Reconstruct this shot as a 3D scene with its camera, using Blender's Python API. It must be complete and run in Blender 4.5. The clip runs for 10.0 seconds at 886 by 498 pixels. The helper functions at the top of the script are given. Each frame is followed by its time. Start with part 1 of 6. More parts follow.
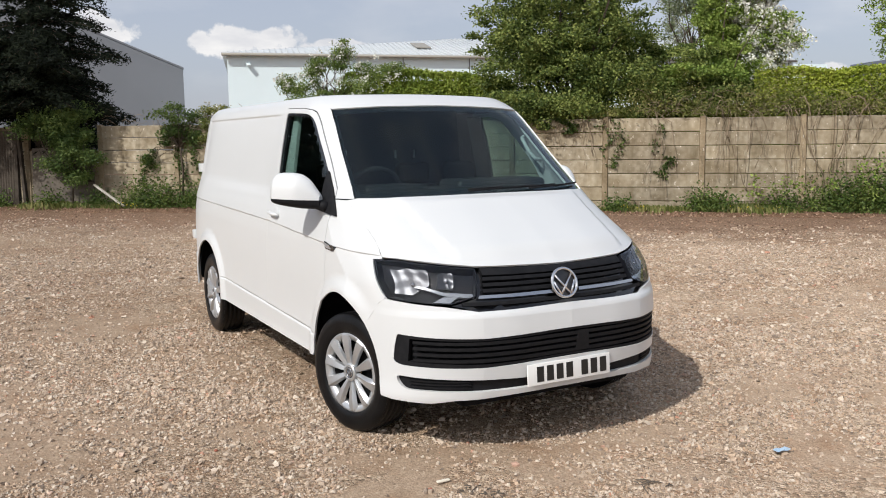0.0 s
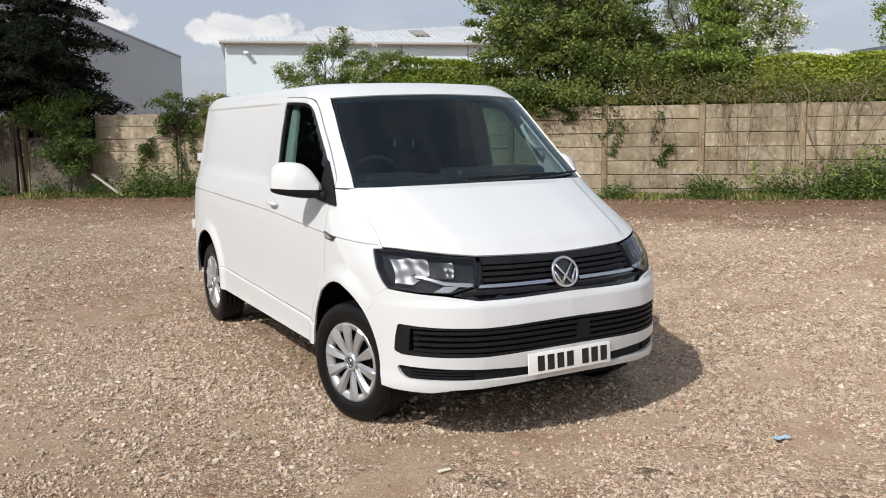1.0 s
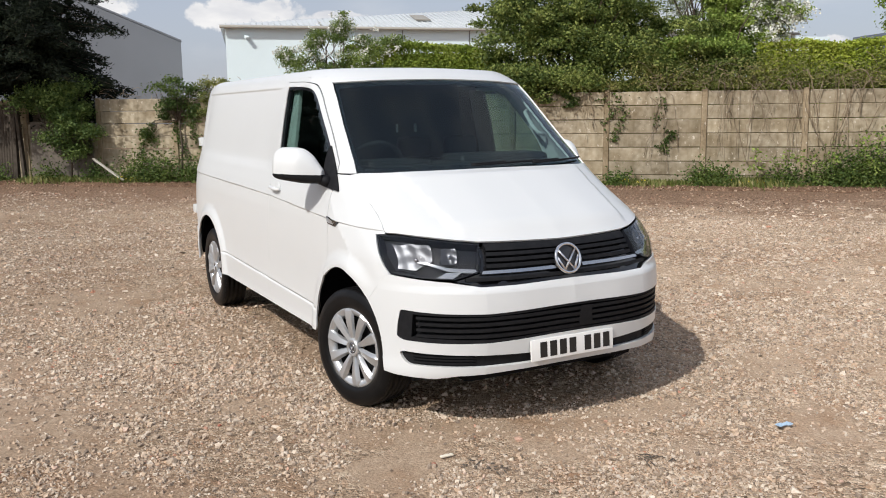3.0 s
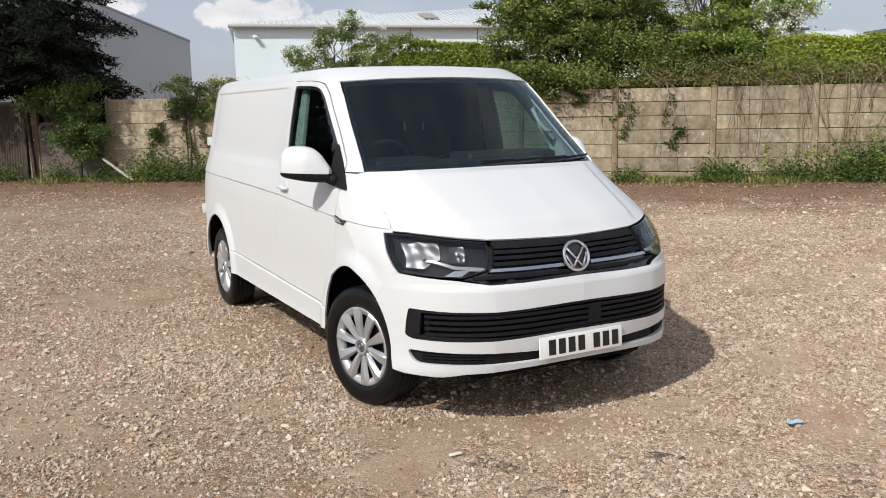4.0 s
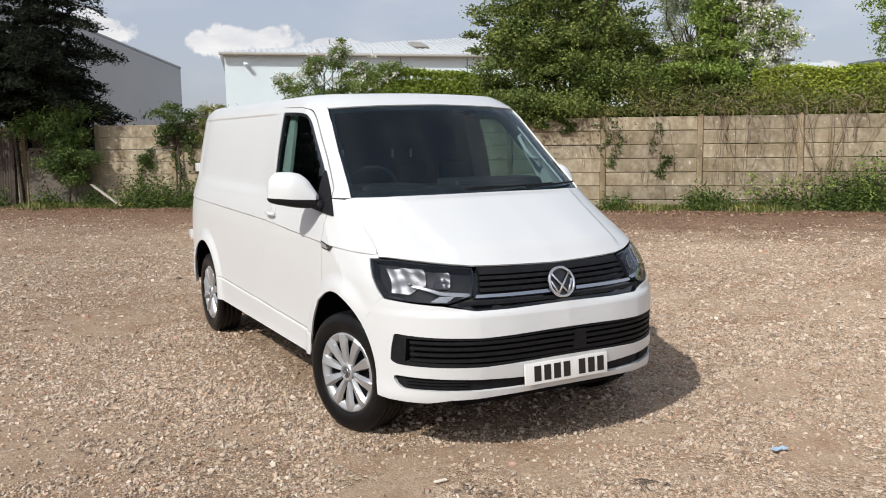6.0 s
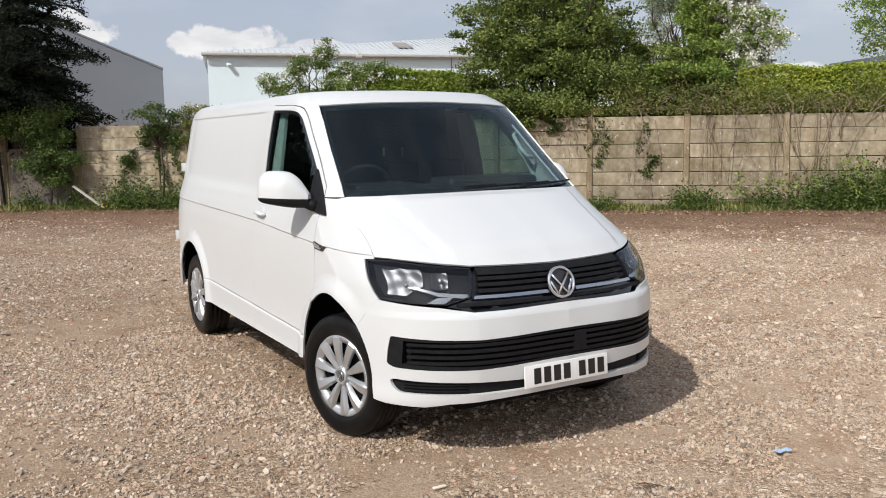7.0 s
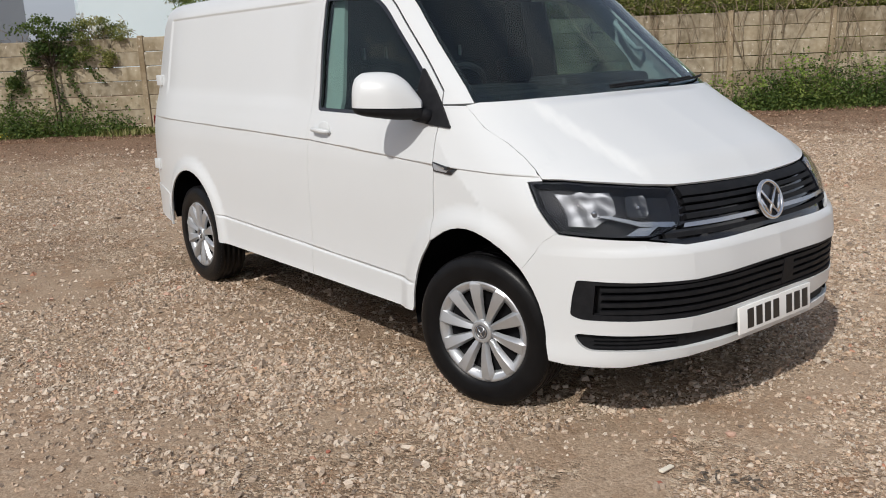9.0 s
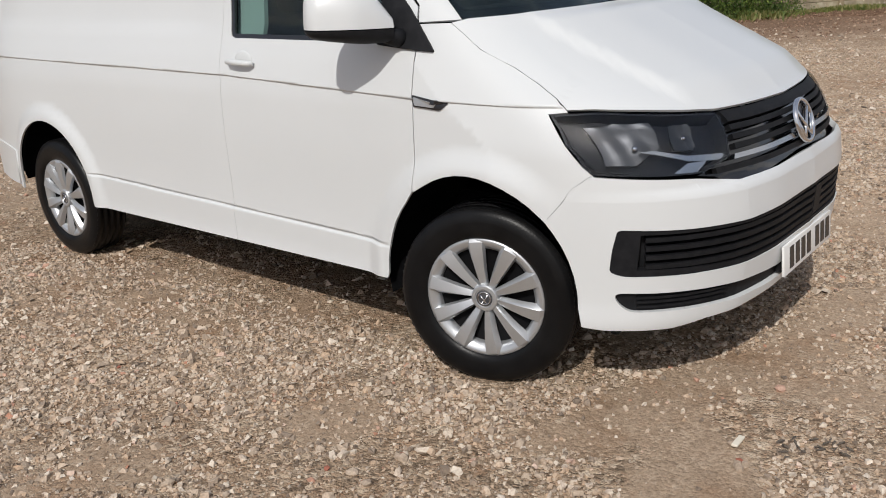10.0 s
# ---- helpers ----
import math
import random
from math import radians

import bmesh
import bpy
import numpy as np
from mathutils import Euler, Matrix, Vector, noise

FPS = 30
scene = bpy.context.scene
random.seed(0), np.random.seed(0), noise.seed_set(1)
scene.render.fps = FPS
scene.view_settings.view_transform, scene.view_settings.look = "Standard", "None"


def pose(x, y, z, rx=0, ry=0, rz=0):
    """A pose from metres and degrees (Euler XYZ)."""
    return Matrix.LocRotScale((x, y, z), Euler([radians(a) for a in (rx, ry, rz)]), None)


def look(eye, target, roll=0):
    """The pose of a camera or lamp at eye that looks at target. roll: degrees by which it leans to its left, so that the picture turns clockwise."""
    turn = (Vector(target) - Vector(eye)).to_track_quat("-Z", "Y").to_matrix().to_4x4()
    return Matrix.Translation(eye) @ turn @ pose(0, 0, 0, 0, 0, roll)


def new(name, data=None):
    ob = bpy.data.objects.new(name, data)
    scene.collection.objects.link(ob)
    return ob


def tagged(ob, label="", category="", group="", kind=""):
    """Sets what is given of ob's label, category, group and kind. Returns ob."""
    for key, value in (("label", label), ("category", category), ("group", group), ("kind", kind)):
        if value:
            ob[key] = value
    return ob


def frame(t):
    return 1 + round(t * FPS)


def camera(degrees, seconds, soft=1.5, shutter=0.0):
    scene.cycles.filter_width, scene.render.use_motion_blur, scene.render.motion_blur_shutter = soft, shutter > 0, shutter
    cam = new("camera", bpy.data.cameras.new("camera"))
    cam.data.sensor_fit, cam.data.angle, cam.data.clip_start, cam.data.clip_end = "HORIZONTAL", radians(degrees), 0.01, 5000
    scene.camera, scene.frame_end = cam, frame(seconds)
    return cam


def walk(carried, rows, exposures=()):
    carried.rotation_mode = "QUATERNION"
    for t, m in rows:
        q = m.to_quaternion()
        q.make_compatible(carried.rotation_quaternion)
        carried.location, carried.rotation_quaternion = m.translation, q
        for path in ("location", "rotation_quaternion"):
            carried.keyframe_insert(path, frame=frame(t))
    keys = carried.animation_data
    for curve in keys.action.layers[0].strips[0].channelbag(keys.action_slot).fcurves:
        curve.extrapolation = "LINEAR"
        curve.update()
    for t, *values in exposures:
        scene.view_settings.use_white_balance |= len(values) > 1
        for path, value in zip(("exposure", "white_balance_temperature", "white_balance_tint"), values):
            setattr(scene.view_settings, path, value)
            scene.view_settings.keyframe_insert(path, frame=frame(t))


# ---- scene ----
cam = camera(54.9, 10.0, soft=1.0)
PATH = [
    (0, (-2.656, -4.319, 1.623), (-1.699, -2.582, 1.367), -0.6),
    (0.5, (-2.653, -4.302, 1.623), (-1.694, -2.568, 1.358), -0.5),
    (1, (-2.656, -4.306, 1.629), (-1.699, -2.573, 1.345), -0.8),
    (1.5, (-2.658, -4.306, 1.628), (-1.687, -2.583, 1.329), -0.9),
    (2, (-2.666, -4.306, 1.624), (-1.687, -2.587, 1.326), -0.4),
    (2.5, (-2.658, -4.308, 1.631), (-1.696, -2.581, 1.326), -0.6),
    (2.7, (-2.661, -4.292, 1.627), (-1.703, -2.564, 1.318), -0.5),
    (3.8, (-2.664, -4.291, 1.63), (-1.726, -2.555, 1.302), -1.1),
    (4, (-2.654, -4.29, 1.628), (-1.72, -2.551, 1.307), -1.0),
    (4.5, (-2.647, -4.293, 1.627), (-1.71, -2.551, 1.326), -1.1),
    (5, (-2.648, -4.303, 1.627), (-1.705, -2.563, 1.338), -0.9),
    (5.5, (-2.656, -4.31, 1.63), (-1.711, -2.567, 1.36), -0.9),
    (6, (-2.645, -4.312, 1.622), (-1.684, -2.577, 1.364), -0.7),
    (6.2, (-2.640, -4.303, 1.62), (-1.668, -2.574, 1.365), -0.6),
    (7.3, (-2.668, -4.045, 1.6), (-1.655, -2.341, 1.334), -1.4),
    (7.5, (-2.756, -3.906, 1.596), (-1.715, -2.223, 1.308), -2.4),
    (8, (-2.881, -3.565, 1.552), (-1.824, -1.906, 1.188), -3.4),
    (8.5, (-2.966, -3.17, 1.58), (-1.913, -1.519, 1.173), -3.4),
    (9, (-3.134, -2.666, 1.522), (-1.941, -1.127, 1.066), -2.4),
    (9.5, (-3.191, -2.203, 1.492), (-1.836, -0.84, 0.941), -2.2),
    (10, (-3.136, -1.742, 1.474), (-1.69, -0.513, 0.843), -3.5),
]
walk(cam, [(t, look(eye, target, roll)) for t, eye, target, roll in PATH], [(0, .05), (6, .05), (7.5, .01), (8.5, -.15), (9.2, -.27), (10, -.30)])

# ---- light ----
SUN_FROM = Vector((-1.0, -.42, 1.0)).normalized()
SUN_UP = math.asin(SUN_FROM.z)
SUN_TURN = math.atan2(SUN_FROM.x, SUN_FROM.y)


CLOUDS = ((.128, .118, .045, .022), (.292, .110, .070, .021), (.385, .100, .075, .014), (.925, .068, .022, .010), (-1.1, .22, .5, .08), (-2.2, .30, .6, .12), (2.4, .25, .6, .09), (-2.9, .5, .7, .16))


def make_world():
    world = bpy.data.worlds.new("sky")
    scene.world = world
    world.use_nodes = True
    t = world.node_tree
    t.nodes.clear()
    out, back = t.nodes.new("ShaderNodeOutputWorld"), t.nodes.new("ShaderNodeBackground")
    sky = t.nodes.new("ShaderNodeTexSky")
    sky.sky_type, sky.sun_disc = 'NISHITA', False
    sky.sun_elevation, sky.sun_rotation = SUN_UP, SUN_TURN
    sky.air_density, sky.dust_density, sky.ozone_density = 1.0, 2.0, 1.0
    back.inputs["Strength"].default_value = 0.13
    # broken cumulus
    where, sep = t.nodes.new("ShaderNodeTexCoord"), t.nodes.new("ShaderNodeSeparateXYZ")
    t.links.new(where.outputs["Generated"], sep.inputs[0])
    stretch = t.nodes.new("ShaderNodeMapping")
    stretch.inputs["Scale"].default_value = (1.0, 1.0, 2.6)
    stretch.inputs["Location"].default_value = (0.35, 0.1, 0.22)
    t.links.new(where.outputs["Generated"], stretch.inputs[0])
    puff = t.nodes.new("ShaderNodeTexNoise")
    puff.inputs["Scale"].default_value, puff.inputs["Detail"].default_value, puff.inputs["Roughness"].default_value = 4.2, 9.0, 0.52
    t.links.new(stretch.outputs[0], puff.inputs["Vector"])
    edge = t.nodes.new("ShaderNodeValToRGB")
    edge.color_ramp.elements[0].position, edge.color_ramp.elements[1].position = 0.46, 0.68
    t.links.new(puff.outputs[0], edge.inputs[0])
    shade = t.nodes.new("ShaderNodeTexNoise")
    shade.inputs["Scale"].default_value, shade.inputs["Detail"].default_value = 18.0, 6.0
    t.links.new(stretch.outputs[0], shade.inputs["Vector"])
    white = t.nodes.new("ShaderNodeMix")
    white.data_type = 'RGBA'
    white.inputs[6].default_value, white.inputs[7].default_value = (3.7, 3.9, 4.5, 1), (8.4, 8.2, 7.9, 1)
    t.links.new(shade.outputs[0], white.inputs[0])
    # cumulus heaps low over the roofs: (azimuth, height, half width, half depth)
    def calc(op, *args):
        n = t.nodes.new("ShaderNodeMath")
        n.operation = op
        for k, v in enumerate(args):
            if isinstance(v, (int, float)):
                n.inputs[k].default_value = v
            else:
                t.links.new(v, n.inputs[k])
        return n.outputs[0]
    turn = calc('ARCTAN2', sep.outputs[0], sep.outputs[1])
    lump = t.nodes.new("ShaderNodeTexNoise")
    lump.inputs["Scale"].default_value, lump.inputs["Detail"].default_value, lump.inputs["Roughness"].default_value = 26.0, 6.0, .55
    t.links.new(where.outputs["Generated"], lump.inputs["Vector"])
    heap = 0.0
    for az, el, wide, deep in CLOUDS:
        q = calc('ADD', calc('POWER', calc('ABSOLUTE', calc('DIVIDE', calc('SUBTRACT', turn, az), wide)), 2.0),
                 calc('POWER', calc('ABSOLUTE', calc('DIVIDE', calc('SUBTRACT', sep.outputs[2], el), deep)), 2.0))
        body = calc('SUBTRACT', calc('MULTIPLY_ADD', lump.outputs[0], 3.4, -.85), q)
        heap = calc('MAXIMUM', heap, body)
    heap = calc('MINIMUM', calc('MULTIPLY', heap, 3.6), 1.0)
    veil = calc('MULTIPLY', edge.outputs[0], calc('MULTIPLY_ADD', calc('MINIMUM', calc('MAXIMUM', sep.outputs[2], .25), .7), .75, .10))
    cover = t.nodes.new("ShaderNodeMath")
    cover.operation = 'MAXIMUM'
    t.links.new(heap, cover.inputs[0])
    t.links.new(veil, cover.inputs[1])
    # haze pales the blue
    haze = t.nodes.new("ShaderNodeMix")
    haze.data_type = 'RGBA'
    t.links.new(calc('MULTIPLY_ADD', calc('MINIMUM', calc('MAXIMUM', sep.outputs[2], .15), .60), -.75, .83), haze.inputs[0])
    haze.inputs[7].default_value = (3.6, 3.82, 4.58, 1)
    t.links.new(sky.outputs[0], haze.inputs[6])
    mix = t.nodes.new("ShaderNodeMix")
    mix.data_type = 'RGBA'
    t.links.new(cover.outputs[0], mix.inputs[0])
    t.links.new(haze.outputs[2], mix.inputs[6])
    t.links.new(white.outputs[2], mix.inputs[7])
    t.links.new(mix.outputs[2], back.inputs[0])
    t.links.new(back.outputs[0], out.inputs[0])


make_world()
sun = bpy.data.lights.new("sun", 'SUN')
sun.energy, sun.angle, sun.color = 3.45, radians(0.53), (1.0, 0.97, 0.925)
sun_ob = new("sun", sun)
sun_ob.matrix_world = look(SUN_FROM * 60, (0, 0, 0))


# ---- materials ----
def material(name, base, rough=.5, metal=0.0, second=None, grain=(8.0, .5), fine=None, bump=None, coat=0.0, spec=.5, ramp=(.35, .65), vary=0.0):
    """A principled surface in two tones by noise, with a finer second grain, a bump and a change of tone from piece to piece."""
    m = bpy.data.materials.new(name)
    m.use_nodes = True
    t = m.node_tree
    b = t.nodes["Principled BSDF"]
    b.inputs["Roughness"].default_value, b.inputs["Metallic"].default_value = rough, metal
    b.inputs["Coat Weight"].default_value, b.inputs["Specular IOR Level"].default_value = coat, spec
    b.inputs["Coat Roughness"].default_value = .06
    where = t.nodes.new("ShaderNodeTexCoord")
    c = t.nodes.new("ShaderNodeRGB")
    c.outputs[0].default_value = (*base, 1)
    last = c.outputs[0]

    def noise_at(scale, detail=6.0):
        n = t.nodes.new("ShaderNodeTexNoise")
        n.inputs["Scale"].default_value, n.inputs["Detail"].default_value = scale, detail
        t.links.new(where.outputs["Object"], n.inputs["Vector"])
        return n.outputs[0]

    def blend(fac, a, colour, mode='MIX', amount=1.0):
        x = t.nodes.new("ShaderNodeMix")
        x.data_type, x.blend_type = 'RGBA', mode
        if amount < 1.0:
            k = t.nodes.new("ShaderNodeMath")
            k.operation = 'MULTIPLY'
            k.inputs[1].default_value = amount
            t.links.new(fac, k.inputs[0])
            fac = k.outputs[0]
        t.links.new(fac, x.inputs[0])
        t.links.new(a, x.inputs[6])
        if isinstance(colour, tuple):
            x.inputs[7].default_value = (*colour, 1)
        else:
            t.links.new(colour, x.inputs[7])
        return x.outputs[2]

    def ramped(value, lo, hi):
        r = t.nodes.new("ShaderNodeMapRange")
        r.inputs[1].default_value, r.inputs[2].default_value = lo, hi
        t.links.new(value, r.inputs[0])
        return r.outputs[0]

    if second:
        last = blend(ramped(noise_at(grain[0]), *ramp), last, second, amount=grain[1])
    if fine:
        last = blend(ramped(noise_at(fine[0], 3.0), .35, .7), last, fine[1], amount=fine[2])
    if vary:
        info, h = t.nodes.new("ShaderNodeObjectInfo"), t.nodes.new("ShaderNodeHueSaturation")
        h.inputs["Hue"].default_value = .5
        r = t.nodes.new("ShaderNodeMapRange")
        r.inputs[3].default_value, r.inputs[4].default_value = 1 - vary, 1 + vary
        t.links.new(info.outputs["Random"], r.inputs[0])
        t.links.new(r.outputs[0], h.inputs["Value"])
        t.links.new(last, h.inputs["Color"])
        last = h.outputs[0]
    t.links.new(last, b.inputs["Base Color"])
    if bump:
        n = t.nodes.new("ShaderNodeBump")
        n.inputs["Strength"].default_value, n.inputs["Distance"].default_value = bump[1], bump[2] if len(bump) > 2 else .01
        t.links.new(noise_at(bump[0], 5.0), n.inputs["Height"])
        t.links.new(n.outputs[0], b.inputs["Normal"])
    return m


def glass(name, tint, ior=1.5):
    m = bpy.data.materials.new(name)
    m.use_nodes = True
    t = m.node_tree
    t.nodes.clear()
    out, mix = t.nodes.new("ShaderNodeOutputMaterial"), t.nodes.new("ShaderNodeMixShader")
    clear, gloss, edge = t.nodes.new("ShaderNodeBsdfTransparent"), t.nodes.new("ShaderNodeBsdfGlossy"), t.nodes.new("ShaderNodeLayerWeight")
    power, fres = t.nodes.new("ShaderNodeMath"), t.nodes.new("ShaderNodeMath")
    power.operation, fres.operation = 'POWER', 'MULTIPLY_ADD'
    t.links.new(edge.outputs["Facing"], power.inputs[0])
    power.inputs[1].default_value = 5.0
    t.links.new(power.outputs[0], fres.inputs[0])
    base = ((ior - 1) / (ior + 1)) ** 2
    fres.inputs[1].default_value, fres.inputs[2].default_value = 1 - base, base
    clear.inputs[0].default_value = (*tint, 1)
    gloss.inputs["Roughness"].default_value = 0.01
    t.links.new(fres.outputs[0], mix.inputs[0])
    t.links.new(clear.outputs[0], mix.inputs[1])
    t.links.new(gloss.outputs[0], mix.inputs[2])
    t.links.new(mix.outputs[0], out.inputs[0])
    return m


WHITE = material("white_paint", (.645, .661, .663), .33, coat=.25, spec=.4, second=(.622, .637, .639), grain=(1.6, .5))
DARK_GAP = material("dark_shell", (.008, .008, .009), .85, spec=.1)
BLACK_PLASTIC = material("black_plastic", (.009, .0095, .011), .58, second=(.018, .018, .020), grain=(30, .6), bump=(300, .12, .002), spec=.15)
GREY_PLASTIC = material("grey_plastic", (.045, .046, .05), .55, second=(.06, .06, .062), grain=(20, .6), bump=(300, .15, .002))
GLOSS_BLACK = material("gloss_black", (.012, .012, .014), .12, coat=.5)
CHROME = material("chrome", (.75, .76, .78), .08, 1.0)
SATIN_CHROME = material("satin_chrome", (.55, .56, .58), .22, 1.0)
RUBBER = material("tyre_rubber", (.0045, .0045, .005), .36, second=(.011, .011, .0115), grain=(9, .6), bump=(120, .2, .003), spec=.19)
SILVER = material("wheel_silver", (.54, .555, .57), .36, .70, second=(.48, .495, .51), grain=(18, .5), bump=(160, .05, .002), coat=.05)
REFLECTOR = material("lamp_reflector", (.098, .100, .107), .40, 1.0)
WINDSCREEN = glass("windscreen_glass", (.62, .72, .725), 1.52)
DOOR_GLASS = glass("door_glass", (.60, .71, .69))
LENS = glass("lamp_lens", (.93, .94, .95), 1.36)
CABIN_DARK = material("cabin_plastic", (.024, .025, .027), .55, second=(.034, .034, .036), grain=(12, .5), bump=(250, .2, .002))
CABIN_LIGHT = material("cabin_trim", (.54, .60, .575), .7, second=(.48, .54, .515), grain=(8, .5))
SEAT_CLOTH = material("seat_cloth", (.013, .013, .0145), .9, second=(.024, .024, .027), grain=(60, .7), bump=(200, .4, .003))
PLATE_WHITE = material("plate_white", (.82, .82, .80), .25)
PLATE_BAR = material("plate_black", (.012, .012, .012), .35)
LAMP_DARK = material("lamp_housing", (.010, .011, .015), .45, spec=.2)
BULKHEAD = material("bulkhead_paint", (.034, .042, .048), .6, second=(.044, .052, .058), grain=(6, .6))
RED_LENS = material("tail_lamp_red", (.16, .006, .008), .15, coat=.6)


# ---- mesh helpers ----
def mesh_of(name, verts, faces, mat=None, smooth=False):
    me = bpy.data.meshes.new(name)
    me.from_pydata([tuple(v) for v in verts], [], faces)
    me.update()
    if mat:
        me.materials.append(mat)
    if smooth:
        me.polygons.foreach_set("use_smooth", [True] * len(me.polygons))
    return me


def thing(name, data=None, at=(0, 0, 0), label="", category="", group="", kind=""):
    ob = new(name, data)
    ob.location = at
    return tagged(ob, label, category, group, kind)


def part(name, data, mat, parent, label=""):
    """Links a bmesh or a mesh, made in world metres, as one mesh under a thing or a part."""
    if isinstance(data, bmesh.types.BMesh):
        me = bpy.data.meshes.new(name)
        data.to_mesh(me)
        data.free()
    else:
        me = data
    if mat and not me.materials:
        me.materials.append(mat)
    ob = new(name, me)
    ob.parent = parent
    if not parent.parent:
        ob.matrix_parent_inverse = Matrix.Translation(-parent.location)
    if label:
        ob["label"] = label
    return ob


def box(bm, lo, hi, turn=None, bevel=0.0, seg=2):
    """Adds a bevelled box from corner lo to corner hi."""
    lo, hi = Vector(lo), Vector(hi)
    made = bmesh.ops.create_cube(bm, size=1.0)["verts"]
    m = Matrix.Translation((lo + hi) / 2) @ (turn or Matrix()) @ Matrix.Diagonal((*(hi - lo), 1))
    bmesh.ops.transform(bm, matrix=m, verts=made)
    if bevel:
        edges = list({e for v in made for e in v.link_edges})
        bmesh.ops.bevel(bm, geom=edges, offset=bevel, segments=seg, profile=.6, affect='EDGES')
    return bm


def smooth_faces(bm, angle=40):
    for f in bm.faces:
        f.smooth = True
    for e in bm.edges:
        if len(e.link_faces) == 2 and e.calc_face_angle(0) > radians(angle):
            e.smooth = False
    return bm


def tube(bm, points, radius, sides=8, closed=False):
    """Adds a round bar along the points; radius is a number or one per point."""
    pts = [Vector(p) for p in points]
    n = len(pts)
    rad = radius if isinstance(radius, (list, tuple)) else [radius] * n
    rings = []
    for i, p in enumerate(pts):
        a = pts[(i + 1) % n] if closed or i < n - 1 else p
        b = pts[i - 1] if closed or i > 0 else p
        d = (a - b).normalized()
        s = d.cross(Vector((0, 0, 1)) if abs(d.z) < .95 else Vector((1, 0, 0))).normalized()
        t = d.cross(s)
        rings.append([bm.verts.new(p + rad[i] * (math.cos(2 * math.pi * k / sides) * s + math.sin(2 * math.pi * k / sides) * t)) for k in range(sides)])
    for i in range(n if closed else n - 1):
        q, r = rings[i], rings[(i + 1) % n]
        for k in range(sides):
            bm.faces.new((q[k], q[(k + 1) % sides], r[(k + 1) % sides], r[k])).smooth = True
    if not closed:
        bm.faces.new(rings[0][::-1])
        bm.faces.new(rings[-1])
    return bm


def lathe(bm, profile, axis_point, sides=48, start=0.0):
    """Turns the profile of (x, radius) round a line along x through axis_point."""
    c = Vector(axis_point)
    rings = []
    for x, r in profile:
        rings.append([bm.verts.new((c.x + x, c.y + r * math.cos(start + 2 * math.pi * k / sides), c.z + r * math.sin(start + 2 * math.pi * k / sides)))
                      for k in range(sides)])
    for q, r in zip(rings, rings[1:]):
        for k in range(sides):
            bm.faces.new((q[k], q[(k + 1) % sides], r[(k + 1) % sides], r[k])).smooth = True
    return bm


def rounded(points, r, steps=4):
    """The closed outline with its corners rounded off."""
    out = []
    n = len(points)
    for i, p in enumerate(points):
        p, a, b = Vector(p[:2]), Vector(points[i - 1][:2]), Vector(points[(i + 1) % n][:2])
        da, db = a - p, b - p
        ra, rb = min(r, da.length * .45), min(r, db.length * .45)
        s, e = p + da.normalized() * ra, p + db.normalized() * rb
        for k in range(steps + 1):
            t = k / steps
            out.append(tuple((1 - t) ** 2 * s + 2 * t * (1 - t) * p + t * t * e))
    return out


from mathutils import geometry


# ---- the van's skin ----
def spline(table):
    """Monotone cubic through the rows (x, value)."""
    xs = np.array([r[0] for r in table], float)
    ys = np.array([r[1] for r in table], float)
    d = np.diff(ys) / np.diff(xs)
    m = np.zeros(len(xs))
    m[0], m[-1] = d[0], d[-1]
    for i in range(1, len(xs) - 1):
        if d[i - 1] * d[i] > 0:
            m[i] = 2 * d[i - 1] * d[i] / (d[i - 1] + d[i])

    def at(x):
        x = min(max(x, xs[0]), xs[-1])
        i = min(max(int(np.searchsorted(xs, x)) - 1, 0), len(xs) - 2)
        h = xs[i + 1] - xs[i]
        s = (x - xs[i]) / h
        return ((1 + 2 * s) * (1 - s) ** 2 * ys[i] + s * (1 - s) ** 2 * h * m[i]
                + s * s * (3 - 2 * s) * ys[i + 1] + s * s * (s - 1) * h * m[i + 1])
    return at


# the van's skin: plan curves stacked by height v; u runs 0 (middle of the nose), 1 (flank begins), 2 (rear corner), 3 (middle of the tail)
NOSE = spline([(.20, -.72), (.27, -.775), (.33, -.805), (.42, -.821), (.50, -.831), (.62, -.838), (.72, -.829), (.78, -.82), (.86, -.79), (.96, -.74),
               (1.015, -.665), (1.08, -.53), (1.16, -.36), (1.24, -.20), (1.30, -.11), (1.40, .02), (1.60, .27), (1.813, .53), (1.86, .61), (1.90, .70)])
FLANK = spline([(.20, -.16), (.5, -.12), (.86, -.08), (1.015, .10), (1.15, .24), (1.30, .33), (1.50, .55), (1.813, .90), (1.86, .98), (1.90, 1.05)])
WIDE = spline([(.20, .875), (.26, .905), (.32, .918), (.40, .912), (.60, .915), (.80, .917), (1.0, .910), (1.06, .903),
               (1.15, .887), (1.22, .868), (1.30, .846), (1.50, .808), (1.70, .768), (1.813, .742), (1.86, .715), (1.90, .67)])
MID = spline([(.20, .20), (.86, .86), (.96, .950), (1.015, .998), (1.15, 1.142), (1.30, 1.298), (1.40, 1.402), (1.60, 1.604), (1.813, 1.822), (1.86, 1.868), (1.90, 1.906)])
ROUND_X = spline([(0, 0), (.3, .30), (.5, .54), (.62, .70), (.75, .86), (.88, .96), (1, 1)])
ROUND_Y = spline([(0, 0), (.3, .025), (.5, .095), (.62, .19), (.75, .38), (.88, .66), (1, 1)])
TAIL = spline([(.20, 3.93), (.45, 3.97), (1.0, 3.95), (1.3, 3.92), (1.813, 3.80), (1.90, 3.75)])


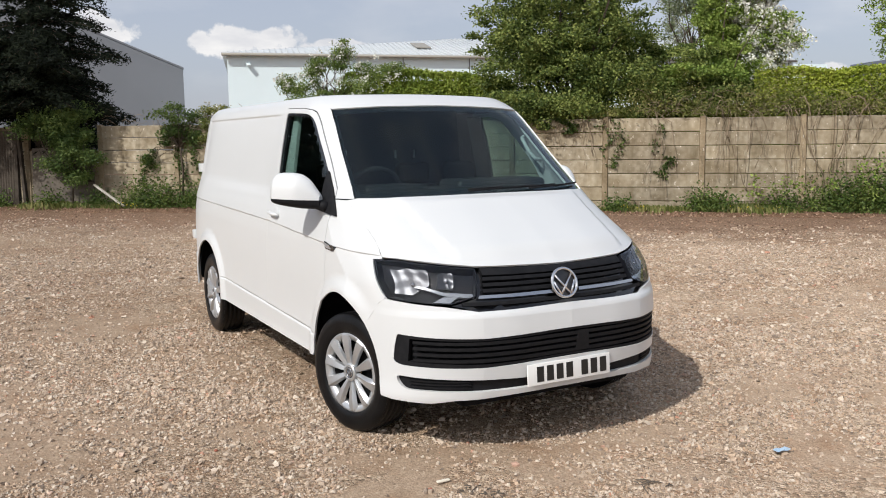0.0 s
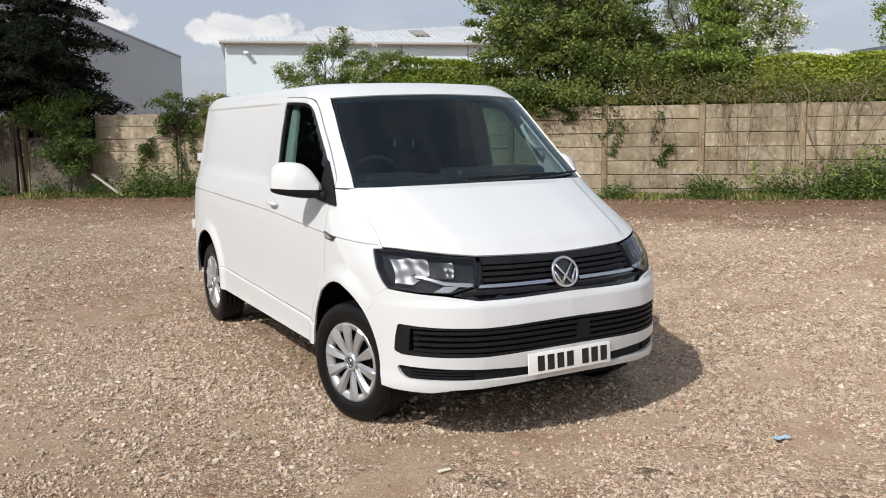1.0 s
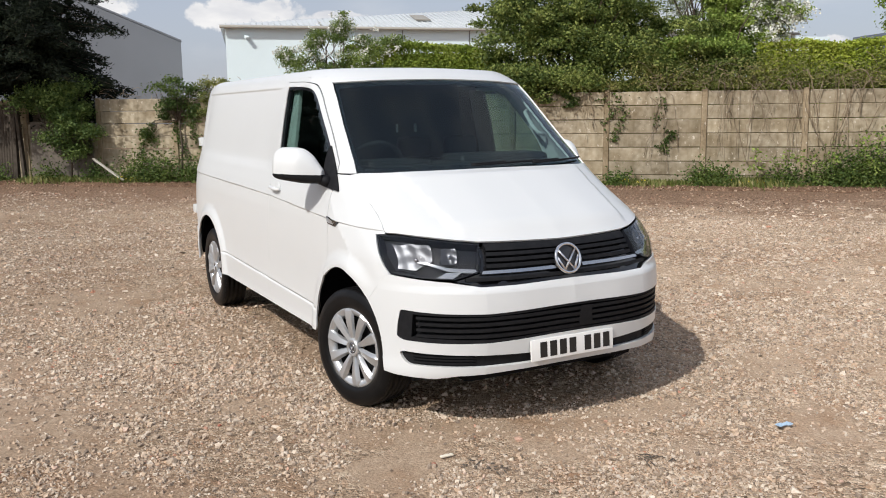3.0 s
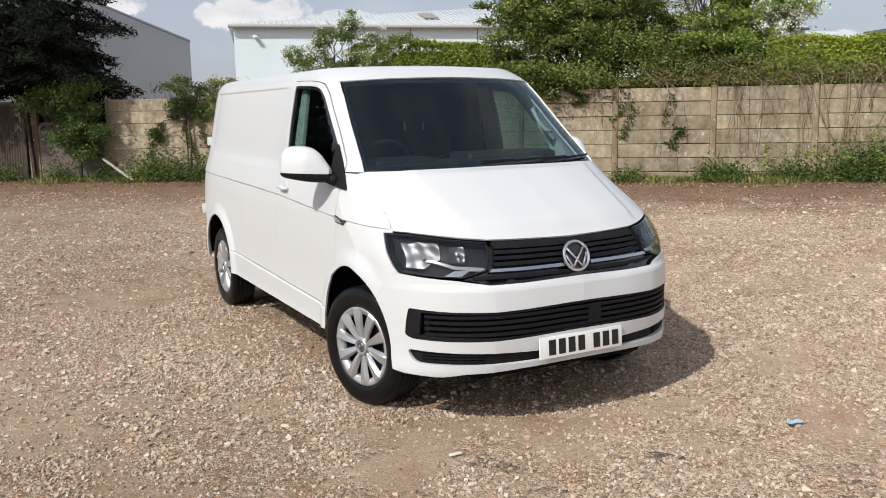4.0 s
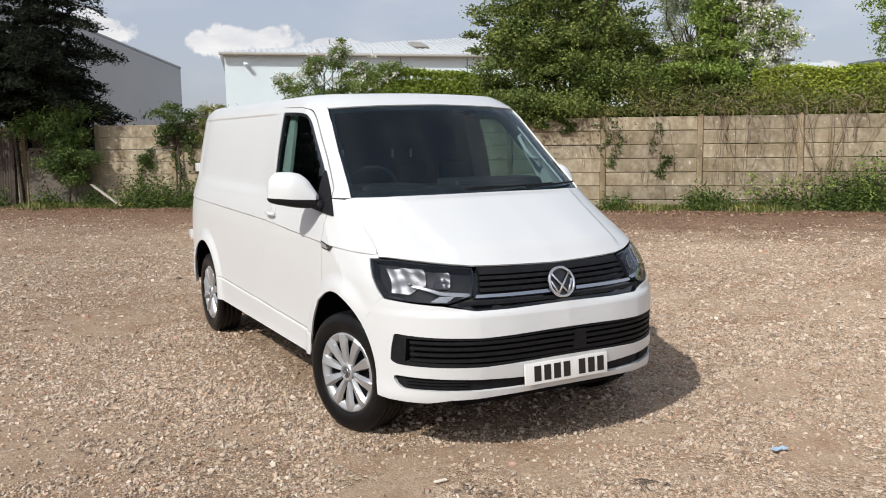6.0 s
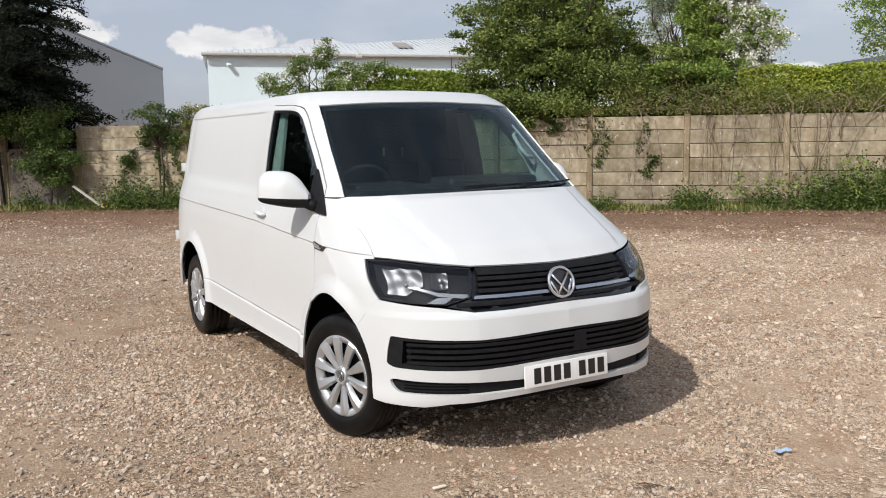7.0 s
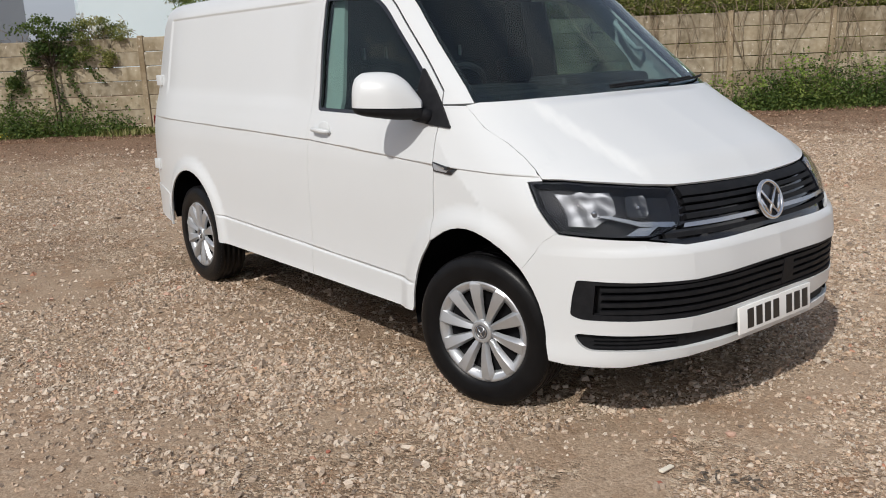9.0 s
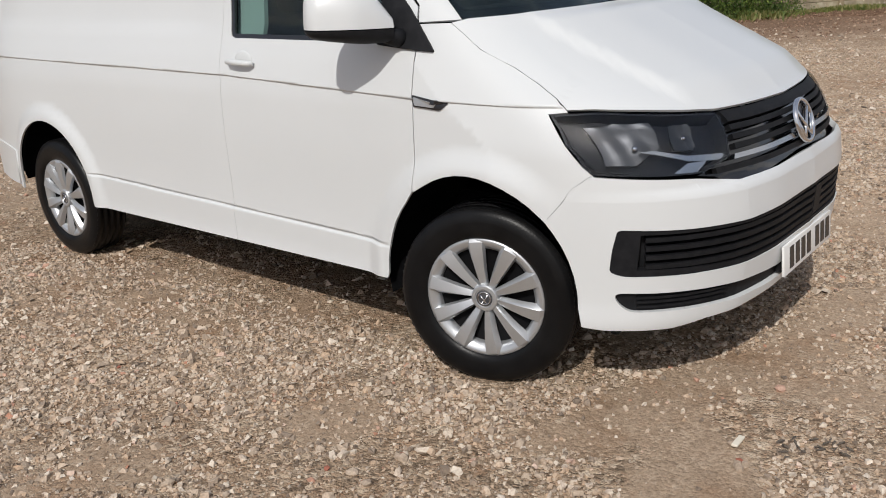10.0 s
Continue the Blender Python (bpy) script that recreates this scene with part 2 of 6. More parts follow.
def smooth(a, b, x):
    s = min(max((x - a) / (b - a), 0.0), 1.0)
    return s * s * (3 - 2 * s)


ARCHES = ((0.0, .37), (2.96, .37))


def SWAGE(y):
    return float(np.interp(y, (-.28, .24, 1.316, 3.6), (1.022, 1.036, 1.085, 1.125)))


def sill(y):
    return .482 + .0205 * y


def flare(y, z):
    """How far the flank stands out at the wheel arches and the sill, and in along the waist line and in the blank window panel."""
    out = 0.0
    for cy, cz in ARCHES:
        out += .027 * smooth(.525, .43, math.hypot(y - cy, z - cz)) * smooth(.20, .40, z) * (smooth(-.40, -.12, y) if cy == 0 else 1.0)
    if y > -.3:
        d = z - SWAGE(y)
        out += .007 * math.exp(-max(d, 0.0) / .09) * smooth(-.0015, .0025, d)
        k = z - sill(y)
        fade = smooth(.36, .46, y) * smooth(2.60, 2.50, y)
        out += fade * (.013 * smooth(.000, -.014, k) + .005 * math.exp(-max(k, 0.0) / .06) * smooth(.000, .003, k))
    if y > 1.3 and z > 1.2:
        low = 1.262 + .012 * (y - 1.4)
        out -= .0075 * smooth(1.345, 1.62, y) * smooth(3.50, 3.455, y) * smooth(low - .03, low + .055, z) * smooth(1.806, 1.790, z)
    return out - .235 * max(0.0, y - 3.2) ** 2


def facet(u, v):
    """How far the bumper stands out along its upper ledge and the upright folds either side of the middle."""
    if u >= 1 or v >= .778:
        return 0.0
    fold = .020 * ((u / .5) ** 2 if u < .5 else max(0.0, (.80 - u) / .30))
    ledge = .010 * min(max((.778 - v) / .042, 0.0), 1.0) * smooth(1.0, .86, u)
    return fold * smooth(.778, .755, v) + ledge


def skin(u, v, off=0.0):
    """A point of the van's right half (x below 0), off metres out of the skin."""
    def raw(u, v):
        w, y0, y1, yt = WIDE(v), NOSE(v), FLANK(v), TAIL(v)
        if u <= 1:
            x, y = w * ROUND_X(u), y0 + (y1 - y0) * ROUND_Y(u) - facet(u, v)
            z = MID(v) + (v - MID(v)) * smooth(.0, .92, u)
        elif u <= 2:
            x, y, z = w, y1 + (yt - .10 - y1) * (u - 1), v
        else:
            a = min(u - 2, 1.0)
            turn = min(a * 4, 1) * math.pi / 2
            edge = w + flare(yt - .10, v) - .10 * (1 - math.cos(turn))
            return np.array((-edge * (1 if a <= .25 else (1 - a) / .75), yt - .10 + .10 * math.sin(turn), v))
        return np.array((-(x + flare(y, z) if u > .7 else x), y, z))
    p = raw(u, v)
    if off:
        e = 2e-3
        a, b = raw(u + e, v) - raw(max(u - e, 0), v), raw(u, v + e) - raw(u, v - e)
        n = np.cross(b, a)
        n /= np.linalg.norm(n) + 1e-12
        if n[0] > 0 and u >= .9 or (u < .9 and n[1] > 0):
            n = -n
        p = p + off * n
    return p


def side(y, v):
    """The u of the flank at y."""
    y1, yt = FLANK(v), TAIL(v) - .10
    if y >= y1:
        return 1 + (y - y1) / (yt - y1)
    lo, hi = 0.0, 1.0
    for _ in range(30):
        m = (lo + hi) / 2
        if NOSE(v) + (y1 - NOSE(v)) * ROUND_Y(m) < y:
            lo = m
        else:
            hi = m
    return lo


def normal_at(u, v):
    e = 2e-3
    a, b = skin(u + e, v) - skin(max(u - e, 0.0), v), skin(u, v + e) - skin(u, v - e)
    n = np.cross(a, b)
    n /= np.linalg.norm(n) + 1e-12
    ref = np.array((-1.0, 0, 0)) if .7 < u < 2.05 else (np.array((-.1, -1.0, .2)) if u <= .7 else np.array((-.3, 1.0, 0)))
    return -n if n @ ref < 0 else n


def flank_at(y, z):
    u = side(y, z)
    return skin(u, z), normal_at(u, z)


def front_at(s, v):
    p, n = skin(abs(s), v), normal_at(abs(s), v)
    if abs(s) < 1e-6:
        p[0] = n[0] = 0.0
    if s > 0:
        p[0], n[0] = -p[0], -n[0]
    return p, n


def swage_cuts():
    cuts = []
    for y0, y1 in ((-.28, .24), (.24, 1.316), (1.316, 3.6)):
        for d in (-.010, -.0015, .0005, .0025, .010, .03):
            cuts.append((y0, SWAGE(y0) + d, y1, SWAGE(y1) + d))
    for d in (-.02, -.014, -.007, 0, .0015, .003, .010):
        cuts.append((0, sill(0) + d, 3, sill(3) + d))
    return cuts


def sheet(name, outline, where, mat, holes=(), off=0.0, thick=.010, step=(.06, .05), cuts=(), mirror=False):
    """A closed panel that lies on the skin: the outline in the plane of where(a, b), cut by a grid, bent onto the skin and given thickness."""
    loops = [list(outline)] + [list(h) for h in holes]
    flat = [Vector((p[0], p[1], 0)) for l in loops for p in l]
    bm = bmesh.new()
    rings = []
    for l in loops:
        vs = [bm.verts.new((p[0], p[1], 0)) for p in l]
        rings += [bm.edges.new((vs[i - 1], vs[i])) for i in range(len(vs))]
    bmesh.ops.triangle_fill(bm, use_beauty=True, use_dissolve=False, edges=rings, normal=(0, 0, 1))
    lo = [min(p[k] for p in flat) for k in (0, 1)]
    hi = [max(p[k] for p in flat) for k in (0, 1)]
    for k in (0, 1):
        c = math.ceil(lo[k] / step[k]) * step[k]
        while c < hi[k]:
            co, no = [0, 0, 0], [0, 0, 0]
            co[k], no[k] = c, 1
            bmesh.ops.bisect_plane(bm, geom=bm.verts[:] + bm.edges[:] + bm.faces[:], dist=1e-5, plane_co=co, plane_no=no)
            c += step[k]
    for x0, y0, x1, y1 in cuts:
        bmesh.ops.bisect_plane(bm, geom=bm.verts[:] + bm.edges[:] + bm.faces[:], dist=1e-5, plane_co=(x0, y0, 0), plane_no=(y0 - y1, x1 - x0, 0))
    bm.normal_update()
    for f in bm.faces:
        if f.normal.z < 0:
            f.normal_flip()
    bm.verts.index_update()
    params = [(v.co.x, v.co.y) for v in bm.verts]
    faces = [[v.index for v in f.verts] for f in bm.faces]
    rim = [[l.vert.index for l in (e.link_loops[0], e.link_loops[0].link_loop_next)] for e in bm.edges if len(e.link_faces) == 1]
    bm.free()
    pn = [where(a, b) for a, b in params]
    P = np.array([p for p, n in pn])
    N = np.array([n for p, n in pn])
    if mirror:
        P[:, 0] *= -1
        N[:, 0] *= -1
    top, low = P + off * N, P + (off - thick) * N
    n = len(P)
    # which way round do the faces look?
    f = next((f for f in faces if np.linalg.norm(np.cross(P[f[1]] - P[f[0]], P[f[2]] - P[f[0]])) > 1e-7), faces[0])
    turned = np.cross(P[f[1]] - P[f[0]], P[f[2]] - P[f[0]]) @ N[f[0]] < 0
    if turned:
        faces, rim = [f[::-1] for f in faces], [r[::-1] for r in rim]
    verts = np.concatenate([top, low, top, low])
    nor = np.concatenate([N, -N, N, N])
    allf = list(faces) + [[i + n for i in f[::-1]] for f in faces]
    allf += [[b + 2 * n, a + 2 * n, a + 3 * n, b + 3 * n] for a, b in rim]
    me = mesh_of(name, verts, allf, mat)
    smooth_flags = [True] * (2 * len(faces)) + [False] * len(rim)
    me.polygons.foreach_set("use_smooth", smooth_flags)
    loopn = []
    for k, p in enumerate(me.polygons):
        if k < 2 * len(faces):
            loopn += [tuple(nor[i]) for i in p.vertices]
        else:
            loopn += [(0, 0, 0)] * len(p.vertices)
    me.normals_split_custom_set(loopn)
    return me


def arc(cy, cz, ry, rz, a0, a1, n=14):
    return [(cy + ry * math.cos(radians(a0 + (a1 - a0) * k / n)), cz + rz * math.sin(radians(a0 + (a1 - a0) * k / n))) for k in range(n + 1)]


def both(name, outline, where, mat, parent, label="", **kw):
    """A panel on the van's right flank and its twin on the left."""
    made = [part(name, sheet(name, outline, where, mat, **kw), mat, parent, label)]
    made.append(part(name, sheet(name, outline, where, mat, mirror=True, **kw), mat, parent, label))
    return made


def pair(points):
    """A closed outline from its half at s >= 0, listed from the middle round to the middle."""
    return [p for p in points] + [(-a, b) for a, b in reversed(points) if a > 1e-6]


van = thing("van", None, (0, 1.5, 0), "white panel van with black grilles and silver wheel covers", "van")

G = .0022  # half a shut line


def eased(points, times=3):
    """The open line with its corners cut away, again and again; its ends stay."""
    for _ in range(times):
        out = [points[0]]
        for a, b in zip(points, points[1:]):
            out += [(a[0] * .75 + b[0] * .25, a[1] * .75 + b[1] * .25), (a[0] * .25 + b[0] * .75, a[1] * .25 + b[1] * .75)]
        points = out + [points[-1]]
    return points


def inset(points, d):
    """The closed outline moved in by d along its corners' normals."""
    n = len(points)
    turn = 1 if sum(points[i - 1][0] * p[1] - p[0] * points[i - 1][1] for i, p in enumerate(points)) > 0 else -1
    out = []
    for i, p in enumerate(points):
        a, b = points[i - 1], points[(i + 1) % n]
        dx, dy = b[0] - a[0], b[1] - a[1]
        ln = math.hypot(dx, dy) or 1.0
        out.append((p[0] - turn * d * dy / ln, p[1] + turn * d * dx / ln))
    return out


DOOR_TOP = [(.25, 1.205)] + eased([(.272, 1.345), (.415, 1.482), (.59, 1.632), (.745, 1.772), (.865, 1.825), (1.345, 1.838)])
front_arch = arc(0.0, .375, .395, .42, 0, 90, 12) + arc(0.0, .375, .378, .42, 90, 180, 12)[1:]
rear_arch = arc(2.96, .37, .41, .42, 0, 180, 24)
CUTS = swage_cuts()

# seams shared by wing, bonnet, lamp and bumper, as (y, z) on the flank
BONNET_SEAM = [(-.314, 1.016), (-.275, 1.049), (-.204, 1.091), (-.110, 1.141), (.020, 1.200), (.080, 1.242), (.142, 1.285)]
LAMP_SEAM = [(-.424, .822), (-.395, .848), (-.335, .915), (-.266, 1.005)]
BUMPER_SEAM = [(-.276, .6635), (-.357, .770), (-.418, .816)]


def on_nose(points, gap=.0015):
    """Points of the flank as (s, v) of the nose."""
    return [(side(y, z) - gap, z) for y, z in points]


# front wings
wing = [(.25 - G, 1.205), (.256, 1.285)] + BONNET_SEAM[::-1] + [(-.321, 1.0095)] + LAMP_SEAM[::-1] + BUMPER_SEAM[:2][::-1] + [p for p in reversed(front_arch) if -.275 < p[0] < .24] + [(.25 - G, .710)]
both("front_wing", wing, flank_at, WHITE, van, step=(.02, .02), cuts=CUTS)

both("seam_backing", [(-.310, .655), (-.385, .765), (-.440, .808), (-.410, .835), (-.335, .785), (-.268, .690)], flank_at, WHITE, van, off=-.0045, thick=.005, step=(.03, .03))
# doors
WINDOW_TOP = eased([(.30, 1.325), (.455, 1.467), (.632, 1.617), (.785, 1.752), (.90, 1.794), (1.29, 1.806)])
window = rounded([(.27, 1.222)] + WINDOW_TOP[::2] + [(1.322, 1.806), (1.318, 1.575), (1.285, 1.236)], .03, 2)
door = [(.25 + G, .712), (.25 + G, 1.205)] + [(a + 2 * G, b - G) for a, b in DOOR_TOP[1:-1]] + [(1.3442, 1.835), (1.3442, .355), (.405, .355), (.397, .375)] + [(p[0] + .002, p[1]) for p in front_arch if .255 < p[0] < .393]
for flip in (False, True):
    d = part("front_door", sheet("front_door", door, flank_at, WHITE, holes=[window], step=(.035, .03), cuts=CUTS, mirror=flip), WHITE, van)
    part("door_window", sheet("door_window", inset(window, -.008),
                              flank_at, DOOR_GLASS, off=-.014, thick=.004, mirror=flip), DOOR_GLASS, d, "greenish tinted door glass").visible_shadow = False
    seal = list(window)
    inner = inset(window, .018)
    part("window_seal", sheet("window_seal", seal, flank_at, GLOSS_BLACK, holes=[inner], off=-.004, thick=.012, mirror=flip), GLOSS_BLACK, d, "black rubber window seal")
    # mirror foot: the black triangle ahead of the glass
    part("mirror_foot", sheet("mirror_foot", rounded([(.172, 1.192), (.305, 1.342), (.415, 1.445), (.43, 1.215)], .012), flank_at, BLACK_PLASTIC, off=.012, thick=.025, mirror=flip), BLACK_PLASTIC, d, "black plastic mirror foot")

# A pillar and roof rail
edge_uv = [(.817, 1.295), (.813, 1.36), (.809, 1.45), (.807, 1.55), (.803, 1.63), (.799, 1.72), (.797, 1.803)]
screen_edge = [(float(skin(u, v)[1]) + .004, v) for u, v in edge_uv]
rail = [(.260, 1.291), (.270, 1.345)] + [(a - G, b + G) for a, b in DOOR_TOP[2:-1]] + [(1.345 - G, 1.842), (1.345, 1.862), (.80, 1.862), (.745, 1.835)] + screen_edge[::-1]
both("roof_rail", rail, flank_at, WHITE, van, step=(.05, .03))

# load space flank with the blank window panel
flank = [(1.3458, .355), (1.3458, 1.862), (3.70, 1.862), (3.72, 1.813), (3.815, 1.30), (3.85, 1.0), (3.865, .45)] + [(3.85, .36), (3.372, .36)] + [p for p in rear_arch] + [(2.54, .355)]
PANEL_CUTS = [(1.4, z, 3.5, z) for z in (1.788, 1.794, 1.798, 1.802, 1.808)] + [(y, 1.2, y, 1.85) for y in (3.452, 3.466, 3.478, 3.49, 3.502)]
both("side_panel", flank, flank_at, WHITE, van, step=(.035, .03), cuts=CUTS + PANEL_CUTS)
both("door_jamb", [(1.325, .365), (1.325, 1.80), (1.365, 1.80), (1.365, .365)], flank_at, WHITE, van, off=-.0105, thick=.006, step=(.05, .03), cuts=CUTS)
# tail
tail = [(2.0, .36), (2.0, .62), (2.0, 1.0), (2.0, 1.3), (2.0, 1.6), (2.0, 1.86), (3.0, 1.86), (3.0, .36)]
both("rear_door", tail, lambda u, v: (skin(u, v), normal_at(u, v)), WHITE, van, step=(.06, .08))
for flip in (1, -1):
    for z0 in (.735, 1.345):
        x0 = .785 if z0 > 1 else .868
        bm = box(bmesh.new(), (-x0 - .012, 3.66, z0), (-x0 + .04, 3.76, z0 + .075), bevel=.008)
        bmesh.ops.transform(bm, matrix=Matrix.Diagonal((flip, 1, 1, 1)), verts=bm.verts)
        part("door_hinge", smooth_faces(bm), WHITE, van)
    bm = box(bmesh.new(), (-.785, 3.84, .86), (-.72, 3.955, 1.12), bevel=.02)
    bmesh.ops.transform(bm, matrix=Matrix.Diagonal((flip, 1, 1, 1)), verts=bm.verts)
    part("tail_lamp", smooth_faces(bm), RED_LENS, van, "dark red tail lamp")

# rear bumper
both("rear_bumper", rounded([(3.40, .47), (3.405, .57), (3.60, .60), (3.866, .60), (3.862, .37), (3.46, .365)], .05), flank_at, WHITE, van, off=.007, thick=.03, step=(.06, .04))
both("rear_bumper_end", [(2.0, .37), (2.0, .60), (3.0, .60), (3.0, .37)], lambda u, v: (skin(u, v), normal_at(u, v)), WHITE, van, off=.007, thick=.03, step=(.05, .06))

# roof
def roof_mesh():
    us = [k / 24 for k in range(0, 24)] + [1 + k / 20 for k in range(20)] + [2 + k / 16 for k in range(17)]
    ring = [(1.0, v, 0) for v in (1.856, 1.866, 1.878, 1.89, 1.90)] + [(.97, 1.90, .007), (.90, 1.90, .013), (.75, 1.90, .019), (.5, 1.90, .023), (.2, 1.90, .024)]
    verts, faces = [], []
    for k, v, up in ring:
        row = []
        for u in us:
            p = skin(u, v)
            row.append((p[0] * k, 2.3 + (p[1] - 2.3) * (k if k == 1 else .25 + .75 * k), p[2] + up))
        row += [(-x, y, z) for x, y, z in row[-2:0:-1]]
        verts += row
    n = len(verts) // len(ring)
    for r in range(len(ring) - 1):
        for i in range(n):
            j = (i + 1) % n
            faces.append((r * n + i, r * n + j, (r + 1) * n + j, (r + 1) * n + i))
    faces.append(tuple((len(ring) - 1) * n + i for i in range(n)))
    return mesh_of("roof", verts, faces, WHITE, True)


part("roof", roof_mesh(), WHITE, van)

# bonnet
bonnet = pair([(0, .984), (.30, .986), (.47, .986), (.56, .995), (.65, 1.006), (.74, 1.016)] + on_nose(BONNET_SEAM) + [(.80, 1.296), (.5, 1.302), (.2, 1.306), (0, 1.307)])
def bonnet_rise(s, v):
    a = abs(s)
    fold = .52 + .36 * (v - .985)  # the soft crease that runs out towards the screen's corner
    crown = .023 * (1 - smooth(fold - .022, fold + .022, a)) + .012 * (1 - smooth(.25, .72, a)) + .008 * (1 - min(a / .8, 1.0))
    return crown * smooth(.985, 1.05, v) * smooth(1.312, 1.24, v)


def bonnet_at(s, v):
    p, n = front_at(s, v)
    p[2] += bonnet_rise(s, v)
    e = 3e-3
    q = [front_at(s + a, v + b)[0] + np.array((0, 0, bonnet_rise(s + a, v + b))) for a, b in ((e, 0), (-e, 0), (0, e), (0, -e))]
    m = np.cross(q[0] - q[1], q[2] - q[3])
    m /= np.linalg.norm(m) + 1e-12
    return p, (-m if m[2] < 0 else m)
part("bonnet", sheet("bonnet", bonnet, bonnet_at, WHITE, step=(.02, .02), off=.002), WHITE, van)

# windscreen
header = pair([(0, 1.829), (.5, 1.826), (.798, 1.815), (.82, 1.84), (.84, 1.866), (.5, 1.868), (0, 1.868)])
part("roof_header", sheet("roof_header", header, front_at, WHITE, step=(.05, .02)), WHITE, van)
screen = pair([(0, 1.310), (.5, 1.306), (.815, 1.300), (.805, 1.55), (.795, 1.812), (.5, 1.825), (0, 1.828)])
part("windscreen", sheet("windscreen", screen, front_at, WINDSCREEN, off=-.006, thick=.004, step=(.05, .05)), WINDSCREEN, van, "dark tinted windscreen").visible_shadow = False
inside = rounded(pair([(0, 1.340), (.5, 1.337), (.798, 1.328), (.790, 1.55), (.781, 1.785), (.5, 1.80), (0, 1.802)]), .03)
part("windscreen_border", sheet("windscreen_border", screen, front_at, GLOSS_BLACK, holes=[inside], off=-.011, thick=.004, step=(.05, .05)), GLOSS_BLACK, van, "black glass border")
part("scuttle", sheet("scuttle", pair([(0, 1.296), (.5, 1.294), (.82, 1.286), (.83, 1.315), (.5, 1.322), (0, 1.326)]), front_at, BLACK_PLASTIC, off=-.012, thick=.02, step=(.05, .05)), BLACK_PLASTIC, van, "black plastic scuttle")

# bumper
low_grille = rounded(pair([(0, .645), (.30, .641), (.48, .636), (.66, .640), (.797, .648), (.808, .58), (.814, .505), (.790, .490), (.66, .487), (.48, .486), (.30, .492), (0, .496)]), .012)
slot = rounded(pair([(0, .415), (.28, .413), (.5, .424), (.66, .430), (.805, .434), (.80, .40), (.775, .368), (.62, .364), (.5, .362), (.28, .360), (0, .360)]), .02)
FOLDS = [(x, 0, x, 1) for x in (-.502, -.498, .498, .502)] + [(0, v, 1, v) for v in (.734, .737, .7365)]
bumper_arch = [p for p in front_arch if p[0] < -.275]
bumper = pair([(0, .775), (.36, .768), (.51, .767), (.62, .792), (.70, .801)] + on_nose(BUMPER_SEAM[::-1], .0) + [(side(y, z), z) for y, z in bumper_arch] + [(side(-.39, .31), .310), (.82, .302), (.68, .300), (.60, .318), (.36, .330), (0, .334)])
part("front_bumper", sheet("front_bumper", bumper, front_at, WHITE, holes=[low_grille, slot], thick=.02, step=(.025, .02), off=.001, cuts=FOLDS), WHITE, van)


def louvre(name, outline, levels, depth, height, parent, inner_off, mat=BLACK_PLASTIC, width=.78):
    """A recessed black insert with horizontal fins."""
    g = part(name, sheet(name, outline, front_at, mat, off=inner_off, thick=.01, step=(.05, .04)), mat, parent, "matt black plastic " + name.replace("_", " "))
    for v in levels:
        part("fin", sheet("fin", pair([(0, v + height), (width * .6, v + height), (width, v + height * .8), (width, v - height * .8), (width * .6, v - height), (0, v - height)]),
                          front_at, mat, off=depth, thick=-inner_off + depth - .004, step=(.06, .1)), mat, g)
    return g


louvre("lower_grille", [(a * 1.01, .57 + (b - .57) * 1.06) for a, b in low_grille], (.520, .550, .580, .610), -.006, .0085, van, -.045, width=.745)
part("grille_surround", sheet("grille_surround", low_grille, front_at, BLACK_PLASTIC, holes=[pair([(0, .632), (.48, .624), (.755, .629), (.762, .512), (.48, .500), (0, .508)])], off=-.003, thick=.03, step=(.04, .04)), BLACK_PLASTIC, van, "matt black plastic surround")
slot_insert = louvre("lower_slot", [(a * 1.01, .395 + (b - .395) * 1.1) for a, b in slot], (), -.012, .004, van, -.018)
for sgn in (-1, 1):
    for v in (.381, .397, .412):
        part("fin", sheet("fin", [(sgn * a, b) for a, b in ((.56, v + .004), (.76, v + .004), (.76, v - .003), (.54, v - .004))], front_at, BLACK_PLASTIC, off=-.007, thick=.012, step=(.06, .1)), BLACK_PLASTIC, slot_insert)
# blank block in the lower grille, beside the middle
part("sensor_block", sheet("sensor_block", rounded([(.045, .622), (.125, .621), (.135, .515), (.035, .515)], .006), front_at, BLACK_PLASTIC, off=-.004, thick=.03, step=(.04, .04)), BLACK_PLASTIC, van, "plain black block in the grille")

# upper grille
grille = pair([(0, .980), (.30, .981), (.468, .981), (.482, .90), (.498, .838), (.60, .798), (.50, .773), (.36, .772), (0, .779)])
g = part("grille", sheet("grille", grille, front_at, GLOSS_BLACK, off=-.035, thick=.01, step=(.05, .04)), GLOSS_BLACK, van, "gloss black radiator grille")
for v, wd in ((.805, .56), (.868, .47), (.898, .465), (.928, .46), (.955, .455), (.973, .455)):
    part("fin", sheet("fin", pair([(0, v + .009), (wd, v + .009), (wd, v - .009), (0, v - .009)]), front_at, BLACK_PLASTIC, off=-.006, thick=.022, step=(.06, .1)), BLACK_PLASTIC, g)
for sgn in (-1, 1):
    strip = [(sgn * a, b) for a, b in ((.085, .846), (.30, .845), (.49, .844), (.498, .829), (.30, .829), (.085, .829))]
    part("trim_strip", sheet("trim_strip", strip, front_at, SATIN_CHROME, off=.002, thick=.02, step=(.05, .1)), SATIN_CHROME, g, "satin chrome strip")

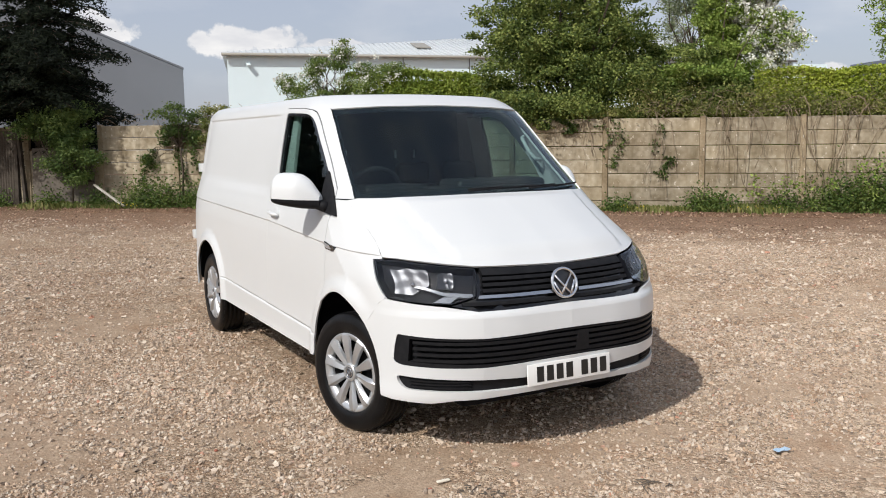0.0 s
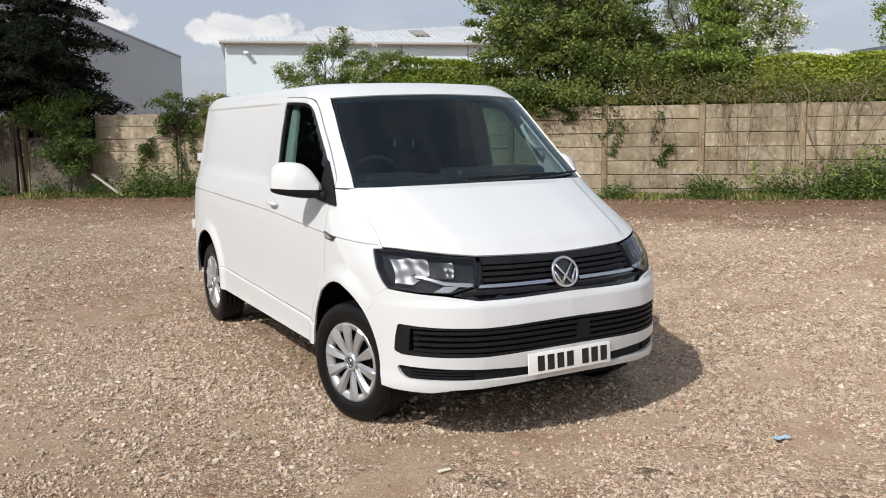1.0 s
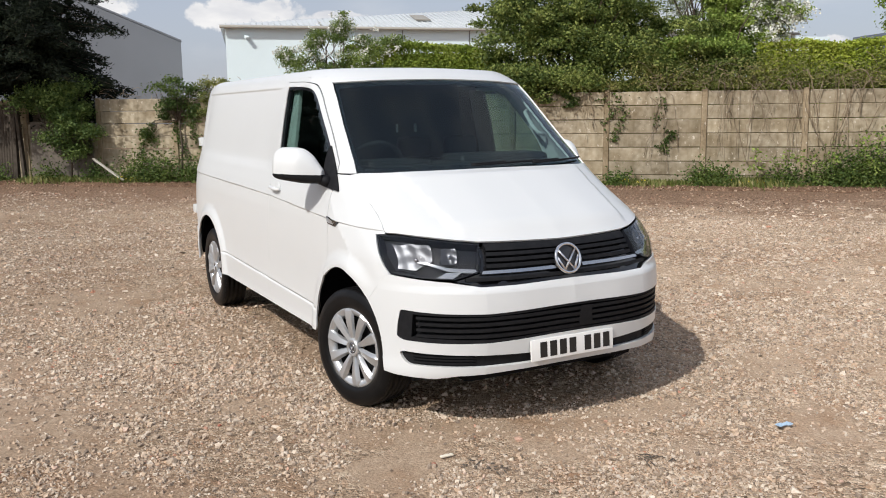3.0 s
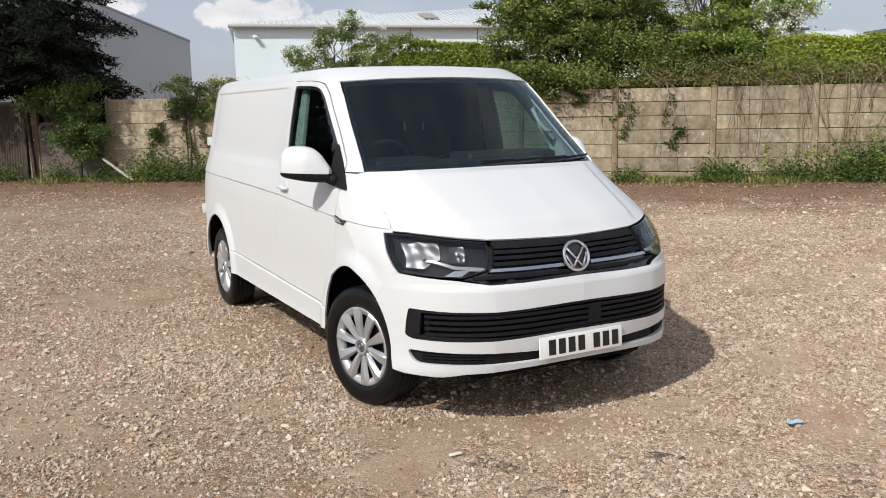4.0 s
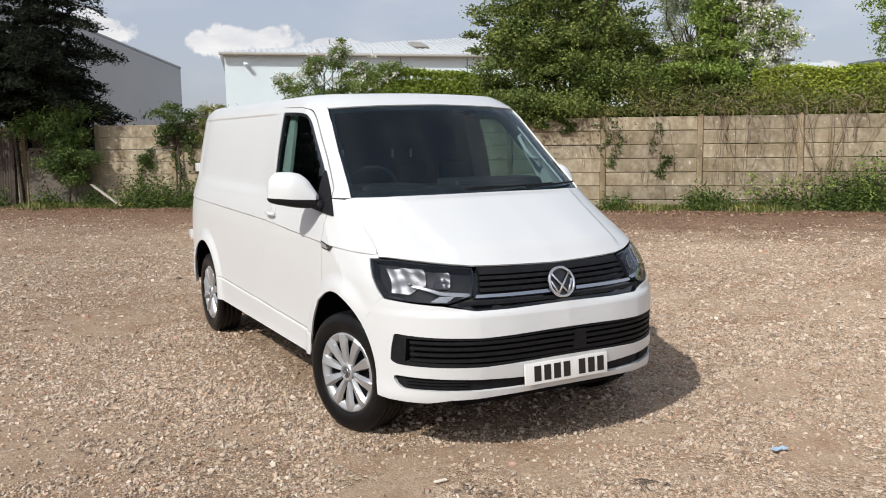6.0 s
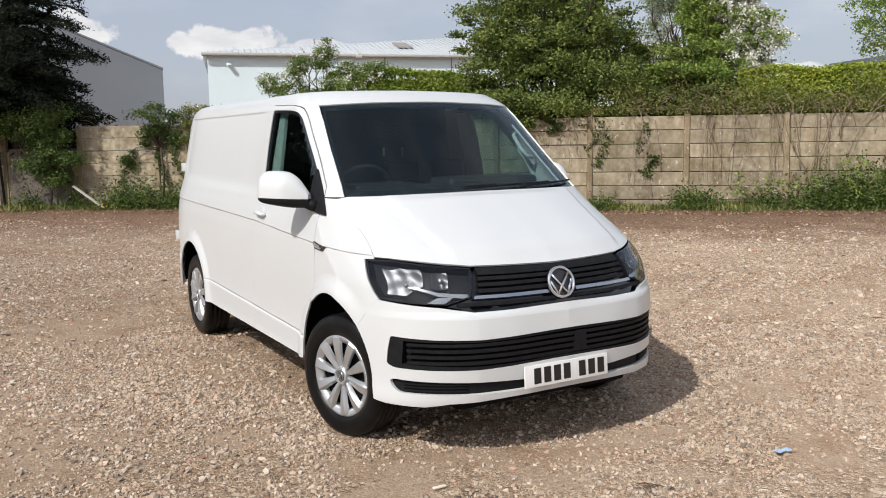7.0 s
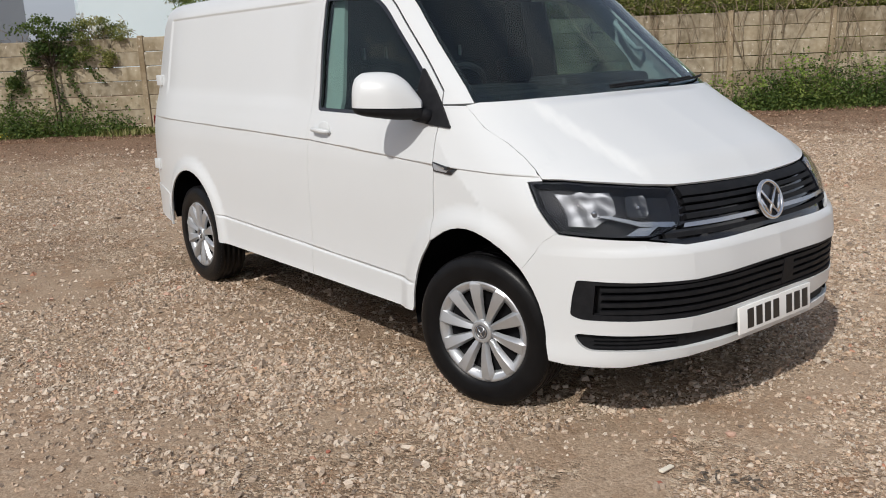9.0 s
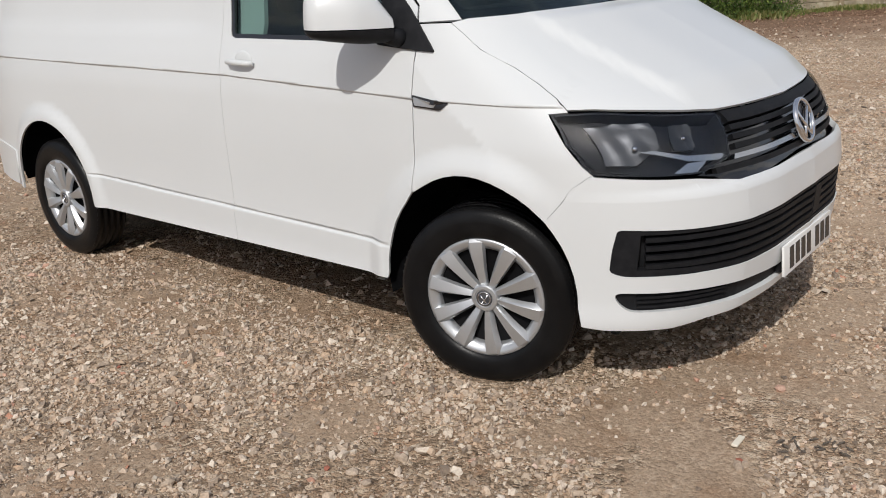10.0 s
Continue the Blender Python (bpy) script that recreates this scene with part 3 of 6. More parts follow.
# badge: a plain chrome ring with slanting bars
bm = bmesh.new()
ring_c = Vector((-.017, -.792, .876))
tilt = Matrix.Translation(ring_c) @ Matrix.Rotation(radians(-18), 4, 'X')
bmt = bmesh.new()
lathe(bmt, [(.0, .082), (-.010, .082), (-.014, .078), (-.014, .072), (-.010, .068), (.0, .068)], (0, 0, 0), 48)
for p, q in (((-.052, .044), (.030, -.060)), ((.052, .044), (-.030, -.060)), ((-.064, .010), (-.030, -.060)), ((.064, .010), (.030, -.060))):
    tube(bmt, [(-.006, *p), (-.006, *q)], .0070, 6)
bmesh.ops.transform(bmt, matrix=tilt @ Matrix.Rotation(radians(90), 4, 'Z'), verts=bmt.verts)
part("badge", bmt, CHROME, van, "round chrome badge")
bmt = bmesh.new()
lathe(bmt, [(.002, .001), (.002, .070)], (0, 0, 0), 40)
bmesh.ops.transform(bmt, matrix=tilt @ Matrix.Rotation(radians(90), 4, 'Z'), verts=bmt.verts)
part("badge_backing", bmt, GLOSS_BLACK, van, "black disc behind the badge")

# number plate, its writing as plain bars
bm = bmesh.new()
PL = Matrix.Translation((-.011, -.840, .426)) @ Matrix.Rotation(radians(-4), 4, 'X')
box(bm, (-.26, -.006, -.0555), (.26, .004, .0555), bevel=.003)
bmesh.ops.transform(bm, matrix=PL, verts=bm.verts)
plate = part("number_plate", smooth_faces(bm), PLATE_WHITE, van, "white number plate with black bars")
for k in range(7):
    x = -.206 + k * .0605 + (.036 if k > 3 else 0)
    b2 = box(bmesh.new(), (x, -.0075, -.0395), (x + .042, -.005, .0395))
    bmesh.ops.transform(b2, matrix=PL, verts=b2.verts)
    part("plate_bar", b2, PLATE_BAR, plate)
bm = bmesh.new()
box(bm, (-.22, .004, -.05), (.22, .04, .05))
bmesh.ops.transform(bm, matrix=PL, verts=bm.verts)
part("plate_bracket", bm, BLACK_PLASTIC, van)

# headlights
def bowl(s0, v0, rs, rv, deep):
    """The nose's skin, hollowed by a fluted bowl round (s0, v0)."""
    def at(s, v):
        p, n = front_at(s, v)
        a, b = (abs(s) - s0) / rs, (v - v0) / rv
        k = max(0.0, 1 - .5 * (a * a + b * b)) * deep + .0022 * math.sin(8 * a + 1.7 * b) * math.cos(3.1 * a - 2 * b) + .0018 * math.sin(6 * b + 3.5 * a * a)
        return p - k * n

    def where(s, v):
        e = 2e-3
        m = np.cross(at(s + e, v) - at(s - e, v), at(s, v + e) - at(s, v - e))
        m /= np.linalg.norm(m) + 1e-12
        n = front_at(s, v)[1]
        return at(s, v), (-m if m @ n < 0 else m)
    return where


lamp = [(.74, 1.010), (.65, .998), (.56, .987), (.476, .979), (.488, .905), (.505, .842), (.60, .806), (.70, .811)] + on_nose(LAMP_SEAM, .002)
for sgn in (-1, 1):
    def pl(points):
        return [(sgn * a, b) for a, b in points]
    h = part("headlight", sheet("headlight", pl(lamp), front_at, LAMP_DARK, off=-.055, thick=.01, step=(.05, .04)), LAMP_DARK, van, "clear headlight with chrome reflectors in a black housing")
    # black rim that closes the housing
    part("lamp_rim", sheet("lamp_rim", pl(lamp), front_at, LAMP_DARK, holes=[pl([(.66 + (a - .66) * .975, .91 + (b - .91) * .95) for a, b in lamp])], off=-.006, thick=.05, step=(.05, .04)), LAMP_DARK, h)
    part("lens", sheet("lens", pl(lamp), front_at, LENS, off=0, thick=.004, step=(.03, .03)), LENS, h, "clear lamp lens").visible_shadow = False
    # main reflector and a smaller square one, each a bowl
    part("main_reflector", sheet("main_reflector", pl([(.79, .975), (.765, .972), (.72, .988), (.655, .982), (.668, .905), (.705, .876), (.73, .852), (.795, .852), (.79, .93)]), bowl(.725, .922, .085, .085, .032), REFLECTOR, off=-.012, thick=.004, step=(.009, .009)), REFLECTOR, h, "faceted chrome reflector")
    part("dipped_reflector", sheet("dipped_reflector", pl(rounded([(.622, .966), (.570, .966), (.585, .890), (.640, .890)], .01)), bowl(.604, .928, .042, .046, .026), REFLECTOR, off=-.014, thick=.004, step=(.009, .009)), REFLECTOR, h, "square chrome reflector")
    for s0, v0, r0 in ((.722, .905, .010), (.602, .925, .007)):
        p, n = front_at(sgn * s0, v0)
        bulb = bmesh.new()
        made = bmesh.ops.create_uvsphere(bulb, u_segments=16, v_segments=10, radius=r0)["verts"]
        bmesh.ops.translate(bulb, verts=made, vec=Vector(p) - .030 * Vector(n))
        part("bulb_cap", smooth_faces(bulb), CHROME, h, "small chrome bulb cap")
    part("chrome_blade", sheet("chrome_blade", pl([(.72, .890), (.69, .893), (.62, .866), (.515, .856), (.512, .836), (.62, .848), (.69, .880)]), front_at, SATIN_CHROME, off=-.016, thick=.012, step=(.05, .04)), SATIN_CHROME, h)
    part("indicator_lens", sheet("indicator_lens", pl([(.625, .843), (.57, .843), (.605, .812), (.668, .812)]), front_at, SATIN_CHROME, off=-.018, thick=.008, step=(.05, .04)), REFLECTOR, h)

# side repeaters on the wings
for r in both("side_repeater", rounded([(.244, 1.012), (.244, 1.052), (.09, 1.030), (.125, 1.004)], .006), flank_at, GLOSS_BLACK, van, "black side repeater", off=.006, thick=.014, step=(.05, .02)):
    pass
both("repeater_lens", rounded([(.238, 1.016), (.238, 1.045), (.135, 1.031), (.150, 1.012)], .006), flank_at, SILVER, van, "clear repeater lens", off=.0075, thick=.005)

# door handles
for flip in (1, -1):
    bm = bmesh.new()
    p, n = flank_at(1.19, 1.135)
    pts = [(p[0] - .010, 1.11, 1.137), (p[0] - .026, 1.13, 1.139), (p[0] - .030, 1.19, 1.142), (p[0] - .026, 1.255, 1.145), (p[0] - .010, 1.275, 1.146)]
    tube(bm, pts, [.009, .012, .013, .012, .009], 10)
    bmesh.ops.transform(bm, matrix=Matrix.Diagonal((flip, 1, 1, 1)), verts=bm.verts)
    part("door_handle", bm, WHITE, van)
    bm = bmesh.new()
    made = bmesh.ops.create_uvsphere(bm, u_segments=20, v_segments=10, radius=1)["verts"]
    bmesh.ops.transform(bm, matrix=Matrix.Translation((p[0] + .004, 1.185, 1.152)) @ Matrix.Diagonal((.006, .055, .036, 1)), verts=made)
    bmesh.ops.transform(bm, matrix=Matrix.Diagonal((flip, 1, 1, 1)), verts=bm.verts)
    part("handle_cup", smooth_faces(bm), WHITE, van)


# mirrors
COVER_H = spline([(0, .020), (.02, .085), (.07, .124), (.20, .147), (.42, .151), (.60, .146), (.78, .116), (.91, .068), (1, .030)])
BASE_H = spline([(0, .006), (.06, .026), (.3, .040), (.7, .050), (1, .046)])
MIRROR_T = spline([(0, .012), (.03, .045), (.15, .078), (.5, .088), (.8, .062), (1, .034)])


def mirror_shell(low, rows=26, segs=14):
    """The domed cover, or the tray under it, as rings from the outer to the inner end."""
    outer, inner = Vector((-1.120, .534, 0)), Vector((-.895, .328, 0))
    run = (inner - outer).normalized()
    out = Vector((run.y, -run.x, 0))
    if out.y > 0:
        out = -out
    bm = bmesh.new()
    rings = []
    for k in range(rows + 1):
        a = k / rows
        a = a * a * (3 - 2 * a)
        c = outer.lerp(inner, a) + Vector((0, 0, 1.292 - .012 * a))
        h, th = (BASE_H if low else COVER_H)(a), MIRROR_T(a) * (.97 if low else 1.0)
        ring = []
        for j in range(segs + 1):
            f = math.pi * j / segs
            d, z = math.cos(f), math.sin(f) ** .75
            ring.append(bm.verts.new(c + out * th * (d if d > 0 else d * .55) + Vector((0, 0, (-h if low else h) * z + (-.004 if low else 0)))))
        rings.append(ring)
    for q, r in zip(rings, rings[1:]):
        for j in range(segs):
            bm.faces.new((q[j], q[j + 1], r[j + 1], r[j]))
        bm.faces.new((q[-1], q[0], r[0], r[-1]))
    bm.faces.new(rings[0])
    bm.faces.new(rings[-1][::-1])
    bmesh.ops.recalc_face_normals(bm, faces=bm.faces)
    return bm


for flip in (1, -1):
    for nm, low, mat, lab in (("mirror_cover", False, WHITE, "white mirror cover"), ("mirror_tray", True, BLACK_PLASTIC, "black lower mirror housing")):
        bm = mirror_shell(low)
        bmesh.ops.transform(bm, matrix=Matrix.Diagonal((flip, 1, 1, 1)), verts=bm.verts)
        if flip < 0:
            # the passenger's mirror is folded further back
            bmesh.ops.reverse_faces(bm, faces=bm.faces)
            bmesh.ops.rotate(bm, verts=bm.verts, cent=(.885, .318, 1.28), matrix=Matrix.Rotation(radians(42), 3, 'Z'))
        part(nm, smooth_faces(bm, 50), mat, van, lab)
    bm = bmesh.new()
    tube(bm, [(-.85, .32, 1.235), (-.885, .325, 1.245), (-.935, .365, 1.262)], [.036, .034, .024], 12)
    bmesh.ops.transform(bm, matrix=Matrix.Diagonal((flip, 1, 1, 1)), verts=bm.verts)
    part("mirror_arm", bm, BLACK_PLASTIC, van, "black mirror arm")


# wheels
def ring_mesh(profile, c, sides, sgn):
    bm = bmesh.new()
    lathe(bm, [(sgn * x, r) for x, r in profile], c, sides)
    bmesh.ops.recalc_face_normals(bm, faces=bm.faces)
    return bm


def make_wheel(cx, cy, sgn, spin, steer=0.0):
    R = .336
    c = Vector((cx, cy, R))
    place = Matrix.Translation(c) @ Matrix.Rotation(radians(steer), 4, 'Z') @ Matrix.Translation(-c)

    def put(bm):
        bmesh.ops.transform(bm, matrix=place, verts=bm.verts)
        return bm
    tyre = [(-.080, .225), (-.085, .245), (-.092, .285), (-.088, .312), (-.080, .330), (-.074, .335)]
    for g in (-.055, -.018, .018, .055):
        tyre += [(g - .006, .336), (g - .0045, .328), (g + .0045, .328), (g + .006, .336)]
    tyre += [(.080, .334), (.088, .330), (.096, .322), (.103, .312), (.1075, .290), (.108, .283), (.1065, .270), (.107, .262), (.104, .245), (.098, .228), (.088, .222)]
    w = part("wheel", put(ring_mesh(tyre, c, 72, sgn)), RUBBER, van, "black tyre with a silver ten-spoke wheel cover")
    bm = bmesh.new()
    for k in range(72):
        a = 2 * math.pi * k / 72
        for x0, x1 in ((.064, .090), (-.080, -.060)):
            b2 = box(bmesh.new(), (sgn * min(x0, x1) if sgn > 0 else -max(x0, x1), -.0085, .320), (sgn * max(x0, x1) if sgn > 0 else -min(x0, x1), .0085, .3305))
            bmesh.ops.transform(b2, matrix=Matrix.Translation(c) @ Matrix.Rotation(a, 4, 'X'), verts=b2.verts)
            me = bpy.data.meshes.new("t")
            b2.to_mesh(me)
            bm.from_mesh(me)
            bpy.data.meshes.remove(me)
            b2.free()
    tagged(part("tread_block", put(bm), RUBBER, w), kind="stuff")
    # dark rim behind the cover
    part("rim", put(ring_mesh([(.02, .02), (.055, .10), (.060, .19), (.088, .217), (.094, .224)], c, 48, sgn)), DARK_GAP, w, "dark steel rim")
    # outer lip of the cover
    part("cover_ring", put(ring_mesh([(.060, .182), (.082, .186), (.090, .200), (.095, .208), (.097, .216), (.095, .223), (.089, .226)], c, 64, sgn)), SILVER, w, "silver cover rim")
    for k in range(10):
        a0 = 2 * math.pi * (k + spin) / 10
        bm = bmesh.new()
        prof = []
        for r, half, x in ((.040, .013, .088), (.075, .018, .096), (.11, .0225, .102), (.15, .028, .106), (.185, .0325, .107), (.212, .0355, .105), (.223, .037, .097)):
            lean = .004 * (r - .04) / .16
            row = []
            for q, drop in ((-1, .022), (-.55, .001), (-.50, .000), (.1, .003), (.84, .008), (1, .024)):
                ang = math.atan2(q * half, r)
                rr = r / math.cos(ang) if r < .16 else r
                dx = -drop
                row.append(bm.verts.new((c.x + sgn * (x + dx), c.y + rr * math.cos(a0 + ang), c.z + rr * math.sin(a0 + ang))))
            prof.append(row)
        for q, r in zip(prof, prof[1:]):
            for i in range(len(q) - 1):
                bm.faces.new((q[i], q[i + 1], r[i + 1], r[i]))
        bmesh.ops.recalc_face_normals(bm, faces=bm.faces)
        part("spoke", put(smooth_faces(bm, 25)), SILVER, w)
    part("hub_cap", put(smooth_faces(ring_mesh([(.075, .052), (.094, .050), (.098, .046), (.099, .036), (.095, .034), (.095, .001)], c, 40, sgn), 30)), SILVER, w, "silver hub cap")
    bm = bmesh.new()
    lathe(bm, [(sgn * .0965, .001), (sgn * .0965, .030), (sgn * .094, .032)], c, 32)
    part("cap_disc", put(bm), GREY_PLASTIC, w, "dark disc in the hub cap")
    bm = bmesh.new()
    lathe(bm, [(sgn * .096, .026), (sgn * .099, .0255), (sgn * .099, .022), (sgn * .096, .0215)], c, 32)
    for p, q in (((-.016, .014), (.009, -.019)), ((.016, .014), (-.009, -.019))):
        tube(bm, [(c.x + sgn * .0975, c.y + p[0], c.z + p[1]), (c.x + sgn * .0975, c.y + q[0], c.z + q[1])], .0026, 6)
    part("cap_ring", put(bm), SATIN_CHROME, w)


for sgn in (-1, 1):
    make_wheel(sgn * .795, .015, sgn, .29, 15)
    make_wheel(sgn * .800, 2.97, sgn, .55)

# arch liners and the underside
for cy, ry in ((0.0, .425), (2.96, .43)):
    for sgn in (-1, 1):
        bm = bmesh.new()
        line = arc(cy, .375, ry, .44, -12 if cy < 1 else 4, 192 if cy < 1 else 176, 20)
        a = [bm.verts.new((sgn * (abs(float(flank_at(y, max(z, .36))[0][0])) - .035), y, z)) for y, z in line]
        b = [bm.verts.new((sgn * .50, y, z)) for y, z in line]
        for k in range(len(a) - 1):
            bm.faces.new((a[k], a[k + 1], b[k + 1], b[k])).smooth = True
        bm.faces.new(b)
        bmesh.ops.solidify(bm, geom=bm.faces[:], thickness=.006)
        part("arch_liner", bm, DARK_GAP, van, "dark wheel arch liner")
bm = bmesh.new()
box(bm, (-.70, .43, .27), (.70, 2.52, .37), bevel=.02)
part("floor_pan", bm, DARK_GAP, van, "dark underside")
part("engine_tray", box(bmesh.new(), (-.54, -.66, .25), (.54, .44, .62), bevel=.03), DARK_GAP, van, "dark engine tray")
part("bumper_beam", box(bmesh.new(), (-.48, -.70, .33), (.48, -.44, .60), bevel=.02), DARK_GAP, van, "dark bumper beam")
# shields and flaps added to keep sun from breaking the shadow under the nose
for s in (-1, 1):
    part("bumper_end_shield", box(bmesh.new(), (min(s * .48, s * .74), -.47, .33), (max(s * .48, s * .74), -.40, .60), bevel=.02), DARK_GAP, van)
for s in (-1, 1):
    part("wheel_deflector", box(bmesh.new(), (min(s * .50, s * .74), -.46, .24), (max(s * .50, s * .74), -.43, .34), bevel=.008), BLACK_PLASTIC, van, "black flap added ahead of the wheel to stop light")
part("rear_axle", box(bmesh.new(), (-.54, 2.5, .25), (.54, 3.4, .42), bevel=.03), DARK_GAP, van, "dark rear axle")
bm = bmesh.new()
box(bm, (-.60, 3.38, .36), (.60, 3.70, .46), bevel=.02)
part("rear_valance", bm, DARK_GAP, van)

# inner shell behind the shut lines
inner_flank = [(1.30, .38), (1.30, 1.84), (3.6, 1.84), (3.75, 1.3), (3.78, .45), (3.40, .45)] + [(2.96 + (p[0] - 2.96) * 1.08, .37 + (p[1] - .37) * 1.05) for p in rear_arch[1:-1]] + [(2.50, .38)]
both("inner_shell", inner_flank, flank_at, DARK_GAP, van, "dark inner shell", off=-.03, thick=.01, step=(.2, .12))
both("inner_pillar", [(.10, 1.27), (.40, 1.545), (.69, 1.80), (.75, 1.85), (1.40, 1.85), (1.40, 1.815), (.90, 1.795), (.76, 1.745), (.63, 1.63), (.45, 1.478), (.30, 1.34), (.28, 1.22)], flank_at, DARK_GAP, van, off=-.018, thick=.012, step=(.03, .03))
both("inner_wing", [(-.40, .83), (-.24, .98), (-.03, 1.13), (.14, 1.25), (.40, 1.25), (.40, .84), (.30, .74), (.2, .83), (-.2, .83), (-.29, .74)], flank_at, DARK_GAP, van, off=-.03, thick=.01)
both("inner_door", [(.42, .40), (.42, .6), (.33, .76), (.30, 1.20), (1.32, 1.225), (1.32, .40)], flank_at, CABIN_DARK, van, "dark door lining", off=-.05, thick=.012)

# cabin
bm = bmesh.new()
box(bm, (-.80, .05, .82), (.80, .68, 1.275), bevel=.06, seg=4)
box(bm, (-.62, .32, 1.22), (-.20, .64, 1.345), bevel=.03, seg=3)
box(bm, (-.70, .28, 1.20), (.72, .67, 1.318), bevel=.05, seg=4)
box(bm, (.05, .40, 1.22), (.72, .69, 1.362), bevel=.045, seg=4)
part("dashboard", smooth_faces(bm), CABIN_DARK, van, "black plastic dashboard")
bm = bmesh.new()
c = Vector((-.42, .72, 1.275))
q = Matrix.Translation(c) @ Matrix.Rotation(radians(32), 4, 'X')
ringp = [(.195 * math.cos(2 * math.pi * k / 32), .0, .195 * math.sin(2 * math.pi * k / 32)) for k in range(32)]
tube(bm, ringp, .016, 8, closed=True)
for a in (20, 160, 270):
    tube(bm, [(0, 0, 0), (.19 * math.cos(radians(a)), 0, .19 * math.sin(radians(a)))], .016, 6)
bmesh.ops.create_uvsphere(bm, u_segments=16, v_segments=8, radius=.06)
bmesh.ops.transform(bm, matrix=q, verts=bm.verts)
part("steering_wheel", smooth_faces(bm), GREY_PLASTIC, van, "black steering wheel")
for x in (-.42, .18, .56):
    seat = bmesh.new()
    wd = .24 if x < 0 else .19
    box(seat, (x - wd, .85, .72), (x + wd, 1.33, .90), bevel=.05, seg=3)
    box(seat, (x - wd, 1.26, .85), (x + wd, 1.40, 1.30), bevel=.05, seg=3)
    box(seat, (x - .13, 1.28, 1.31), (x + .13, 1.37, 1.455), bevel=.04, seg=3)
    part("seat", smooth_faces(seat), SEAT_CLOTH, van, "dark grey cloth seat")
bm = bmesh.new()
box(bm, (-.80, 1.545, .40), (.80, 1.565, 1.84))
for v in bm.verts:
    v.co.x *= 1 if v.co.z < 1 else .84
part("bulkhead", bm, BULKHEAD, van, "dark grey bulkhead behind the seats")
# white bars put the brightness of four upright slots into paint
for x in (-.40, -.25, .145, .298):
    part("bulkhead_hook", box(bmesh.new(), (x - .0055, 1.528, 1.482), (x + .0055, 1.545, 1.545)), PLATE_WHITE, van, "white bar for a bright slot in the bulkhead")
bm = bmesh.new()
box(bm, (-.82, .45, .55), (.82, 1.42, .66))
part("cabin_floor", bm, CABIN_DARK, van)
bm = bmesh.new()
box(bm, (-.60, .80, 1.835), (.60, 1.54, 1.85))
part("headlining", bm, CABIN_LIGHT, van, "pale grey headlining")
part("pillar_trim", sheet("pillar_trim", [(.14, 1.30), (.26, 1.41), (.45, 1.575), (.70, 1.79), (.80, 1.83), (1.30, 1.83), (1.30, 1.80), (1.02, 1.79), (.92, 1.75), (.82, 1.66), (.70, 1.55), (.60, 1.44), (.56, 1.36), (.56, 1.24), (.20, 1.24)], flank_at, CABIN_LIGHT, mirror=True, off=-.048, thick=.012, step=(.04, .04)), CABIN_LIGHT, van, "pale green-grey windscreen pillar trim")
COVER = [(1.15, 1.10), (1.13, 1.30), (1.17, 1.60), (1.21, 1.80), (1.40, 1.80), (1.40, 1.10)]
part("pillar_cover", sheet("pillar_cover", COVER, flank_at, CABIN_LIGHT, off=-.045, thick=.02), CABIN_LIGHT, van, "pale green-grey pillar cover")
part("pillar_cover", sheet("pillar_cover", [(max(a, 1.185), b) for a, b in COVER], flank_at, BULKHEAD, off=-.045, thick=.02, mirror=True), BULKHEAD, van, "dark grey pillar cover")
bm = bmesh.new()
tube(bm, [(.72, .46, 1.475), (.675, .475, 1.485), (.655, .51, 1.53), (.65, .56, 1.585), (.655, .60, 1.62), (.69, .625, 1.635)], .013, 8)
part("grab_handle", bm, CABIN_LIGHT, van, "pale grey grab handle")

# wipers
for base, tip in (((-.20, -.135), (.36, -.02)), ((.30, -.12), (.73, .12))):
    bm = bmesh.new()
    pts = []
    for k in range(7):
        t = k / 6
        x = base[0] + (tip[0] - base[0]) * t
        # rests just above the foot of the screen
        s = min(max(x / .80, -1), 1) * .8
        p, n = front_at(s, 1.318 + .012 * t)
        pts.append(Vector(p) + .011 * Vector(n))
    tube(bm, pts, .0065, 6)
    tube(bm, [p + Vector((.0, .003, .009)) for p in pts[:4]], .005, 6)
    part("wiper", bm, BLACK_PLASTIC, van, "black wiper")


# the far half is a touch wider
done = set()
for ob in van.children_recursive:
    if ob.type == 'MESH' and ob.data.name not in done:
        done.add(ob.data.name)
        co = np.empty(len(ob.data.vertices) * 3, np.float32)
        ob.data.vertices.foreach_get("co", co)
        co = co.reshape(-1, 3)
        x = co[:, 0]
        co[:, 0] = np.where(x > -.9, x + .018 * np.clip((x + .9) / .9, 0, 1) + .014 * np.clip(x / .9, 0, 1.2), x)
        ob.data.vertices.foreach_set("co", co.ravel())
        ob.data.update()

# ---- ground ----
def axis(dense_lo, dense_hi, step, far):
    mid = list(np.arange(dense_lo, dense_hi + 1e-6, step))
    a, b, d = mid[0], mid[-1], step
    lo, hi = [], []
    while b < far:
        d *= 1.22
        a, b = a - d, b + d
        lo.append(a), hi.append(b)
    return np.array(lo[::-1] + mid + hi)


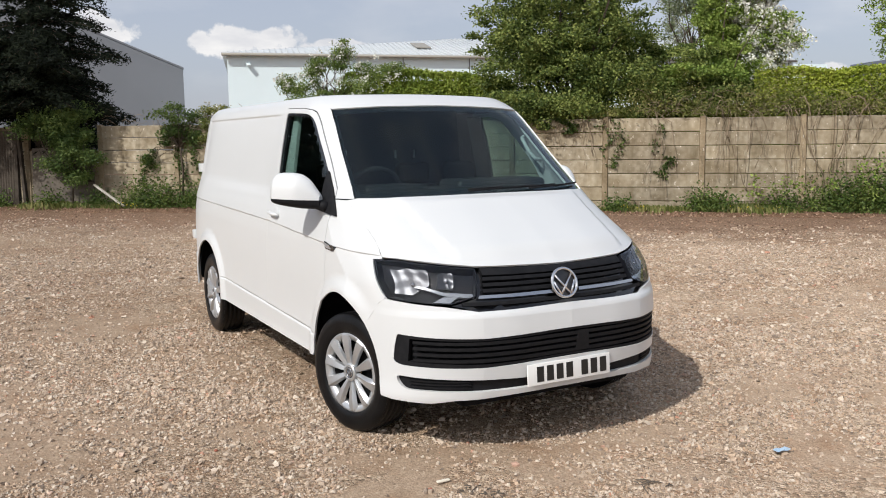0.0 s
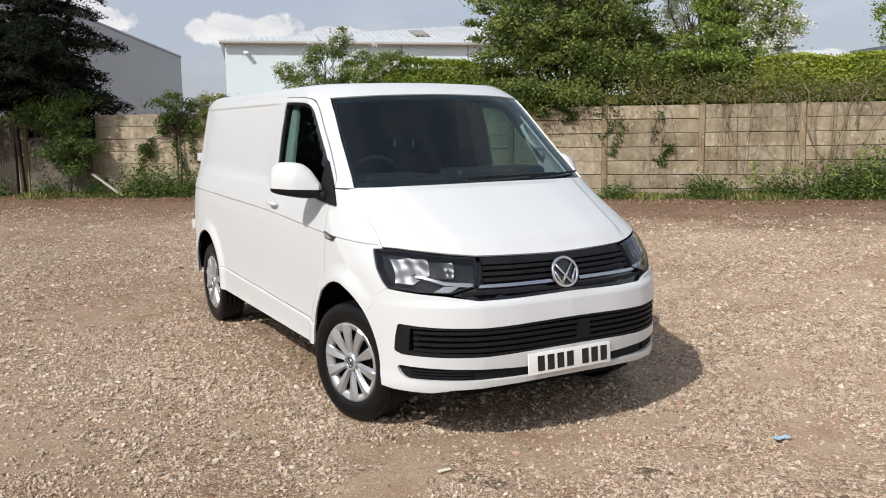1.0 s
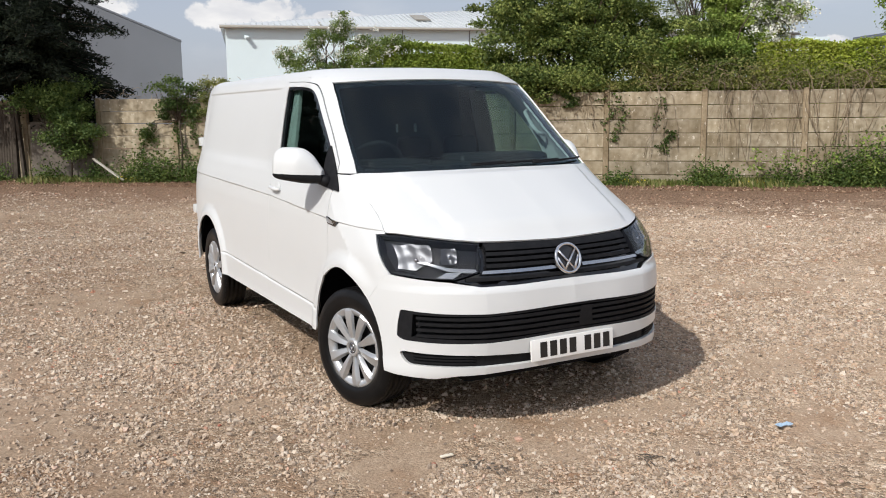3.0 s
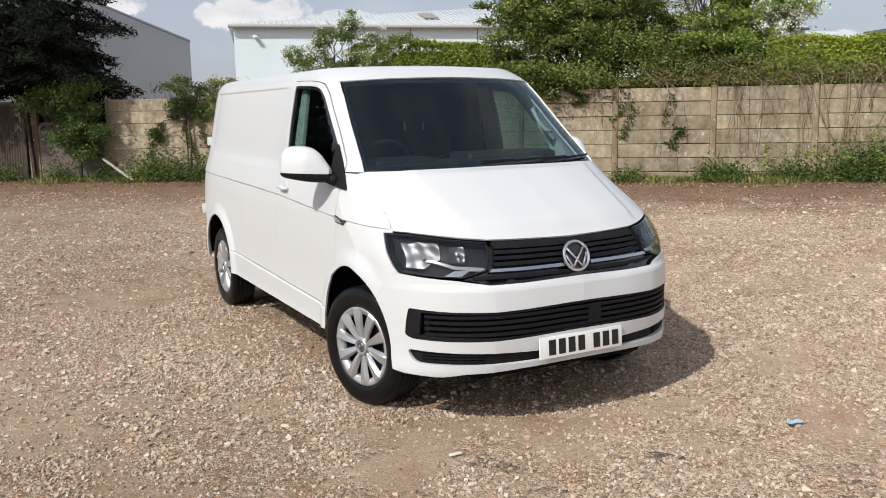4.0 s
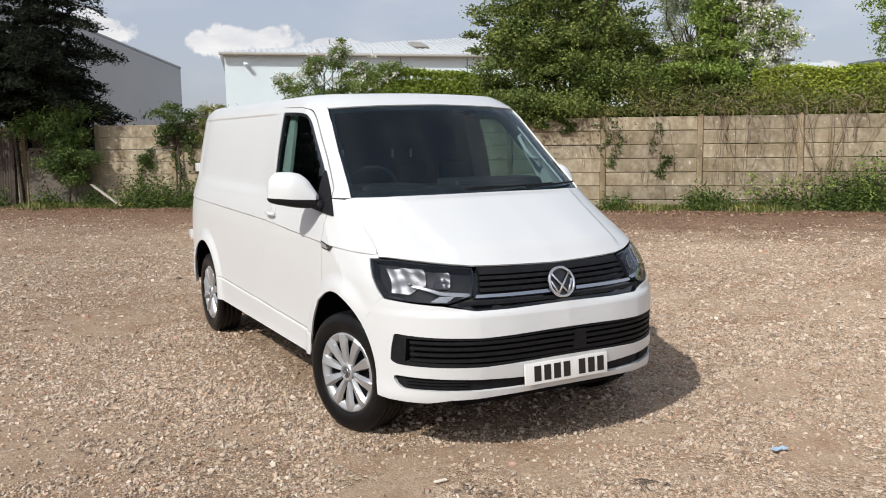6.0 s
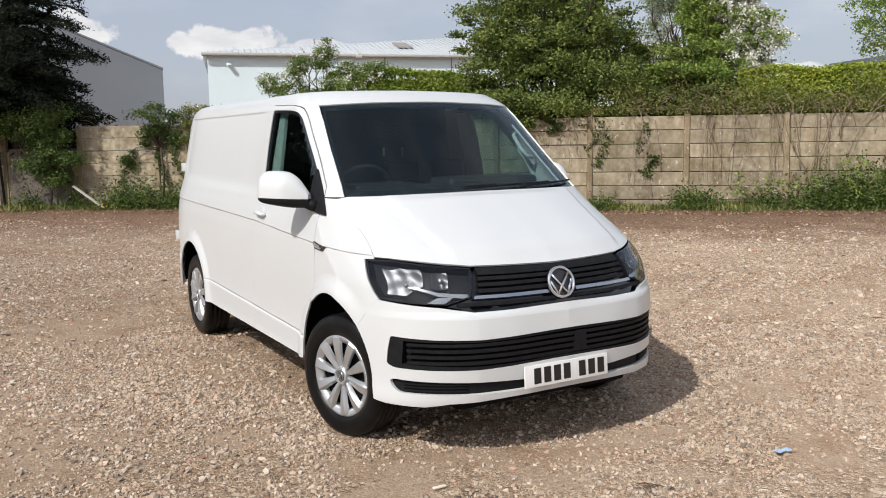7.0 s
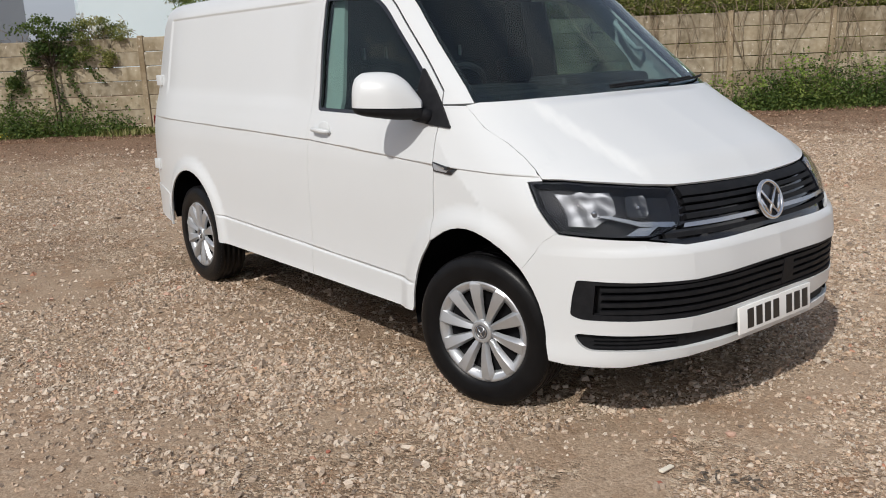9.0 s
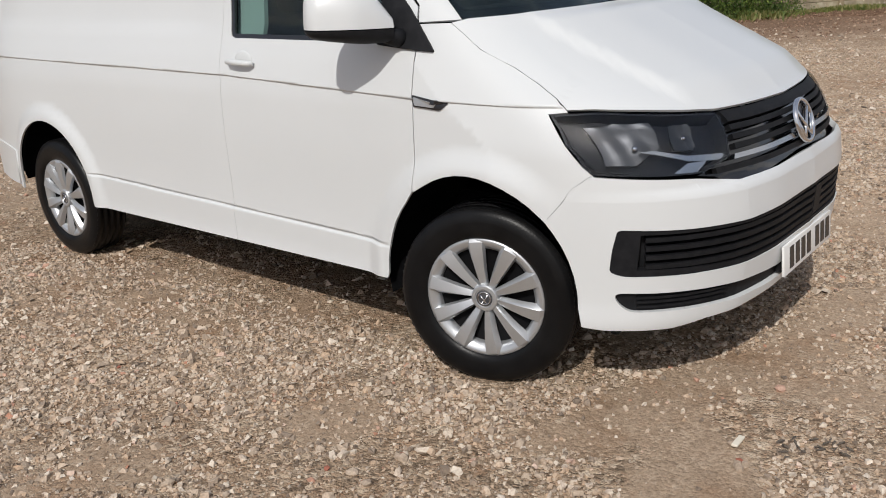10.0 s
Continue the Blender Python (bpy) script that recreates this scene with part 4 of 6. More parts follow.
def value_noise(x, y, cell, seed):
    """Smooth random heights from 0 to 1 on a grid of that cell."""
    def corner(i, j):
        h = np.sin(i * 127.1 + j * 311.7 + seed * 74.7) * 43758.5453
        return h - np.floor(h)
    fx, fy = x / cell, y / cell
    i, j = np.floor(fx), np.floor(fy)
    a, b = fx - i, fy - j
    a, b = a * a * (3 - 2 * a), b * b * (3 - 2 * b)
    return (corner(i, j) * (1 - a) * (1 - b) + corner(i + 1, j) * a * (1 - b) + corner(i, j + 1) * (1 - a) * b + corner(i + 1, j + 1) * a * b)


def ground_height(x, y):
    h = .018 * (value_noise(x, y, 1.7, 1) - .5) + .008 * (value_noise(x, y, .45, 2) - .5) + .006 * (value_noise(x, y, .13, 3) - .5)
    # the tyres stand level
    for cx in (-.8, .8):
        for cy in (0, 2.97):
            k = np.clip((np.hypot(x - cx, y - cy) - .15) / .35, 0, 1)
            h = h * k + .010 * (1 - k)
    return h * np.clip(1.4 - np.hypot(x, y) / 40, 0, 1) - .001


def packed_soil(x, y):
    """How far the stones are worn away to packed soil, 0 to 1: a few trodden places with ragged rims, and small gaps all over."""
    ragged = .55 * value_noise(x, y, .28, 31) + .30 * value_noise(x, y, .11, 32) + .15 * value_noise(x, y, .05, 33)
    worn = np.zeros_like(x, dtype=float)
    for cx, cy, rx, ry, turn in ((-.75, -.55, .50, .17, -20), (.15, -.86, .60, .15, -8), (-1.0, -.88, .30, .16, 30), (1.12, -1.5, .5, .22, 20), (-2.55, .55, .35, .6, 20), (-2.9, 1.5, .5, .6, 0), (1.9, -.6, .5, .25, 10), (-1.38, .3, .20, .18, 0), (-1.9, 3.6, .6, .8, 0)):
        ca, sa = math.cos(radians(turn)), math.sin(radians(turn))
        a, b = ((x - cx) * ca + (y - cy) * sa) / rx, ((y - cy) * ca - (x - cx) * sa) / ry
        worn = np.maximum(worn, np.exp(-.6 * (a * a + b * b)))
    worn = np.maximum(worn, .62 * value_noise(x, y, 1.15, 34))
    return np.clip((worn + ragged - .955) / .24, 0, 1)


FENCE_AT, FENCE_DIR = Vector((.42, 18.4, 0)), Vector((.7626, -.647, 0)).normalized()
FENCE_OUT = Vector((-FENCE_DIR.y, FENCE_DIR.x, 0))  # away from the yard


def gravel_material():
    m = bpy.data.materials.new("gravel")
    m.use_nodes = True
    t = m.node_tree
    b = t.nodes["Principled BSDF"]
    b.inputs["Roughness"].default_value, b.inputs["Specular IOR Level"].default_value = .9, .2
    where = t.nodes.new("ShaderNodeTexCoord")

    def noise_at(scale, detail=5.0):
        n = t.nodes.new("ShaderNodeTexNoise")
        n.inputs["Scale"].default_value, n.inputs["Detail"].default_value = scale, detail
        t.links.new(where.outputs["Object"], n.inputs["Vector"])
        return n.outputs[0]

    def ramp(src, stops):
        r = t.nodes.new("ShaderNodeValToRGB")
        e = r.color_ramp.elements
        while len(e) < len(stops):
            e.new(.5)
        for k, (p, c) in enumerate(stops):
            e[k].position, e[k].color = p, (*c, 1)
        t.links.new(src, r.inputs[0])
        return r.outputs[0]

    def mix(fac, a, b2, mode='MIX'):
        x = t.nodes.new("ShaderNodeMix")
        x.data_type, x.blend_type = 'RGBA', mode
        if isinstance(fac, float):
            x.inputs[0].default_value = fac
        else:
            t.links.new(fac, x.inputs[0])
        t.links.new(a, x.inputs[6])
        t.links.new(b2, x.inputs[7])
        return x.outputs[2]

    def cells(scale):
        v = t.nodes.new("ShaderNodeTexVoronoi")
        v.inputs["Scale"].default_value = scale
        t.links.new(warped.outputs[2], v.inputs["Vector"])
        return v

    # cells of uneven shape
    push, warped = t.nodes.new("ShaderNodeTexNoise"), t.nodes.new("ShaderNodeMix")
    push.inputs["Scale"].default_value, push.inputs["Detail"].default_value = 45, 3.0
    t.links.new(where.outputs["Object"], push.inputs["Vector"])
    warped.data_type, warped.blend_type = 'RGBA', 'LINEAR_LIGHT'
    warped.inputs[0].default_value = .012
    t.links.new(where.outputs["Object"], warped.inputs[6])
    t.links.new(push.outputs["Color"], warped.inputs[7])
    # where bare soil shows, where stones lie thick
    bare = ramp(noise_at(.7, 5.0), [(.42, (0, 0, 0)), (.56, (1, 1, 1))])
    soil = mix(noise_at(2.3), ramp(noise_at(38, 8.0), [(.28, (.29, .21, .15)), (.5, (.43, .33, .245)), (.72, (.58, .47, .365))]),
               ramp(noise_at(50, 8.0), [(.28, (.28, .218, .16)), (.5, (.46, .37, .28)), (.72, (.63, .53, .425))]))
    tones = [(.0, (.10, .080, .062)), (.16, (.20, .155, .115)), (.34, (.35, .275, .205)), (.5, (.45, .37, .285)), (.62, (.40, .265, .18)), (.76, (.58, .49, .39)), (.90, (.76, .68, .57)), (1.0, (.88, .82, .73))]
    big, mid, small = cells(27), cells(60), cells(130)
    tone = []
    for c in (big, mid, small):
        s = t.nodes.new("ShaderNodeSeparateColor")
        t.links.new(c.outputs["Color"], s.inputs[0])
        tone.append(ramp(s.outputs[0], tones))
    stones = mix(ramp(noise_at(14), [(.42, (0, 0, 0)), (.54, (1, 1, 1))]), tone[1], tone[0])
    stones = mix(ramp(noise_at(21), [(.46, (0, 0, 0)), (.56, (1, 1, 1))]), stones, tone[2])
    base = mix(ramp(noise_at(26), [(.36, (0, 0, 0)), (.64, (.4, .4, .4))]), stones, soil)
    base = mix(bare, base, mix(.34, stones, soil))
    worn = t.nodes.new("ShaderNodeAttribute")
    worn.attribute_name = "packed_soil"
    crumb = ramp(noise_at(90, 8.0), [(.30, (.235, .180, .132)), (.5, (.355, .283, .218)), (.70, (.47, .39, .31))])
    share = t.nodes.new("ShaderNodeMath")
    share.operation = 'MULTIPLY'
    share.inputs[1].default_value = .78
    t.links.new(worn.outputs["Fac"], share.inputs[0])
    base = mix(share.outputs[0], base, crumb)
    # broad drift from grey stone to ruddy soil
    base = mix(.85, base, ramp(noise_at(.33, 6.0), [(.30, (.76, .62, .52)), (.5, (1.0, .95, .88)), (.70, (1.12, 1.07, 1.02))]), 'MULTIPLY')
    base = mix(.8, base, ramp(noise_at(3.1, 6.0), [(.30, (.82, .70, .61)), (.5, (1.0, .98, .96)), (.70, (1.10, 1.09, 1.08))]), 'MULTIPLY')
    # the ground's tone rises steadily from the left to the right of the van
    part_xyz, drift = t.nodes.new("ShaderNodeSeparateXYZ"), t.nodes.new("ShaderNodeMapRange")
    t.links.new(where.outputs["Object"], part_xyz.inputs[0])
    drift.inputs[1].default_value, drift.inputs[2].default_value = -1.8, 3.0
    t.links.new(part_xyz.outputs[0], drift.inputs[0])
    base = mix(.9, base, ramp(drift.outputs[0], [(0, (.855, .825, .79)), (1, (1.22, 1.19, 1.155))]), 'MULTIPLY')
    # red-brown soil spreads out from the foot of the fence
    off_fence, spread, ragged = t.nodes.new("ShaderNodeVectorMath"), t.nodes.new("ShaderNodeMapRange"), t.nodes.new("ShaderNodeMath")
    off_fence.operation = 'DOT_PRODUCT'
    off_fence.inputs[1].default_value = tuple(FENCE_OUT)
    t.links.new(where.outputs["Object"], off_fence.inputs[0])
    ragged.operation = 'MULTIPLY_ADD'
    ragged.inputs[1].default_value = 6.5
    t.links.new(noise_at(1.1, 6.0), ragged.inputs[0])
    t.links.new(off_fence.outputs["Value"], ragged.inputs[2])
    edge = FENCE_AT.dot(FENCE_OUT) + 3.25
    spread.inputs[1].default_value, spread.inputs[2].default_value, spread.inputs[4].default_value = edge - 7.0, edge - 2.9, .93
    t.links.new(ragged.outputs[0], spread.inputs[0])
    base = mix(spread.outputs[0], base, ramp(noise_at(24, 8.0), [(.3, (.12, .070, .044)), (.5, (.22, .135, .086)), (.7, (.37, .26, .18))]))
    t.links.new(base, b.inputs["Base Color"])
    # each cell a low dome, with grain over it
    def calc(op, *args):
        n = t.nodes.new("ShaderNodeMath")
        n.operation = op
        for k, v in enumerate(args):
            if isinstance(v, (int, float)):
                n.inputs[k].default_value = v
            else:
                t.links.new(v, n.inputs[k])
        return n.outputs[0]
    domes = [calc('SUBTRACT', 1.0, calc('MULTIPLY', calc('POWER', c.outputs["Distance"], 2.0), 1.9)) for c in (big, mid, small)]
    height = calc('MULTIPLY_ADD', domes[0], .8, calc('MULTIPLY_ADD', domes[1], .8, calc('MULTIPLY', domes[2], .5)))
    height = calc('MULTIPLY_ADD', noise_at(33, 4.0), 1.0, calc('MULTIPLY_ADD', noise_at(160, 3.0), .5, height))
    bump = t.nodes.new("ShaderNodeBump")
    bump.inputs["Distance"].default_value = .010
    t.links.new(calc('MULTIPLY_ADD', worn.outputs["Fac"], -.42, .75), bump.inputs["Strength"])
    t.links.new(height, bump.inputs["Height"])
    t.links.new(bump.outputs[0], b.inputs["Normal"])
    return m


GRAVEL = gravel_material()
gx, gy = axis(-5.0, 5.0, .05, 420), axis(-4.0, 6.0, .05, 420)
X, Y = np.meshgrid(gx, gy)
Z = ground_height(X, Y)
nx, ny = len(gx), len(gy)
idx = np.arange(nx * ny).reshape(ny, nx)
quads = np.stack([idx[:-1, :-1], idx[:-1, 1:], idx[1:, 1:], idx[1:, :-1]], -1).reshape(-1, 4)
ground_mesh = mesh_of("ground", np.stack([X, Y, Z], -1).reshape(-1, 3).tolist(), quads.tolist(), GRAVEL, True)
ground_mesh.attributes.new("packed_soil", 'FLOAT', 'POINT').data.foreach_set("value", packed_soil(X, Y).ravel().astype(np.float32))
thing("ground", ground_mesh, label="compacted pale brown gravel yard with loose stones", category="ground", kind="structure")

# ---- concrete fence ----
CONCRETE = material("fence_concrete", (.39, .325, .222), .9, second=(.25, .207, .142), grain=(1.3, .85), fine=(9, (.50, .44, .335), .65), bump=(40, .5, .01), spec=.2, vary=.15)
CONCRETE_POST = material("post_concrete", (.37, .295, .195), .9, second=(.24, .185, .115), grain=(3, .8), fine=(18, (.45, .37, .26), .5), bump=(40, .5, .01), spec=.2, vary=.10)


def streak(m):
    """Rain streaks that run down, and pale spots of lime."""
    t = m.node_tree
    b = t.nodes["Principled BSDF"]
    last = b.inputs["Base Color"].links[0].from_socket
    where = t.nodes.new("ShaderNodeTexCoord")
    for scale, density, lo, hi, tone, mode in (((5.0, 5.0, .55), 1.0, .45, .68, (.62, .60, .55), 'MULTIPLY'), ((16.0, 16.0, 11.0), 1.0, .64, .70, (.68, .62, .52), 'MIX'), ((1.1, 1.1, 1.6), 1.0, .50, .66, (.70, .66, .60), 'MULTIPLY')):
        at, n, r, x = t.nodes.new("ShaderNodeMapping"), t.nodes.new("ShaderNodeTexNoise"), t.nodes.new("ShaderNodeMapRange"), t.nodes.new("ShaderNodeMix")
        at.inputs["Scale"].default_value = scale
        info, shift = t.nodes.new("ShaderNodeObjectInfo"), t.nodes.new("ShaderNodeVectorMath")
        shift.operation = 'SCALE'
        shift.inputs[0].default_value = (37, 11, 23)
        t.links.new(info.outputs["Random"], shift.inputs["Scale"])
        t.links.new(shift.outputs[0], at.inputs["Location"])
        t.links.new(where.outputs["Object"], at.inputs[0])
        n.inputs["Scale"].default_value, n.inputs["Detail"].default_value = density, 6.0
        t.links.new(at.outputs[0], n.inputs["Vector"])
        r.inputs[1].default_value, r.inputs[2].default_value, r.inputs[4].default_value = lo, hi, .8
        t.links.new(n.outputs[0], r.inputs[0])
        x.data_type, x.blend_type = 'RGBA', mode
        x.inputs[7].default_value = (*tone, 1)
        t.links.new(r.outputs[0], x.inputs[0])
        t.links.new(last, x.inputs[6])
        last = x.outputs[2]
    t.links.new(last, b.inputs["Base Color"])


for m in (CONCRETE, CONCRETE_POST):
    streak(m)
fence = thing("fence", None, tuple(FENCE_AT), "weathered concrete panel fence with slotted posts", "fence")
fence["kind"] = "structure"
BAY, TOP = 2.06, 2.03
FT = Matrix.Translation(FENCE_AT) @ Matrix.Rotation(math.atan2(FENCE_DIR.y, FENCE_DIR.x), 4, 'Z')


def fence_mesh(name, lo, hi, bevel, mat, wobble=0.0):
    bm = box(bmesh.new(), lo, hi, bevel=bevel, seg=1)
    me = bpy.data.meshes.new(name)
    bm.to_mesh(me)
    bm.free()
    me.materials.append(mat)
    return me


post_me = fence_mesh("post", (-.06, -.065, -.1), (.06, .065, TOP + .03), .012, CONCRETE_POST)
board_me = fence_mesh("board", (.055, -.028, .005), (BAY - .055, .028, .297), .011, CONCRETE)
rng = random.Random(5)
# bays below k = -2 are unseen, added to darken the door glass reflection
for k in range(-16, 17):
    u0 = -.24 + BAY * k
    p = new("post", post_me)
    p.parent = fence
    p.matrix_parent_inverse = Matrix.Translation(-FENCE_AT)
    p.matrix_basis = FT @ pose(u0, 0, 0, rng.uniform(-.6, .6), rng.uniform(-.5, .5), 0)
    for j in range(5 if k == -1 else 7):  # the bay under the conifer has lost its top boards
        b = new("board", board_me)
        b.parent = fence
        b.matrix_parent_inverse = Matrix.Translation(-FENCE_AT)
        z = TOP - .302 * (7 - j)
        b.matrix_basis = FT @ pose(u0, rng.uniform(-.006, .006), z, rng.uniform(-.5, .5), rng.uniform(-.2, .2), rng.uniform(-.15, .15))

# old timbers and a rusty rail where the bay is broken
OLD_TIMBER = material("old_timber", (.05, .042, .034), .9, second=(.10, .085, .07), grain=(6, .7), bump=(50, .5, .01), spec=.1)
for u0, hgt, wd, turn in ((-2.47, 2.1, .05, 1.5), (-2.24, 2.05, .04, -3.0)):
    bm = box(bmesh.new(), (-wd, -.05, 0), (wd, .05, hgt), bevel=.01)
    me = bpy.data.meshes.new("timber_post")
    bm.to_mesh(me)
    bm.free()
    me.materials.append(OLD_TIMBER)
    o = thing("timber_post", me, label="dark old timber post leaning against the fence", category="post")
    o.matrix_world = FT @ pose(u0, -.27, -.03, 0, turn, 0)
# sheet and slab are this dark because the conifer's shade is in their colours
SHADED_SHEET = material("shaded_sheet", (.085, .070, .056), .85, second=(.05, .042, .035), grain=(2.2, .8), fine=(22, (.12, .10, .08), .5), bump=(30, .4, .01), spec=.15)
SHADED_SLAB = material("shaded_slab", (.15, .128, .105), .9, second=(.10, .088, .074), grain=(1.8, .8), fine=(14, (.19, .165, .14), .5), bump=(30, .4, .01), spec=.15)


def corrugated(width, height, pitch=.076, deep=.018, thick=.004):
    """A sheet with upright waves, from its lower left corner."""
    n = int(width / pitch * 6)
    line = [(width * k / n, -deep * .5 * (1 - math.cos(2 * math.pi * width * k / n / pitch))) for k in range(n + 1)]
    verts = [(x, y + d, z) for d in (0, thick) for z in (0, height) for x, y in line]
    m = n + 1
    faces = []
    for k in range(n):
        faces += [(k, k + 1, m + k + 1, m + k), (2 * m + k + 1, 2 * m + k, 3 * m + k, 3 * m + k + 1), (m + k, m + k + 1, 3 * m + k + 1, 3 * m + k)]
    faces += [(0, m, 3 * m, 2 * m), (n, 2 * m + n, 3 * m + n, m + n)]
    return mesh_of("corrugated_sheet", verts, faces, SHADED_SHEET)


for u0, lean in ((-4.62, 1.2), (-6.72, .6), (-8.80, -.5)):
    o = thing("corrugated_sheet", corrugated(2.0, 1.96), label="weathered corrugated sheet against the fence, shade in its dark colour", category="sheet")
    o.matrix_world = FT @ pose(u0, -.16, -.02, -2.5, lean * .3, 0)
bm = box(bmesh.new(), (0, -.03, 0), (1.72, .03, 1.52), bevel=.012)
me = bpy.data.meshes.new("slab")
bm.to_mesh(me)
bm.free()
me.materials.append(SHADED_SLAB)
thing("slab", me, label="plain slab leaning against the broken fence, shade in its grey-brown colour", category="slab").matrix_world = FT @ pose(-2.12, -.15, -.02, -3.0, 0, 0)
bm = box(bmesh.new(), (-.5, -.03, -.03), (.5, .03, .03), bevel=.008)
me = bpy.data.meshes.new("broken_rail")
bm.to_mesh(me)
bm.free()
me.materials.append(OLD_TIMBER)
thing("broken_rail", me, label="dark broken timber rail hanging on the fence", category="timber").matrix_world = FT @ pose(-.85, -.24, .72, 0, 4, 0)


# ---- buildings beyond the fence ----
CLAD_WHITE = material("white_cladding", (.78, .90, .93), .5, second=(.74, .86, .89), grain=(.5, .6))
CLAD_GREY = material("grey_cladding", (.185, .20, .222), .55, second=(.165, .18, .20), grain=(.4, .6))
ROOF_SHEET = material("roof_sheet", (.62, .65, .66), .4, second=(.54, .57, .58), grain=(.8, .6))
ROOF_LIGHT = material("roof_light", (.33, .31, .27), .6, second=(.25, .24, .21), grain=(3, .5))
DARK_ROOF = material("dark_roof", (.07, .08, .10), .6, second=(.10, .11, .13), grain=(2, .5))
GUTTER = material("gutter", (.16, .17, .18), .5)


def wall_block(name, a, b, depth, h, mat, parent, taper=0.0):
    """A wall from a to b (ground points) that goes back by depth, with a top that may rise to the far end."""
    a, b = Vector((*a, 0)), Vector((*b, 0))
    back = Vector((-(b - a).y, (b - a).x, 0)).normalized() * depth
    h1 = h + taper
    v = [a, b, b + back, a + back, a + Vector((0, 0, h)), b + Vector((0, 0, h1)), b + back + Vector((0, 0, h1)), a + back + Vector((0, 0, h))]
    return part(name, mesh_of(name, v, [(0, 1, 5, 4), (1, 2, 6, 5), (2, 3, 7, 6), (3, 0, 4, 7), (4, 5, 6, 7), (3, 2, 1, 0)], mat), mat, parent)


def warehouse():
    L, R = Vector((10.6, 45.0, 0)), Vector((46.0, 35.2, 0))
    run = (R - L).normalized()
    back = Vector((-run.y, run.x, 0))
    H = 6.5
    w = thing("warehouse", None, tuple(L), "white clad warehouse with a ribbed metal roof behind the fence", "building")
    wall_block("wall", L.xy, R.xy, 24, H, CLAD_WHITE, w)
    # vertical joints of the cladding
    for k in range(1, 9):
        p = L + run * (2.0 + k * 4.1) - back * .02
        part("panel_joint", box(bmesh.new(), p - Vector((.02, .02, 0)), p + Vector((.02, .02, H))), GUTTER, w)
    up = Vector((0, 0, 1))
    # hipped roof: the ridge climbs away from the near corner
    A, B = L + up * (H + .12) - back * .3 - run * .3, R + up * (H + .12) - back * .3
    C, D = L + run * 22 + back * 12 + up * (H + 2.9), R + back * 12 + up * (H + 2.9)
    me = mesh_of("roof", [A, B, D, C, A - up * .1, B - up * .1, L + back * 24 + up * H], [(0, 1, 2, 3), (4, 5, 1, 0), (0, 3, 6)], ROOF_SHEET)
    roof = part("roof", me, ROOF_SHEET, w, "pale ribbed metal roof")
    n = 110
    slope = (D - B).normalized()
    for k in range(1, n):
        t = k / n
        p0 = A.lerp(B, t)
        ln = (D - B).length * min(1.0, t * (R - L).length / 22.3)
        p1 = p0 + slope * ln
        part("rib", tube(bmesh.new(), [p0 + up * .03, p1 + up * .03], .03, 4), ROOF_SHEET, roof)
    part("gutter", tube(bmesh.new(), [A - up * .12 - back * .05, B - up * .12 - back * .05], .085, 8), ROOF_LIGHT, w, "grey-brown gutter")
    for x, ln in ((7.3, 6.3),):
        p = L + run * x - back * .1
        part("downpipe", tube(bmesh.new(), [p + up * 6.3, p], .06, 8), CLAD_WHITE, w, "white downpipe")
    p = L + run * 11.5 + slope * 2.5 - back * .3 + up * (H + .2)
    q = run * .9
    part("roof_light", mesh_of("roof_light", [p, p + q, p + q + slope * 2.2, p + slope * 2.2] + [v + up * .08 for v in (p, p + q, p + q + slope * 2.2, p + slope * 2.2)],
                               [(4, 5, 6, 7), (0, 1, 5, 4), (1, 2, 6, 5), (2, 3, 7, 6), (3, 0, 4, 7)], ROOF_LIGHT), ROOF_LIGHT, roof, "brown roof light")
    # flood lamps under the eaves
    for x in (1.1,):
        p = L + run * x + up * (H - .55)
        part("flood_lamp", smooth_faces(box(bmesh.new(), p - Vector((.10, .40, .07)), p + Vector((.12, -.05, .06)), Matrix.Rotation(radians(25), 4, 'X'), bevel=.03)), CLAD_WHITE, w, "white flood lamp")


warehouse()


def grey_shed():
    R, L = Vector((10.1, 54.1, 0)), Vector((-12.0, 57.6, 0))
    run = (R - L).normalized()
    back = Vector((-run.y, run.x, 0))
    s = thing("shed", None, tuple(R), "grey clad industrial shed with a shallow gable roof", "building")
    up = Vector((0, 0, 1))
    M = L.lerp(R, .5)
    he, hr = 6.35, 11.0
    v = [L, R, R + up * he, M + up * hr, L + up * he]
    v += [p + back * 25 for p in v]
    part("wall", mesh_of("wall", v, [(0, 1, 2, 3, 4), (9, 8, 7, 6, 5), (1, 6, 7, 2), (0, 4, 9, 5)], CLAD_GREY), CLAD_GREY, s)
    e = .04
    vr = [R + up * he + run * e - back * .04, M + up * (hr + .03) - back * .04, L + up * he - run * e - back * .04]
    vr += [p + back * 25.4 for p in vr]
    vr += [p + up * .12 for p in vr]
    part("roof", mesh_of("roof", vr, [(6, 9, 10, 7), (7, 10, 11, 8), (0, 6, 7, 1), (1, 7, 8, 2), (0, 3, 9, 6), (2, 8, 11, 5)], CLAD_GREY), CLAD_GREY, s)


grey_shed()


def far_office():
    a, b = Vector((59.0, 46.4, 0)), Vector((62.0, 45.6, 0))
    o = thing("office_block", None, tuple(a), "distant white flat-roofed building behind the trees", "building")
    wall_block("wall", a.xy, b.xy, 8, 7.3, CLAD_WHITE, o)
    wall_block("roof_edge", (a.x - .4, a.y - .2), (b.x + .4, b.y - .6), 9, .35, CLAD_WHITE, o).location.z = 7.3


far_office()


